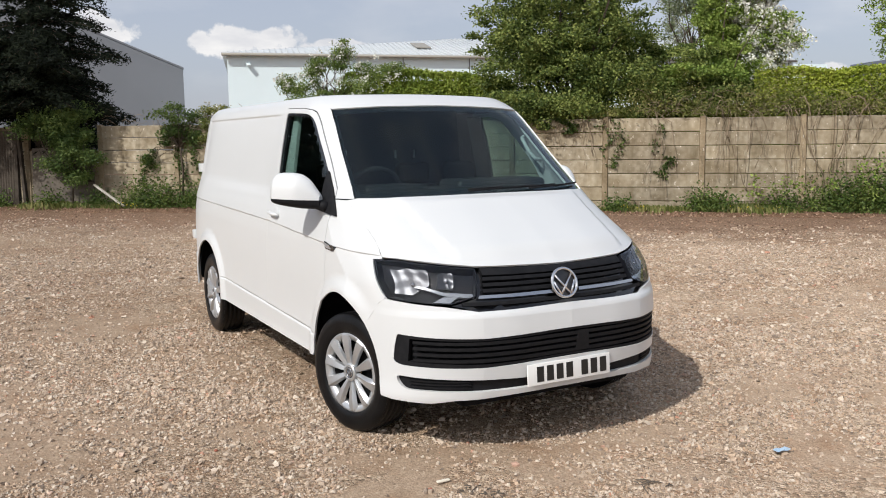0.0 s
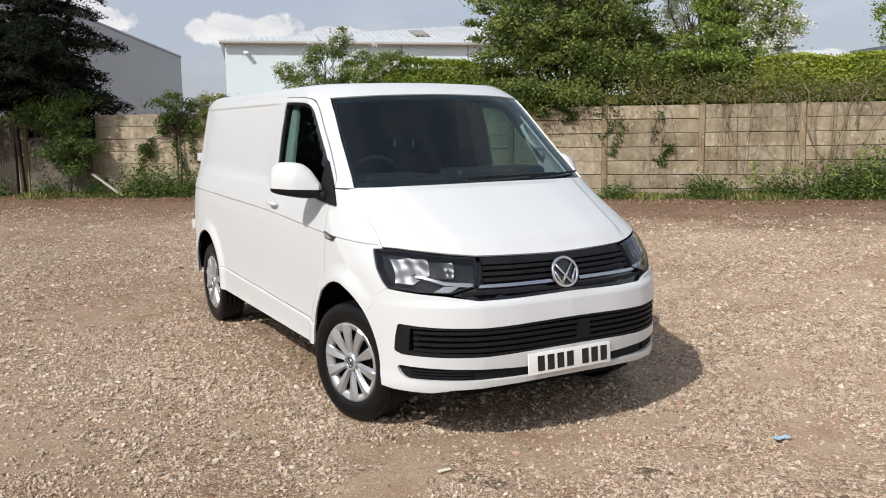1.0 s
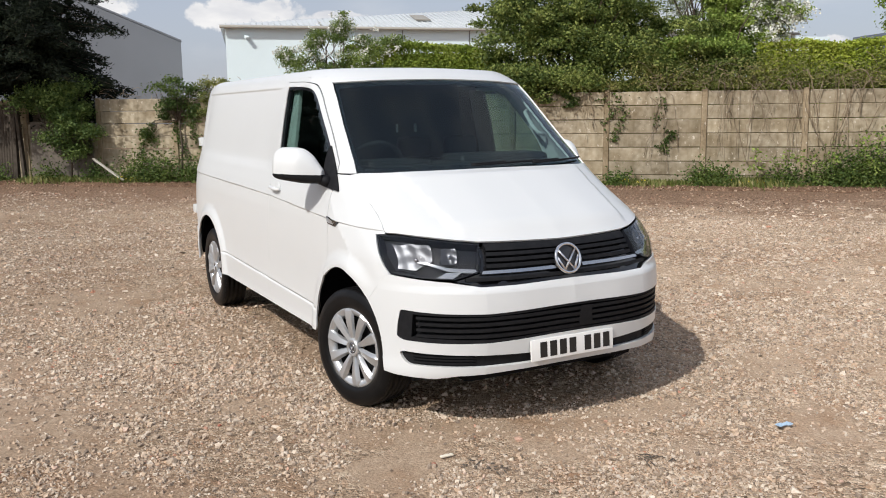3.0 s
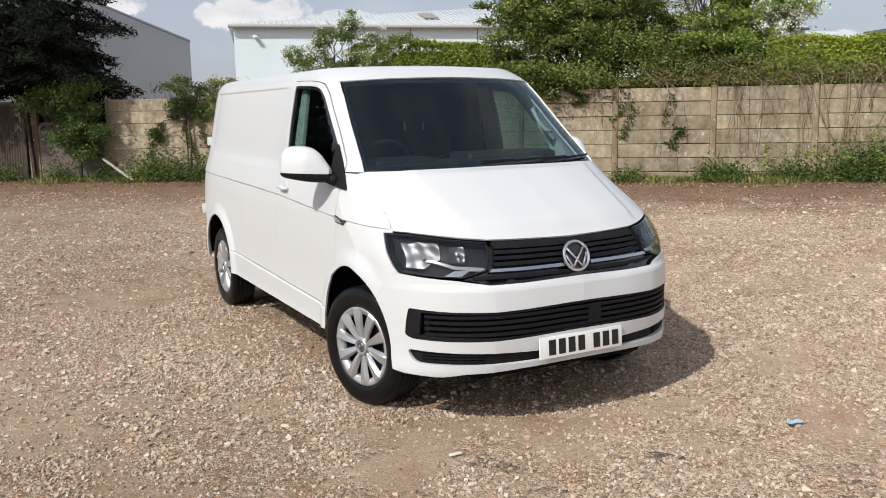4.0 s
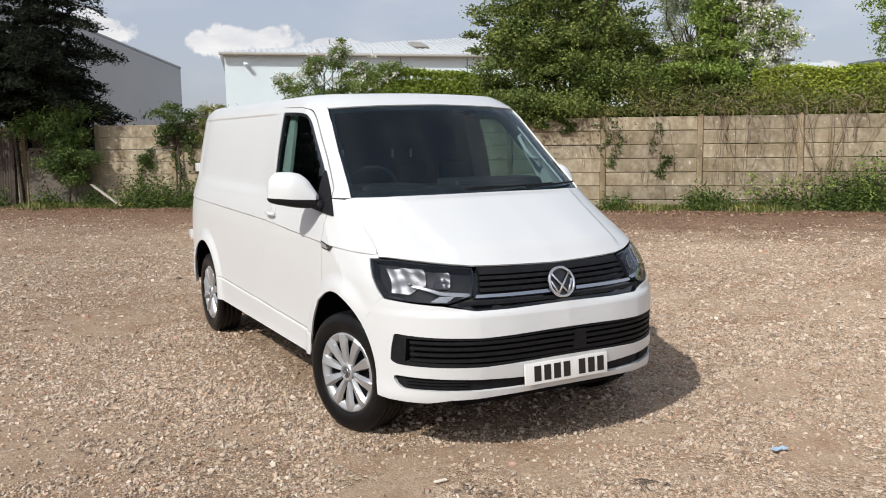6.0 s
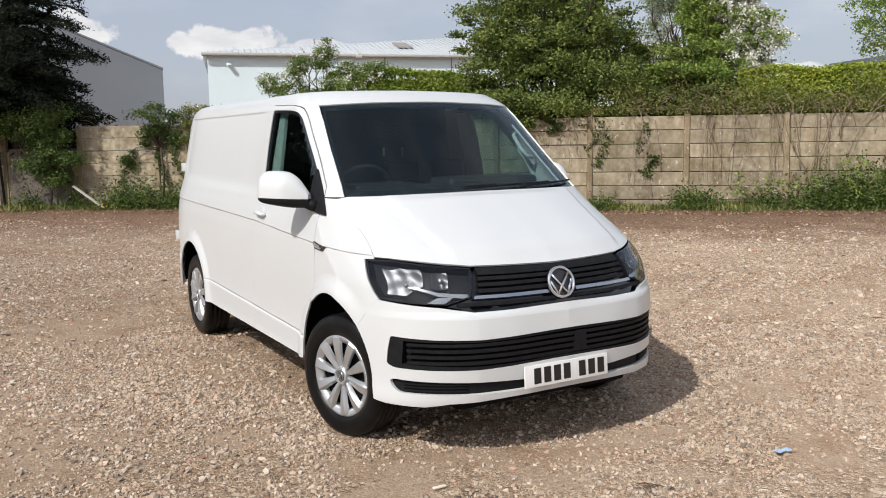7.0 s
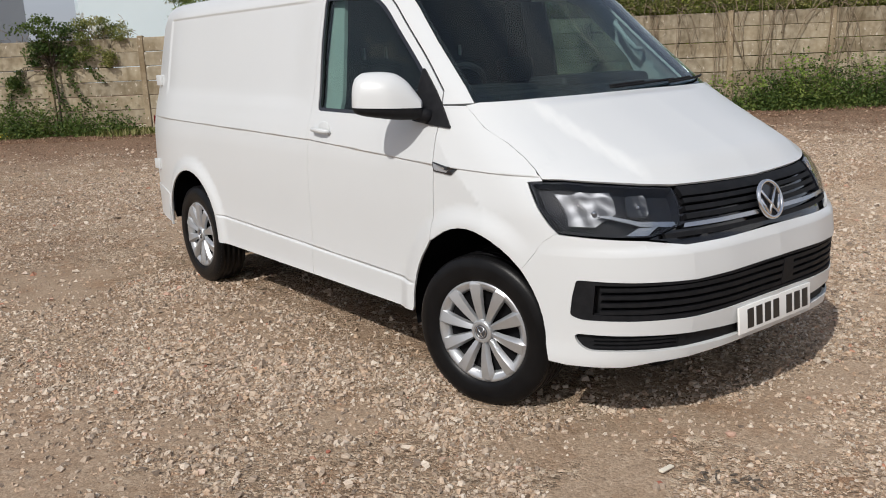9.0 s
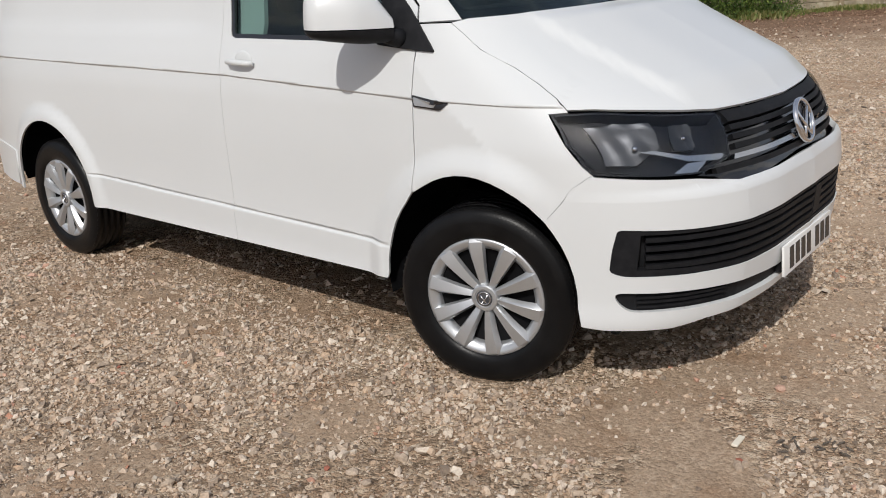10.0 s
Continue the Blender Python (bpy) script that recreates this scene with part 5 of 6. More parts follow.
def far_house():
    a, b = Vector((45.7, 31.0, 0)), Vector((49.6, 24.6, 0))
    h = thing("outbuilding", None, tuple(a), "distant outbuilding with a dark pitched roof", "building")
    wall_block("wall", a.xy, b.xy, 6, 4.8, CLAD_GREY, h)
    run = (b - a).normalized()
    back = Vector((-run.y, run.x, 0))
    up = Vector((0, 0, 1))
    v = [a + up * 4.8 - back * .3, b + up * 4.8 - back * .3, b + up * 7.0 + back * 3, a + up * 6.15 + back * 3, b + back * 6.3 + up * 4.8, a + back * 6.3 + up * 4.8]
    part("roof", mesh_of("roof", v, [(0, 1, 2, 3), (3, 2, 4, 5), (0, 3, 5), (1, 4, 2)], DARK_ROOF), DARK_ROOF, h)


far_house()


# ---- plants ----
def leaf_material(name, base, second, third, rough=.55):
    """Leaves whose tone changes from leaf to leaf and lets some light through."""
    m = bpy.data.materials.new(name)
    m.use_nodes = True
    t = m.node_tree
    b = t.nodes["Principled BSDF"]
    b.inputs["Roughness"].default_value, b.inputs["Specular IOR Level"].default_value = rough, .3
    geo, r = t.nodes.new("ShaderNodeNewGeometry"), t.nodes.new("ShaderNodeValToRGB")
    e = r.color_ramp.elements
    e.new(.5)
    for k, c in enumerate((base, second, third)):
        e[k].position, e[k].color = (0, .55, 1)[k], (*c, 1)
    # tone drifts from bough to bough as well as from leaf to leaf
    where, drift, blend = t.nodes.new("ShaderNodeTexCoord"), t.nodes.new("ShaderNodeTexNoise"), t.nodes.new("ShaderNodeMath")
    drift.inputs["Scale"].default_value, drift.inputs["Detail"].default_value = 1.9, 4.0
    t.links.new(where.outputs["Object"], drift.inputs["Vector"])
    stretch = t.nodes.new("ShaderNodeMapRange")
    stretch.inputs[1].default_value, stretch.inputs[2].default_value, stretch.inputs[3].default_value, stretch.inputs[4].default_value = .35, .65, -.35, .35
    t.links.new(drift.outputs[0], stretch.inputs[0])
    blend.operation, blend.use_clamp = 'ADD', True
    t.links.new(geo.outputs["Random Per Island"], blend.inputs[0])
    t.links.new(stretch.outputs[0], blend.inputs[1])
    t.links.new(blend.outputs[0], r.inputs[0])
    t.links.new(r.outputs[0], b.inputs["Base Color"])
    thin, mix = t.nodes.new("ShaderNodeBsdfTranslucent"), t.nodes.new("ShaderNodeMixShader")
    t.links.new(r.outputs[0], thin.inputs[0])
    mix.inputs[0].default_value = .24
    t.links.new(b.outputs[0], mix.inputs[1])
    t.links.new(thin.outputs[0], mix.inputs[2])
    t.links.new(mix.outputs[0], t.nodes["Material Output"].inputs[0])
    return m


LEAF_TREE = leaf_material("tree_leaves", (.050, .082, .018), (.135, .185, .042), (.30, .345, .095))
LEAF_HEDGE = leaf_material("hedge_leaves", (.24, .31, .035), (.35, .42, .05), (.46, .51, .09))
# elder tones are darkened to carry part of the conifer's shade
LEAF_ELDER = leaf_material("elder_leaves", (.048, .086, .022), (.095, .148, .037), (.185, .25, .07))
LEAF_PALE = leaf_material("pale_leaves", (.22, .27, .13), (.36, .41, .24), (.58, .60, .46))
LEAF_THORN = leaf_material("thorn_leaves", (.12, .19, .035), (.21, .30, .055), (.34, .42, .11))
LEAF_HEDGE_GREEN = leaf_material("green_hedge_leaves", (.13, .19, .028), (.22, .30, .042), (.33, .39, .075))
LEAF_SHRUB = leaf_material("shrub_leaves", (.07, .12, .028), (.15, .215, .05), (.29, .36, .11))
LEAF_BRAMBLE = leaf_material("bramble_leaves", (.10, .135, .03), (.20, .225, .058), (.35, .33, .12))
LEAF_IVY = leaf_material("ivy_leaves", (.045, .080, .020), (.08, .125, .03), (.14, .19, .05), .4)
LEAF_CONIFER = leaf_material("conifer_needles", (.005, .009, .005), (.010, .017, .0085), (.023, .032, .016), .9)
BLOSSOM = leaf_material("blossom", (.68, .68, .61), (.78, .78, .72), (.84, .84, .80))
YELLOW = leaf_material("dandelion_petals", (.62, .48, .03), (.72, .58, .05), (.78, .66, .08))
GRASS = leaf_material("grass_blades", (.10, .13, .03), (.17, .185, .05), (.32, .29, .13))
NETTLE = leaf_material("weed_leaves", (.05, .09, .02), (.09, .14, .03), (.16, .21, .05))
DEAD_STEM = material("dead_stems", (.24, .185, .125), .9, second=(.36, .29, .21), grain=(6, .6), spec=.1)
HEDGE_INNER = material("hedge_inside", (.15, .19, .03), .9, second=(.22, .27, .04), grain=(9, .7), bump=(30, .9, .05), spec=.1)
BARK = material("bark", (.075, .058, .042), .95, second=(.12, .10, .08), grain=(9, .7), bump=(40, .8, .02), spec=.1)


def leaf_cloud(name, centres, sizes, mat, seed, droop=0.3, long=1.5, up=None):
    """One mesh of folded leaves, one at each centre, turned at random."""
    rg = np.random.default_rng(seed)
    n = len(centres)
    d = rg.normal(size=(n, 3))
    d[:, 2] = d[:, 2] * .6 - droop
    if up is not None:
        d = d * (1 - up) + np.array((0, 0, 1.0)) * up * 2
    d /= np.linalg.norm(d, axis=1)[:, None]
    s = np.cross(d, rg.normal(size=(n, 3)))
    s /= np.linalg.norm(s, axis=1)[:, None]
    f = np.cross(d, s)
    L, W = (sizes * long)[:, None], (sizes * .5)[:, None]
    c = np.asarray(centres)
    v = np.stack([c - d * L * .5, c + s * W + f * W * .35, c + d * L * .5, c - s * W + f * W * .35], 1).reshape(-1, 3)
    k = np.arange(n)[:, None] * 4
    tri = np.concatenate([k + np.array((0, 1, 2)), k + np.array((0, 2, 3))], 1).reshape(-1, 3)
    me = bpy.data.meshes.new(name)
    me.vertices.add(len(v))
    me.vertices.foreach_set("co", v.astype(np.float32).ravel())
    me.loops.add(len(tri) * 3)
    me.loops.foreach_set("vertex_index", tri.astype(np.int32).ravel())
    me.polygons.add(len(tri))
    me.polygons.foreach_set("loop_start", np.arange(len(tri), dtype=np.int32) * 3)
    me.update(calc_edges=True)
    me.shade_flat()
    me.materials.append(mat)
    return me


def limbs(bm, base, tips, r0, seed):
    rg = np.random.default_rng(seed)
    for tip in tips:
        a, b = Vector(base), Vector(tip)
        m = a.lerp(b, .5) + Vector(rg.normal(size=3)) * .12 * (b - a).length
        m.z = max(m.z, a.z)
        pts = [a, a.lerp(m, .5), m, m.lerp(b, .5) + Vector(rg.normal(size=3)) * .08, b]
        tube(bm, pts, [r0, r0 * .75, r0 * .5, r0 * .3, r0 * .12], 6)


def broadleaf(label, base, trunk_h, lobes, n, size, mat, seed, r0=.10, blossom=0.0, blossom_dir=None, spread=(.10, .24), flat=.6):
    """A tree: trunk, limbs and a crown of leaf clumps; lobes are (centre, radii) of the crown's masses."""
    rg = np.random.default_rng(seed)
    tree = thing("tree", None, base, label, "tree")
    clumps = []
    for c, r in lobes:
        k = int(44 * (r[0] * r[1] * r[2]) ** .66) + 6
        d = rg.normal(size=(k, 3))
        d /= np.linalg.norm(d, axis=1)[:, None]
        clumps.append(np.array(c) + d * np.array(r) * (rg.random((k, 1)) ** .45))
    clumps = np.concatenate(clumps)
    bm = bmesh.new()
    top = Vector(base) + Vector((0, 0, trunk_h))
    tube(bm, [Vector(base), Vector(base).lerp(top, .5) + Vector((.05, .03, 0)), top], [r0 * 1.4, r0 * 1.1, r0], 10)
    limbs(bm, top - Vector((0, 0, .2)), [tuple(c) for c in clumps[:: max(1, len(clumps) // 40)]], r0 * .6, seed)
    part("trunk", bm, BARK, tree, "brown bark")
    pick = rg.integers(0, len(clumps), n)
    loose = rg.uniform(*spread, len(clumps))
    pts = clumps[pick] + np.clip(rg.normal(size=(n, 3)), -1.9, 1.9) * loose[pick][:, None] * np.array((1.1, 1.1, flat))
    part("crown", leaf_cloud("crown", pts, rg.uniform(.7, 1.3, n) * size, mat, seed), mat, tree)
    if blossom:
        nb = int(n * blossom)
        w = clumps @ np.array(blossom_dir)
        best = clumps[w > np.quantile(w, .52)]
        # sprays of flower clusters
        heads = best[rg.integers(0, len(best), nb // 14)] + rg.normal(size=(nb // 14, 3)) * .13
        pts = heads[rg.integers(0, len(heads), nb)] + rg.normal(size=(nb, 3)) * .045
        part("blossom", leaf_cloud("blossom", pts, rg.uniform(.7, 1.2, nb) * .055, BLOSSOM, seed + 1, long=1.0), BLOSSOM, tree, "white blossom")
    return tree


def along(u, off=0.0, z=0.0):
    p = FENCE_AT + FENCE_DIR * u + FENCE_OUT * off
    return Vector((p.x, p.y, z))


def lobes_at(items):
    return [(tuple(along(u, off, z)), r) for u, off, z, r in items]


broadleaf("dense green field maple leaning over the concrete fence", tuple(along(11.3, 1.3)), 2.2,
          lobes_at([(10.0, 1.3, 4.1, (1.1, 1.1, 1.2)), (11.1, 1.4, 4.6, (1.5, 1.3, 1.9)), (12.3, 1.3, 3.8, (1.1, 1.1, 1.5)), (10.2, .8, 2.8, (1.2, .6, .8)), (11.6, .8, 2.9, (1.2, .6, .9)), (12.9, .7, 2.7, (1.3, .6, .8)), (10.6, 1.0, 3.6, (1.4, .8, .8)), (11.9, 1.0, 3.6, (1.2, .8, .8)), (11.1, 1.5, 6.3, (1.5, 1.3, 1.0)), (10.6, .0, 2.25, (.6, .45, .35)), (11.5, .0, 2.3, (.6, .35, .25)), (9.9, .1, 2.4, (.5, .4, .3))]),
          115000, .045, LEAF_TREE, 11, .08, spread=(.10, .24), flat=.45)
broadleaf("dark green maple standing behind the fence", tuple(along(13.8, 2.0)), 2.4,
          lobes_at([(13.3, 1.6, 3.0, (1.0, .8, .7)), (14.3, 1.2, 2.9, (1.3, .6, .8)), (15.1, 1.0, 2.6, (1.0, .5, .5))]), 42000, .042, LEAF_TREE, 12, .06, spread=(.08, .18), flat=.45)
broadleaf("airy pale-leaved tree with upright twigs behind the fence", tuple(along(14.6, 3.4)), 2.6,
          lobes_at([(u, 3.4 + .2 * (k % 3), 5.0 + .3 * (k % 2), (.16, .16, 1.7)) for k, u in enumerate((13.6, 13.9, 14.2, 14.45, 14.8, 15.1, 15.4, 15.75))]), 19000, .036, LEAF_PALE, 17, .06, .10, (0, 0, 1), (.06, .14), .9)
broadleaf("hawthorn in white blossom behind the fence", tuple(along(14.6, 1.5)), 2.0,
          lobes_at([(14.7, 1.5, 4.1, (.6, .8, 1.1)), (15.1, 1.4, 3.7, (.75, .9, .9)), (14.9, 1.4, 5.0, (.45, .6, .7)), (15.7, 1.3, 4.2, (.5, .3, .12)), (16.0, 1.3, 3.75, (.45, .2, .08)), (15.6, 1.3, 4.75, (.35, .2, .25)), (15.4, 1.3, 3.3, (.6, .4, .4)), (14.6, 1.0, 2.9, (1.4, .7, .45))]),
          56000, .043, LEAF_THORN, 13, .045, .44, tuple(FENCE_DIR * .9 + Vector((0, 0, .35))), spread=(.07, .16))
broadleaf("young thorn shrub with pale blossom beside the hedge", tuple(along(5.5, .6)), 1.8,
          lobes_at([(5.3, .6, 2.45, (.75, .45, .45)), (6.0, .6, 2.7, (.65, .45, .55)), (6.7, .6, 2.75, (.5, .4, .5)), (6.3, .7, 2.55, (.9, .4, .5)), (5.2, .6, 3.15, (.10, .2, .42)), (5.35, .6, 3.4, (.06, .1, .35)), (5.85, .6, 3.4, (.10, .15, .5)), (5.95, .6, 3.7, (.05, .1, .3)), (4.75, .6, 2.85, (.3, .2, .12)), (4.5, .6, 3.05, (.16, .1, .1)), (7.15, .6, 3.3, (.25, .2, .12)), (6.5, .6, 3.2, (.3, .2, .2))]), 30000, .027, LEAF_SHRUB, 14, .05, .05, (0, 0, 1), (.05, .13))
broadleaf("airy green tree far beyond the fence", tuple(along(21.0, 6.0)), 3.0,
          lobes_at([(19.9, 6, 4.7, (1.0, 1.0, 1.1)), (21.2, 6, 5.4, (1.5, 1.3, 1.7)), (22.8, 6, 5.2, (1.5, 1.3, 1.5))]), 22000, .05, LEAF_THORN, 15, .10)


def conifer(u, H, boughs, low_boughs, fill, leaf, label, seed, low_z=(2.2, 4.0), low_turn=(-1.35, .9), along_fence=0):
    rg = np.random.default_rng(seed)
    base = along(u, .35)
    tree = thing("conifer", None, tuple(base), label, "tree")
    bm = bmesh.new()
    tube(bm, [base, base + Vector((0, 0, 5)), base + Vector((0, 0, H))], [.24, .16, .03], 10)
    part("trunk", bm, BARK, tree, "dark bark")
    pts, sz, tw = [], [], bmesh.new()
    for k in range(boughs + low_boughs + along_fence):
        low = k >= boughs  # boughs added out over the yard to shade the fence
        z = rg.uniform(*low_z) if low else 2.35 + (H - 2.55) * rg.random() ** 1.25
        reach = (2.3 * (1 - (z - 1.3) / (H - .8)) ** .6 + .15) * rg.uniform(.55, 1.14)
        a = rg.uniform(0, 2 * math.pi)
        if low:
            a = math.atan2(-FENCE_OUT.y, -FENCE_OUT.x) + rg.uniform(*low_turn)
            reach = rg.uniform(1.6, 2.6)
        if k >= boughs + low_boughs:  # boughs that hang along the fence top
            z, reach = rg.uniform(2.2, 3.6), rg.uniform(1.1, 2.1)
            a = math.atan2(FENCE_DIR.y, FENCE_DIR.x) + rg.uniform(-.75, .25)
            # odd boughs hang lower and stand in for shade behind the broken bay
            if k % 2:
                z = rg.uniform(1.2, 2.5)
                a = math.atan2(FENCE_DIR.y, FENCE_DIR.x) + (rg.uniform(-.05, .7) if k % 4 == 1 else math.pi - rg.uniform(-.05, .7))
        d = Vector((math.cos(a), math.sin(a), 0))
        ln = [base + Vector((0, 0, z)) + d * reach * t + Vector((0, 0, .22 * reach * (t - 1.35 * t * t))) for t in (0, .35, .7, 1)]
        tube(tw, ln, [.035, .026, .016, .006], 5)
        m = int(fill * reach)
        t = rg.random(m) ** .7
        side_d = Vector((-d.y, d.x, 0))
        wdt = .42 * (1 - .55 * t) + .05
        q = rg.normal(size=m) * wdt * .6
        c = np.array([np.array(base + Vector((0, 0, z)) + d * reach * tt + Vector((0, 0, .22 * reach * (tt - 1.35 * tt * tt)))) for tt in t])
        c += np.outer(q, np.array(side_d)) + np.stack([rg.normal(size=m) * .05, rg.normal(size=m) * .05, -np.abs(q) * .22 + rg.normal(size=m) * .045], 1)
        pts.append(c)
    pts = np.concatenate(pts)
    part("limb", tw, BARK, tree, "dark limbs")
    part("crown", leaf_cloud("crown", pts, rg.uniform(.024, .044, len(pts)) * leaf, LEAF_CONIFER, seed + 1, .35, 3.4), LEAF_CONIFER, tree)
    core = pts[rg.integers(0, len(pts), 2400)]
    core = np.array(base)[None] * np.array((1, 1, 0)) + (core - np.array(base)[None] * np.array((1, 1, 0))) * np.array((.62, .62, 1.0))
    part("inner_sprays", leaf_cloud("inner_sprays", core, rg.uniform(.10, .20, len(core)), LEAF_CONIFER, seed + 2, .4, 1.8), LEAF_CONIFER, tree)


conifer(-2.1, 10.5, 250, 80, 170, 1.0, "tall dark evergreen conifer hanging over the fence", 21, (2.55, 4.2), along_fence=84)
# this one stands mostly out of view, added to shade the fence
conifer(-5.3, 10.5, 170, 120, 110, 1.25, "added dark conifer, mostly unseen, whose boughs shade the fence", 91, (2.1, 3.9), (-1.2, 1.2))
# unseen conifers, added only to darken what the door glass reflects
for k, u in enumerate((-11.6, -13.8, -16.2)):
    conifer(u, 9.5 + .5 * k, 130, 0, 60, 2.3, "unseen dark conifer added to darken the door glass reflection", 121 + 10 * k)


def hedge():
    rg = np.random.default_rng(31)
    n = 100000
    u = rg.uniform(6.0, 30, n)
    h = 2.97 + .05 * np.sin(u * 1.7) + .03 * np.sin(u * 4.3 + 1) + .22 * np.clip((9.5 - u) / 2, 0, 1) + .30 * np.clip((u - 16) / 6, 0, 1)
    pick = rg.random(n)
    z = np.where(pick < .62, 1.9 + (h - 1.9) * rg.random(n) ** .8, h + rg.normal(size=n) * .035)
    off = np.where(pick < .62, .55 + np.abs(rg.normal(size=n)) * .06 + .04 * np.sin(u * 2.3 + z * 3), rg.uniform(.5, 1.7, n))
    P = np.array(FENCE_AT)[None] + np.outer(u, np.array(FENCE_DIR)) + np.outer(off, np.array(FENCE_OUT))
    P[:, 2] = z
    # the maples crowd it out between
    P = P[(u < 9.7) | (u > 15.3)]
    n = len(P)
    ob = thing("hedge", None, tuple(along(7, 1.1)), "clipped yellow-green hedge along the back of the fence", "hedge")
    near = (P - np.array(FENCE_AT)) @ np.array(FENCE_DIR) < 9.8
    for pts, mat, seed in ((P[near], LEAF_HEDGE_GREEN, 32), (P[~near], LEAF_HEDGE, 33)):
        part("foliage", leaf_cloud("foliage", pts, rg.uniform(.7, 1.3, len(pts)) * .046, mat, seed, -.35), mat, ob)
    bm = box(bmesh.new(), (6.9, .68, 0), (9.6, 1.6, 2.98))
    box(bm, (15.4, .68, 0), (30, 1.6, 2.86))
    box(bm, (9.6, .9, 0), (15.4, 1.6, 2.3))
    bmesh.ops.transform(bm, matrix=FT, verts=bm.verts)
    part("inner_wood", bm, HEDGE_INNER, ob, "dense inner twigs and leaves")


hedge()


def creepers():
    """Dead stems and ivy that hang over the fence top."""
    rg = np.random.default_rng(41)
    bm = bmesh.new()
    for k in range(70):
        u = rg.choice([13.2, 14.6, 15.3, 16.0, 16.3, 17.2, 18.6, 19.5]) + rg.normal() * .10 if k < 58 else rg.uniform(10, 12.5)
        p = along(u, -.07 - rg.random() * .05, 2.05 + rg.random() * .12)
        pts = [along(u + rg.normal() * .15, .25, 2.15 + rg.random() * .2), p]
        lean = rg.normal() * .04
        n = int(rg.integers(3, 9)) if u > 13 else int(rg.integers(2, 5))
        for _ in range(n):
            p = p + FENCE_DIR * (rg.normal() * .05 + lean) + Vector((0, 0, -rg.uniform(.12, .34)))
            p.z = max(p.z, .15)
            pts.append(p - FENCE_OUT * rg.uniform(0, .02))
        tube(bm, pts, float(rg.uniform(.003, .008)), 4)
    ob = thing("dead_creeper", None, tuple(along(15, -.1)), "tangled dead brown creeper stems hanging over the fence", "creeper", kind="stuff")
    part("stems", bm, DEAD_STEM, ob)
    # matted twigs on the top
    bm = bmesh.new()
    for k in range(640):
        u = rg.uniform(12.8, 24)
        a = along(u, rg.uniform(-.12, .4), 2.05 + abs(rg.normal()) * .22)
        d = Vector((rg.normal(), rg.normal(), rg.normal() * .5)).normalized() * rg.uniform(.15, .5)
        tube(bm, [a, a + d * .5 + Vector((0, 0, .06)), a + d], float(rg.uniform(.003, .006)), 3)
    for k in range(120):
        u = rg.uniform(.1, 2.0) if k < 25 else rg.uniform(2.1, 3.6)
        a = along(u, rg.uniform(-.12, .3), 2.02 + abs(rg.normal()) * .11)
        d = Vector((rg.normal(), rg.normal(), rg.normal() * .6 - (.5 if k > 80 else 0))).normalized() * rg.uniform(.12, .36)
        tube(bm, [a, a + d * .5 + Vector((0, 0, .06)), a + d], float(rg.uniform(.003, .006)), 3)
    part("twigs", bm, DEAD_STEM, ob)
    # long stems that arch over the top and hang down
    bm = bmesh.new()
    for k in range(46):
        u = rg.choice([14.9, 15.6, 16.4, 17.0, 17.7, 18.5, 19.6, 21.0]) + rg.normal() * .35
        wide, high, fall = rg.normal() * .55, rg.uniform(.10, .38), rg.uniform(.02, 1.5) ** 1.5 * .8
        pts = []
        for j in range(9):
            t = j / 8
            z = 2.06 + high * 4 * t * (1 - t) - (fall * max(0.0, t - .55) / .45 if t > .55 else 0)
            pts.append(along(u + wide * t + .05 * math.sin(5 * t + u), .25 - .40 * min(t / .55, 1.0) - .02 * rg.random(), max(z, .1)))
        tube(bm, pts, float(rg.uniform(.004, .009)), 4)
    part("arching_stems", bm, DEAD_STEM, ob)
    n = 30000
    u = np.where(rg.random(n) < .75, rg.uniform(12.4, 24, n), rg.uniform(9.2, 12.4, n))
    z = 2.06 + np.abs(rg.normal(size=n)) * (.20 + .20 * np.sin(u * 1.3) ** 2) * np.where(u > 12.4, 1.15, .6)
    off = rg.uniform(-.12, .55, n)
    P = np.array(FENCE_AT)[None] + np.outer(u, np.array(FENCE_DIR)) + np.outer(off, np.array(FENCE_OUT))
    P[:, 2] = z
    iv = thing("bramble_mat", leaf_cloud("bramble_mat", P, rg.uniform(.7, 1.3, n) * .032, LEAF_BRAMBLE, 42), label="dry green and brown bramble leaves lying along the fence top", category="bramble", kind="stuff")
    # ivy trails down the face
    trails = [(12.3, 2.0, .95, 150), (13.35, 1.2, .7, 170), (13.2, 1.9, 1.2, 60), (12.05, 1.9, 1.3, 80), (1.95, 2.1, .5, 330), (2.35, 1.9, .6, 240), (2.7, 1.9, 1.1, 130), (.9, 1.3, .5, 160), (11.2, 2.05, 1.7, 320), (10.6, 2.05, 1.8, 200)]
    ps = []
    for u0, z0, z1, m in trails:
        t = rg.random(m)
        uu = u0 + .35 * np.sin(t * 5 + u0) * .4 + rg.normal(size=m) * (.04 + .06 * rg.random(m)) + t * .15
        q = np.array(FENCE_AT)[None] + np.outer(uu, np.array(FENCE_DIR)) + np.outer(-.05 - .06 * rg.random(m), np.array(FENCE_OUT))
        q[:, 2] = z0 + (z1 - z0) * t
        ps.append(q)
    P = np.concatenate(ps)
    thing("ivy", leaf_cloud("ivy", P, rg.uniform(.7, 1.3, len(P)) * .042, LEAF_IVY, 43), label="green ivy trailing down the concrete fence", category="ivy", kind="stuff")


creepers()


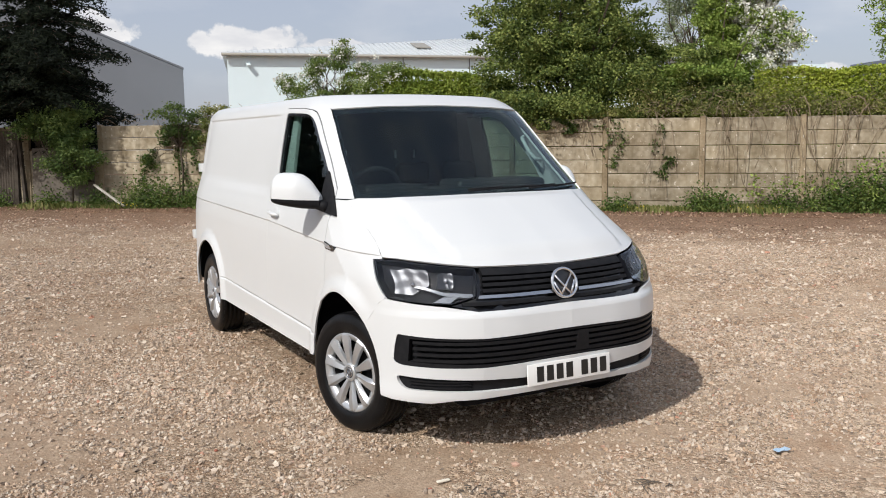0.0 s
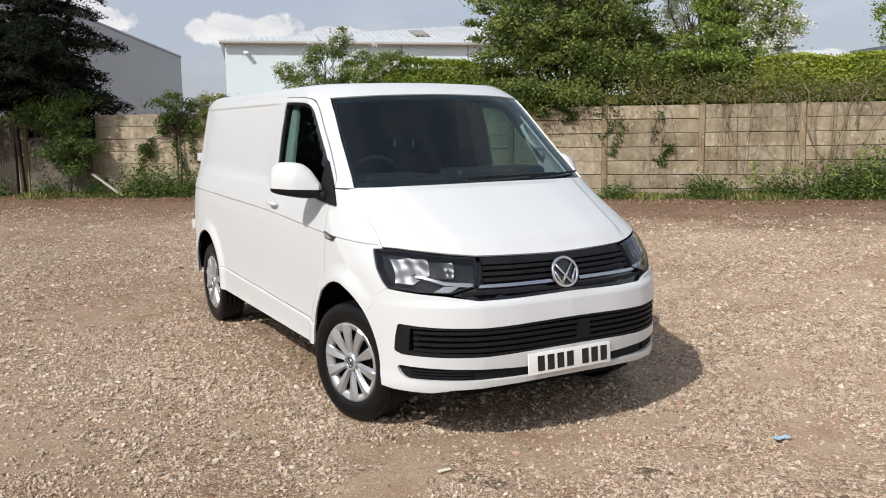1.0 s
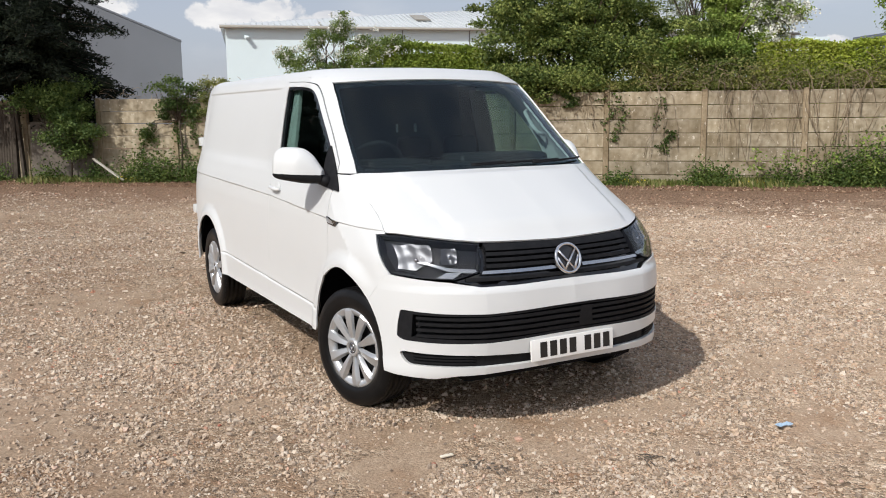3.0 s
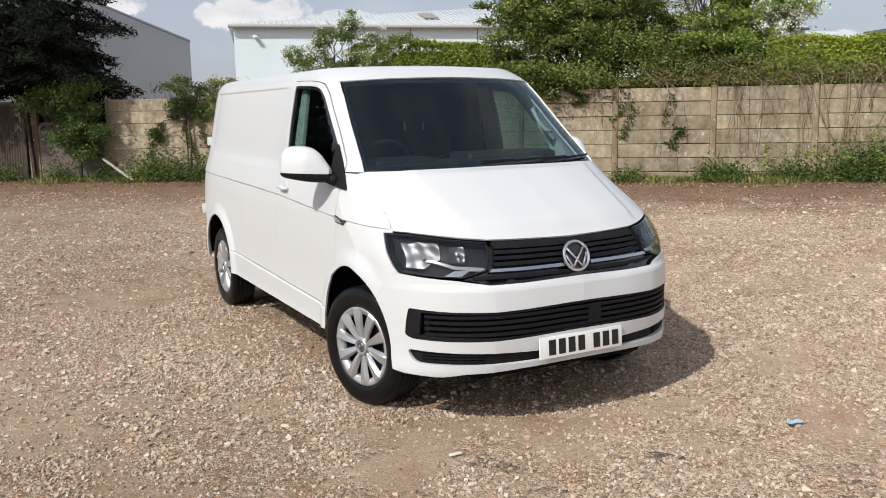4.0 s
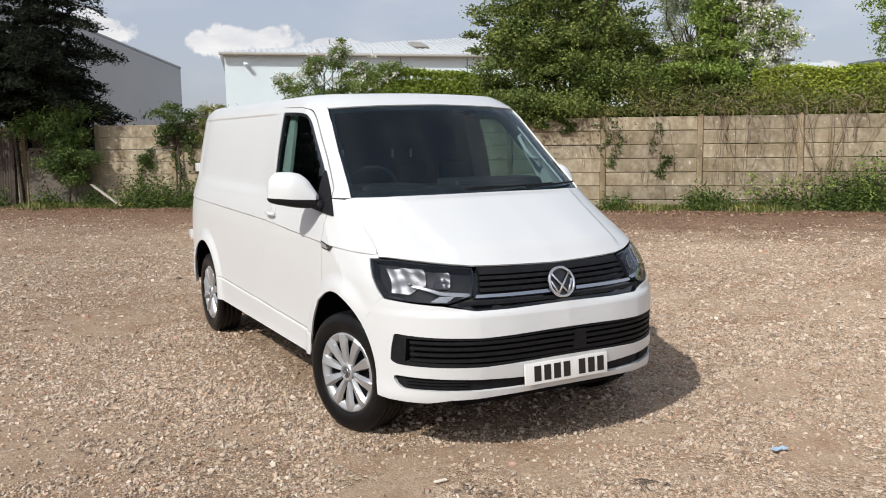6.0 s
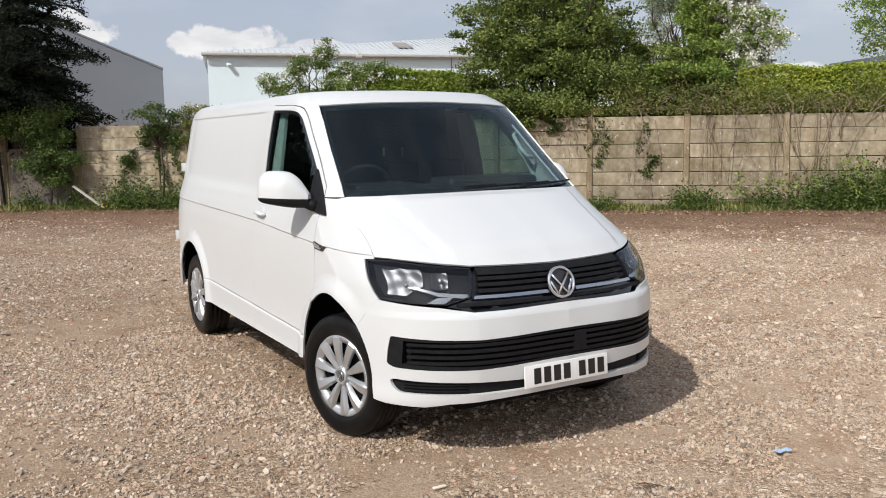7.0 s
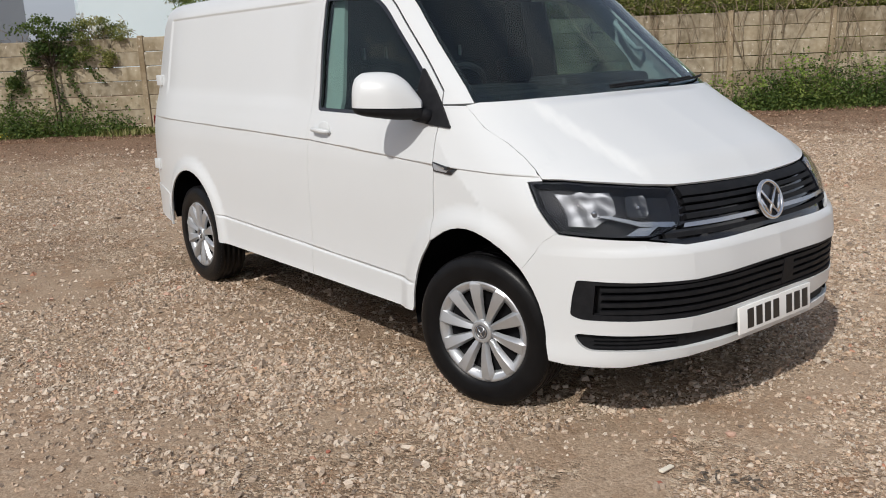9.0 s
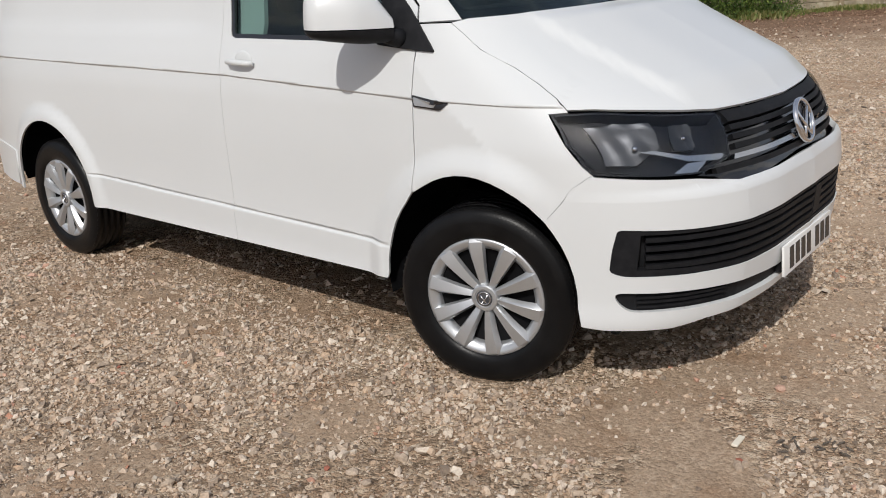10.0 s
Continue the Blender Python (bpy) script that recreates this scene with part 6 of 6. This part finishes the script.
def elder_bush():
    """The leafy growth under the conifer and the sapling by the post."""
    broadleaf("leafy green elder under the conifer by the fence", tuple(along(-.9, -.35)), .9,
              lobes_at([(-1.15, -.6, 2.15, (.65, .35, .26)), (-1.7, -.6, 1.98, (.42, .35, .2)), (-.6, -.6, 2.3, (.5, .3, .25)), (-.7, -.6, 1.4, (.42, .28, .2)), (-.95, -.55, 1.08, (.36, .28, .16)), (-.6, -.5, 1.75, (.42, .3, .2)), (-1.1, -.5, 1.75, (.5, .3, .16)), (-.6, -.5, .8, (.28, .22, .16)), (-.2, -.45, 1.25, (.22, .2, .13)), (-.75, -.55, 1.98, (.5, .3, .2)), (-.8, -.5, 1.58, (.4, .3, .16))]), 17000, .040, LEAF_ELDER, 51, .02, 0.0, None, (.08, .18), .55)
    broadleaf("slender sapling with a leafy top against the fence", tuple(along(2.0, -.18)), 1.7,
              lobes_at([(1.8, -.15, 2.3, (.42, .3, .26)), (2.3, -.1, 2.15, (.4, .3, .25)), (2.0, -.15, 1.95, (.3, .2, .2)), (1.6, -.12, 1.75, (.12, .1, .4)), (2.35, -.12, 1.6, (.10, .1, .45)), (1.2, -.12, 1.2, (.25, .1, .25))]), 4200, .038, LEAF_IVY, 52, .02, 0.0, None, (.05, .11))
    broadleaf("thin twiggy bush with blossom behind the fence", tuple(along(2.9, .5)), 1.5,
              lobes_at([(2.5, .3, 2.25, (.35, .35, .2)), (2.95, .2, 2.2, (.35, .35, .26)), (3.3, .1, 2.1, (.35, .35, .26)), (2.7, -.12, 1.85, (.16, .08, .3)), (3.15, -.12, 1.75, (.2, .08, .3))]), 4600, .030, LEAF_BRAMBLE, 53, .03, .05, (0, 0, 1), (.05, .12))


elder_bush()


def verge():
    """Grass, weeds and brambles along the foot of the fence."""
    rg = np.random.default_rng(61)
    n = 30000
    u = rg.uniform(-6, 26, n)
    dens = .5 + .5 * np.sin(u * 1.9 + 1) * np.sin(u * .7)
    off = -.04 - np.abs(rg.normal(size=n)) * .34 * (.35 + .9 * np.clip(dens, 0, 1))
    h = rg.uniform(.04, .20, n) * (.45 + .8 * np.clip(dens, 0, 1))
    P = np.array(FENCE_AT)[None] + np.outer(u, np.array(FENCE_DIR)) + np.outer(off, np.array(FENCE_OUT))
    P[:, 2] = h * .45
    thing("grass", leaf_cloud("grass", P, h * .30, GRASS, 62, 0, 3.6, .6), label="rough green grass along the foot of the fence", category="grass", kind="stuff")
    spots = [(-.2, .35, .5, 500), (.9, .45, .75, 900), (1.5, .55, .8, 1200), (2.4, .45, .6, 900), (3.2, .45, .55, 700), (12.4, .3, .35, 500), (14.2, .35, .5, 900), (14.6, .3, .4, 500), (15.8, .4, .4, 600), (16.9, .7, .75, 1500), (17.6, .75, .9, 1700), (18.4, .8, 1.0, 1800), (19.4, .8, .9, 1500), (20.5, .7, .8, 1200), (-1.5, .4, .5, 500), (-3, .4, .5, 500)]
    ps = []
    for u0, wd, hh, m in spots:
        m = int(m * 1.5)
        q = rg.normal(size=(m, 3)) * np.array((wd * .55, .16 + wd * .14, 1))
        z = np.abs(rg.normal(size=m)) * hh * .42
        p = np.array(FENCE_AT)[None] + np.outer(u0 + q[:, 0], np.array(FENCE_DIR)) + np.outer(-.35 + np.clip(q[:, 1], -.9, .28), np.array(FENCE_OUT))
        p[:, 2] = z + .03
        ps.append(p)
    P = np.concatenate(ps)
    thing("weeds", leaf_cloud("weeds", P, rg.uniform(.6, 1.3, len(P)) * .040, NETTLE, 63), label="green nettles and brambles growing by the fence", category="weeds", kind="stuff")
    bm = bmesh.new()
    leafy = []
    for k in range(46):
        u0 = rg.choice([15.6, 16.3, 17.0, 17.6, 18.2, 19.0, 20.0]) + rg.normal() * .25
        a = along(u0, -.3, .02)
        d = FENCE_DIR * rg.normal() * .5 - FENCE_OUT * rg.uniform(0, .5)
        hgt = rg.uniform(.4, 1.15)
        line = [a, a + d * .4 + Vector((0, 0, hgt * .75)), a + d * .8 + Vector((0, 0, hgt)), a + d * 1.3 + Vector((0, 0, hgt * .75))]
        tube(bm, line, [.006, .005, .004, .002], 4)
        for _ in range(34):
            j = int(rg.integers(0, 3))
            leafy.append(np.array(line[j].lerp(line[j + 1], float(rg.random()))) + rg.normal(size=3) * .05)
    thing("bramble_stems", None, tuple(along(17, -.3)), "arching bramble stems by the fence", "bramble", kind="stuff")
    part("stems", bm, DEAD_STEM, bpy.data.objects["bramble_stems"])
    leafy = np.array(leafy)
    leafy[:, 2] = np.maximum(leafy[:, 2], .03)
    part("leaves", leaf_cloud("leaves", leafy, rg.uniform(.7, 1.3, len(leafy)) * .045, LEAF_THORN, 64), LEAF_THORN, bpy.data.objects["bramble_stems"], "pale green bramble leaves")
    # dandelions in the grass
    ps = np.array([np.array(along(u0 + rg.normal() * .12, -.55 - rg.random() * .35, .10 + rg.random() * .08)) for u0 in (.55, .8, 1.0, 12.6, 13.0, 14.9, 15.2, 15.3, 15.7, -3.1) for _ in range(6)])
    thing("dandelions", leaf_cloud("dandelions", ps, rg.uniform(.7, 1.2, len(ps)) * .035, YELLOW, 65, -.5, 1.0), label="yellow dandelion flowers in the grass", category="flowers", kind="stuff")


verge()

# leaning pale board and rubble by the fence
PALE_WOOD = material("pale_board", (.55, .52, .46), .7, second=(.42, .39, .33), grain=(6, .6), bump=(50, .3, .004))
bm = box(bmesh.new(), (-.52, -.04, -.012), (.52, .04, .012), bevel=.003)
a, b = along(-.25, -.42, .62), along(.72, -.62, .06)
d = (b - a).normalized()
bmesh.ops.transform(bm, matrix=Matrix.Translation((a + b) / 2) @ d.to_track_quat('X', 'Z').to_matrix().to_4x4(), verts=bm.verts)
me = bpy.data.meshes.new("plank")
bm.to_mesh(me)
bm.free()
me.materials.append(PALE_WOOD)
thing("plank", me, label="pale weathered plank leaning in the weeds", category="plank")


# reddish soil and leaf litter along the fence foot
SOIL = material("leaf_litter_soil", (.20, .115, .070), .95, second=(.36, .235, .155), grain=(9.0, .9), fine=(38, (.09, .052, .034), .8), bump=(40, 1.0, .05), spec=.1)
us = np.arange(-9, 40, .12)
rows = []
wav = .25 * np.sin(us * .9) + .18 * np.sin(us * 2.3 + 1) + .10 * np.sin(us * 6.1)
for f in np.linspace(0, 1, 14):
    off = .3 - (1.5 + 1.3 * wav) * f
    p = np.array(FENCE_AT)[None] + np.outer(us, np.array(FENCE_DIR)) + np.outer(off, np.array(FENCE_OUT))
    p[:, 2] = .026 + .030 * np.sin(math.pi * min(1, f * 1.15)) * value_noise(p[:, 0], p[:, 1], .3, 4) - (.05 if f > .99 else 0)
    rows.append(p)
n = len(us)
idx = np.arange(14 * n).reshape(14, n)
q = np.stack([idx[:-1, :-1], idx[1:, :-1], idx[1:, 1:], idx[:-1, 1:]], -1).reshape(-1, 4)
thing("soil_bank", mesh_of("soil_bank", np.concatenate(rows).tolist(), q.tolist(), SOIL, True), label="reddish brown soil and leaf litter along the fence", category="soil", kind="structure")

# ---- loose stones ----
def stone_material(name, stops):
    m = bpy.data.materials.new(name)
    m.use_nodes = True
    t = m.node_tree
    b = t.nodes["Principled BSDF"]
    b.inputs["Roughness"].default_value, b.inputs["Specular IOR Level"].default_value = .85, .25
    geo, r = t.nodes.new("ShaderNodeNewGeometry"), t.nodes.new("ShaderNodeValToRGB")
    e = r.color_ramp.elements
    while len(e) < len(stops):
        e.new(.5)
    for k, (p, c) in enumerate(stops):
        e[k].position, e[k].color = p, (*c, 1)
    t.links.new(geo.outputs["Random Per Island"], r.inputs[0])
    n, mix, where = t.nodes.new("ShaderNodeTexNoise"), t.nodes.new("ShaderNodeMix"), t.nodes.new("ShaderNodeTexCoord")
    n.inputs["Scale"].default_value = 120
    t.links.new(where.outputs["Object"], n.inputs["Vector"])
    mix.data_type, mix.blend_type = 'RGBA', 'OVERLAY'
    mix.inputs[0].default_value = .45
    t.links.new(r.outputs[0], mix.inputs[6])
    t.links.new(n.outputs[0], mix.inputs[7])
    t.links.new(mix.outputs[2], b.inputs["Base Color"])
    return m


STONE = stone_material("stones", [(0, (.20, .155, .12)), (.16, (.34, .265, .20)), (.42, (.48, .38, .29)), (.56, (.50, .36, .25)), (.74, (.56, .46, .365)), (.90, (.61, .52, .42)), (.97, (.69, .60, .50)), (1, (.46, .23, .15))])
LITTER = stone_material("soil_litter", [(0, (.10, .06, .04)), (.3, (.22, .135, .09)), (.6, (.34, .215, .145)), (.85, (.38, .26, .18)), (.97, (.44, .33, .24))])
PHI = (1 + 5 ** .5) / 2
ICO_V = np.array([(s0 * a, s1 * b, 0) for a, b in ((1, PHI),) for s0 in (-1, 1) for s1 in (-1, 1)]
                 + [(0, s0, s1 * PHI) for s0 in (-1, 1) for s1 in (-1, 1)] + [(s1 * PHI, 0, s0) for s0 in (-1, 1) for s1 in (-1, 1)], float)
ICO_V /= np.linalg.norm(ICO_V[0])


def hull_faces(v):
    """The triangles of a convex set of points."""
    out = []
    for i in range(len(v)):
        for j in range(i + 1, len(v)):
            for k in range(j + 1, len(v)):
                n = np.cross(v[j] - v[i], v[k] - v[i])
                if np.linalg.norm(v[i] - v[j]) < 1.2 and np.linalg.norm(v[j] - v[k]) < 1.2 and np.linalg.norm(v[i] - v[k]) < 1.2:
                    out.append((i, j, k) if n @ v[i] > 0 else (i, k, j))
    return np.array(out)


ICO_F = hull_faces(ICO_V)
WEDGE_V = np.array([(-1, -.8, -.6), (1, -.8, -.6), (1, .8, -.6), (-1, .8, -.6), (-.5, -.1, .75), (.5, .1, .75)], float)
WEDGE_F = np.array([(0, 1, 5), (0, 5, 4), (2, 3, 4), (2, 4, 5), (1, 2, 5), (3, 0, 4)])


CUBE_V = np.array([(x, y, z) for z in (-1, 1) for x, y in ((-1, -1), (1, -1), (1, 1), (-1, 1))], float) * np.array((.72, .72, .75))
CUBE_V[4:, :2] *= .78
CUBE_F = np.array([(4, 5, 6), (4, 6, 7), (0, 1, 5), (0, 5, 4), (1, 2, 6), (1, 6, 5), (2, 3, 7), (2, 7, 6), (3, 0, 4), (3, 4, 7)])


def stone_field(name, xy, size, seed, sink=.25, chips=False, mat=None, wedges=False):
    """Stones in one mesh: rounded ones of twenty faces, or broken ones of ten or, far off, six that lie bedded in."""
    rg = np.random.default_rng(seed)
    n = len(xy)
    shape, sides = (WEDGE_V, WEDGE_F) if wedges else (CUBE_V, CUBE_F) if chips else (ICO_V, ICO_F)
    c = len(shape)
    v = np.repeat(shape[None], n, 0) * rg.uniform(.7, 1.25, (n, c, 1))
    if chips:
        v = v + rg.normal(size=(n, c, 3)) * .23
    v *= np.stack([rg.uniform(.8, 1.35, n), rg.uniform(.7, 1.1, n), rg.uniform(.50, .95, n)], 1)[:, None]
    a, tl = rg.uniform(0, 2 * np.pi, n), rg.normal(size=n) * (.40 if chips else .35)
    ca, sa, ct, st = np.cos(a), np.sin(a), np.cos(tl), np.sin(tl)
    y, z = v[..., 1] * ct[:, None] - v[..., 2] * st[:, None], v[..., 1] * st[:, None] + v[..., 2] * ct[:, None]
    x = v[..., 0] * ca[:, None] - y * sa[:, None]
    y = v[..., 0] * sa[:, None] + y * ca[:, None]
    P = np.stack([x, y, z], -1) * size[:, None, None]
    P[..., 0] += xy[:, 0:1]
    P[..., 1] += xy[:, 1:2]
    P[..., 2] += (ground_height(xy[:, 0], xy[:, 1]) + size * sink)[:, None]
    tri = (np.arange(n)[:, None, None] * c + sides[None]).reshape(-1, 3)
    me = bpy.data.meshes.new(name)
    me.vertices.add(n * c)
    me.vertices.foreach_set("co", P.astype(np.float32).ravel())
    me.loops.add(len(tri) * 3)
    me.loops.foreach_set("vertex_index", tri.astype(np.int32).ravel())
    me.polygons.add(len(tri))
    me.polygons.foreach_set("loop_start", np.arange(len(tri), dtype=np.int32) * 3)
    me.update(calc_edges=True)
    me.shade_flat()
    me.materials.append(mat or STONE)
    return me


# fine grit where the yard is walked
rg = np.random.default_rng(76)
M = 190000
xy = np.stack([rg.uniform(-3.9, 3.2, M), rg.uniform(-3.0, 3.4, M)], 1)
patch = value_noise(xy[:, 0], xy[:, 1], .9, 19) * .5 + value_noise(xy[:, 0], xy[:, 1], .22, 20) * .5
keep = rg.random(M) < np.clip((patch - .36) * 4.2, .08, 1) * (1 - .80 * packed_soil(xy[:, 0], xy[:, 1]))
keep &= ~((np.abs(xy[:, 0]) < .75) & (xy[:, 1] > -.3))
for cx in (-.8, .8):
    for cy in (0, 2.97):
        keep &= ~((np.abs(xy[:, 0] - cx) < .13) & (np.abs(xy[:, 1] - cy) < .12))
xy = xy[keep]
thing("grit", stone_field("grit", xy, .0030 + .0088 * rg.random(len(xy)) ** 2.3, 75, .34, True), label="fine pale brown grit strewn between the stones", category="grit", kind="stuff")

rg = np.random.default_rng(77)
N = 104000
r = .9 + 19.5 * rg.random(N) ** .95
a = np.radians(rg.uniform(2, 116, N))
xy = np.stack([-2.85 + r * np.cos(a), -3.7 + r * np.sin(a)], 1)
patch = value_noise(xy[:, 0], xy[:, 1], 1.3, 9) * .55 + value_noise(xy[:, 0], xy[:, 1], .35, 10) * .45
keep = rg.random(N) < np.clip((patch - .32) * 3.4, np.clip(.10 + .05 * (xy[:, 1] - 2), .10, .5), 1) * (1 - .72 * packed_soil(xy[:, 0], xy[:, 1]))
for cx in (-.8, .8):
    for cy in (0, 2.97):
        keep &= ~((np.abs(xy[:, 0] - cx) < .13) & (np.abs(xy[:, 1] - cy) < .12))
# none beyond the fence foot
keep &= ((xy - np.array((FENCE_AT.x, FENCE_AT.y))) @ np.array((FENCE_OUT.x, FENCE_OUT.y))) < -2.2 - 3.9 * value_noise(xy[:, 0], xy[:, 1], .7, 30) * rg.random(N) ** .4
xy = xy[keep]
dist = np.hypot(xy[:, 0] + 2.85, xy[:, 1] + 3.7)
size = (.0042 + .0130 * rg.random(len(xy)) ** 3.3) * (1 + .02 * dist + .04 * np.clip(dist - 4, 0, 5))
small = rg.random(len(xy)) < np.clip((dist - 1.5) / 3.5, .55, .96)
near = small & (dist < 5)
thing("loose_gravel", stone_field("loose_gravel", xy[near], size[near], 78, .42, True), label="loose pale brown gravel chips over the yard", category="gravel", kind="stuff")
away = small & (dist >= 5)
thing("scattered_gravel", stone_field("scattered_gravel", xy[away], size[away], 80, .45, True, None, True), label="loose gravel scattered over the open yard", category="gravel", kind="stuff")
# a denser sprinkling over the middle of the yard
rg = np.random.default_rng(85)
K = 64000
r, a = 4.0 + 9.5 * rg.random(K) ** .8, np.radians(rg.uniform(8, 112, K))
more = np.stack([-2.85 + r * np.cos(a), -3.7 + r * np.sin(a)], 1)
more = more[rg.random(K) < np.clip((value_noise(more[:, 0], more[:, 1], 1.1, 9) * .5 + value_noise(more[:, 0], more[:, 1], .3, 12) * .5 - .28) * 3, .15, 1)]
more = more[((more - np.array((FENCE_AT.x, FENCE_AT.y))) @ np.array((FENCE_OUT.x, FENCE_OUT.y)) < -3.2 - 2.4 * rg.random(len(more))) & ~((np.abs(more[:, 0]) < .93) & (more[:, 1] > -.75) & (more[:, 1] < 3.8))]
thing("yard_gravel", stone_field("yard_gravel", more, .0065 + .0085 * rg.random(len(more)) ** 2.2, 86, .5, True, None, True), label="small broken gravel lying thick over the yard", category="gravel", kind="stuff")
thing("rounded_gravel", stone_field("rounded_gravel", xy[~small], size[~small] * 1.05, 79), label="loose rounded gravel stones over the yard", category="gravel", kind="stuff")

# crumbs of soil, bark and small stones on the red-brown strip by the fence
rg = np.random.default_rng(83)
N = 8000
u, off = rg.uniform(-6, 24, N), -.5 - 4.2 * rg.random(N) ** 1.3
xy = np.array((FENCE_AT.x, FENCE_AT.y))[None] + np.outer(u, np.array(FENCE_DIR)[:2]) + np.outer(off, np.array(FENCE_OUT)[:2])
crumbs = stone_field("soil_crumbs", xy, .008 + .016 * rg.random(N) ** 2.5, 84, .3, True, LITTER)
co = np.empty(len(crumbs.vertices) * 3, np.float32)
crumbs.vertices.foreach_get("co", co)
co.reshape(-1, 3)[:, 2] += np.repeat(np.where(off > -1.8, .040, .0), len(CUBE_V)).astype(np.float32)
crumbs.vertices.foreach_set("co", co)
thing("soil_crumbs", crumbs, label="crumbs of red-brown soil and bark strewn by the fence", category="soil", kind="stuff")

# bigger stones, each a thing
spots = [(-1.97, .43, .026), (-1.44, -.08, .028), (-1.94, -.30, .034), (-1.90, 1.52, .026), (-1.76, 1.27, .028), (-1.61, -.08, .022), (-.91, -.96, .024), (-.64, -.16, .018), (-2.25, -2.95, .030), (-1.95, -2.6, .022), (-3.05, -.6, .028), (-2.45, .35, .030), (-2.1, .9, .022), (-1.96, .43, .03), (-1.6, .96, .026), (-1.16, -.34, .024), (-1.44, -.06, .020), (-2.9, .9, .026),
         (-.55, -1.6, .022), (-.1, -1.15, .026), (.5, -1.3, .022), (1.1, -1.05, .026), (1.7, -.9, .022), (-1.2, -2.1, .026), (-.6, -2.4, .02), (.1, -2.2, .022), (-3.4, 1.6, .03), (-2.6, 2.2, .028), (-4.1, 2.0, .03),
         (-1.65, -1.2, .022), (-2.0, -.8, .026), (-2.3, -1.5, .02), (.3, -.9, .018), (-.8, -.9, .02), (-1.7, 2.6, .026), (-3.3, .2, .024), (2.4, -1.2, .025), (3.1, .1, .026), (3.6, 1.6, .03), (2.7, 1.9, .028)]
for k, (x, y, s) in enumerate(spots):
    o = thing("stone", stone_field("stone", np.array([(x, y)]), np.array([s * .8]), 200 + k, .3), label="single larger pale stone lying on the gravel", category="stone", group="larger stones on the yard")

# bits of red brick trodden into the gravel
BRICK_BIT = material("red_brick", (.36, .13, .085), .9, second=(.27, .095, .06), grain=(60, .6), bump=(120, .4, .004))
for k, (x, y, s) in enumerate(((-1.43, -.07, .019), (-1.61, -.07, .012), (-1.62, .08, .013), (-.88, -.95, .018), (-1.59, 1.34, .013), (-1.36, .22, .011))):
    thing("brick_fragment", stone_field("brick_fragment", np.array([(x, y)]), np.array([s * .8]), 260 + k, .35, mat=BRICK_BIT), label="small broken piece of red brick on the gravel", category="brick fragment", group="brick fragments on the yard")

# litter
BLUE_SCRAP = material("blue_plastic", (.34, .48, .62), .4, second=(.48, .58, .68), grain=(40, .6))
PALE_SCRAP = material("pale_wood_chip", (.78, .72, .60), .8, second=(.62, .55, .44), grain=(30, .6))
DARK_TWIG = material("dark_twig", (.075, .063, .052), .9, second=(.16, .13, .10), grain=(60, .6))
bm = bmesh.new()
bmesh.ops.create_grid(bm, x_segments=5, y_segments=3, size=1)
for v in bm.verts:
    v.co = Vector((v.co.x * .045, v.co.y * .02, .006 + .010 * math.sin(v.co.x * 3) * math.cos(v.co.y * 2) + .01))
bmesh.ops.solidify(bm, geom=bm.faces[:], thickness=.002)
me = bpy.data.meshes.new("plastic_scrap")
bm.to_mesh(me)
bm.free()
me.materials.append(BLUE_SCRAP)
thing("plastic_scrap", me, (.91, -1.45, .0), "crumpled pale blue plastic scrap on the gravel", "litter")
bm = box(bmesh.new(), (-.034, -.010, .004), (.034, .010, .013), bevel=.004)
me = bpy.data.meshes.new("wood_chip")
bm.to_mesh(me)
bm.free()
me.materials.append(PALE_SCRAP)
thing("wood_chip", me, (-.79, -.91, 0), "pale wood chip lying on the gravel", "litter")
def dark_scraps(name, seed, spread, long=1.0):
    """Charred bits and short twigs strewn over a hand's width."""
    rr = random.Random(seed)
    bm = bmesh.new()
    for k in range(11):
        p = Vector((rr.gauss(0, spread), rr.gauss(0, spread * .9), .006))
        d = Vector((rr.uniform(-1, 1), rr.uniform(-1, 1), rr.uniform(-.15, .25) / long)).normalized() * rr.uniform(.005, .014) * long
        tube(bm, [p - d, p + d * .3 + Vector((0, 0, .002)), p + d], [rr.uniform(.001, .003), rr.uniform(.002, .005), .001], 5)
    me = bpy.data.meshes.new(name)
    bm.to_mesh(me)
    bm.free()
    me.materials.append(DARK_TWIG)
    return me


for seed, x, y, spread, long in ((3, .04, -1.42, .035, 3.2), (4, -.74, -1.06, .05, 1.4), (6, -.66, -1.16, .025, 1.2)):
    thing("charred_scraps", dark_scraps("charred_scraps", seed, spread, long), (x, y, 0), "strewn dark charred scraps on the gravel", "litter", kind="stuff")
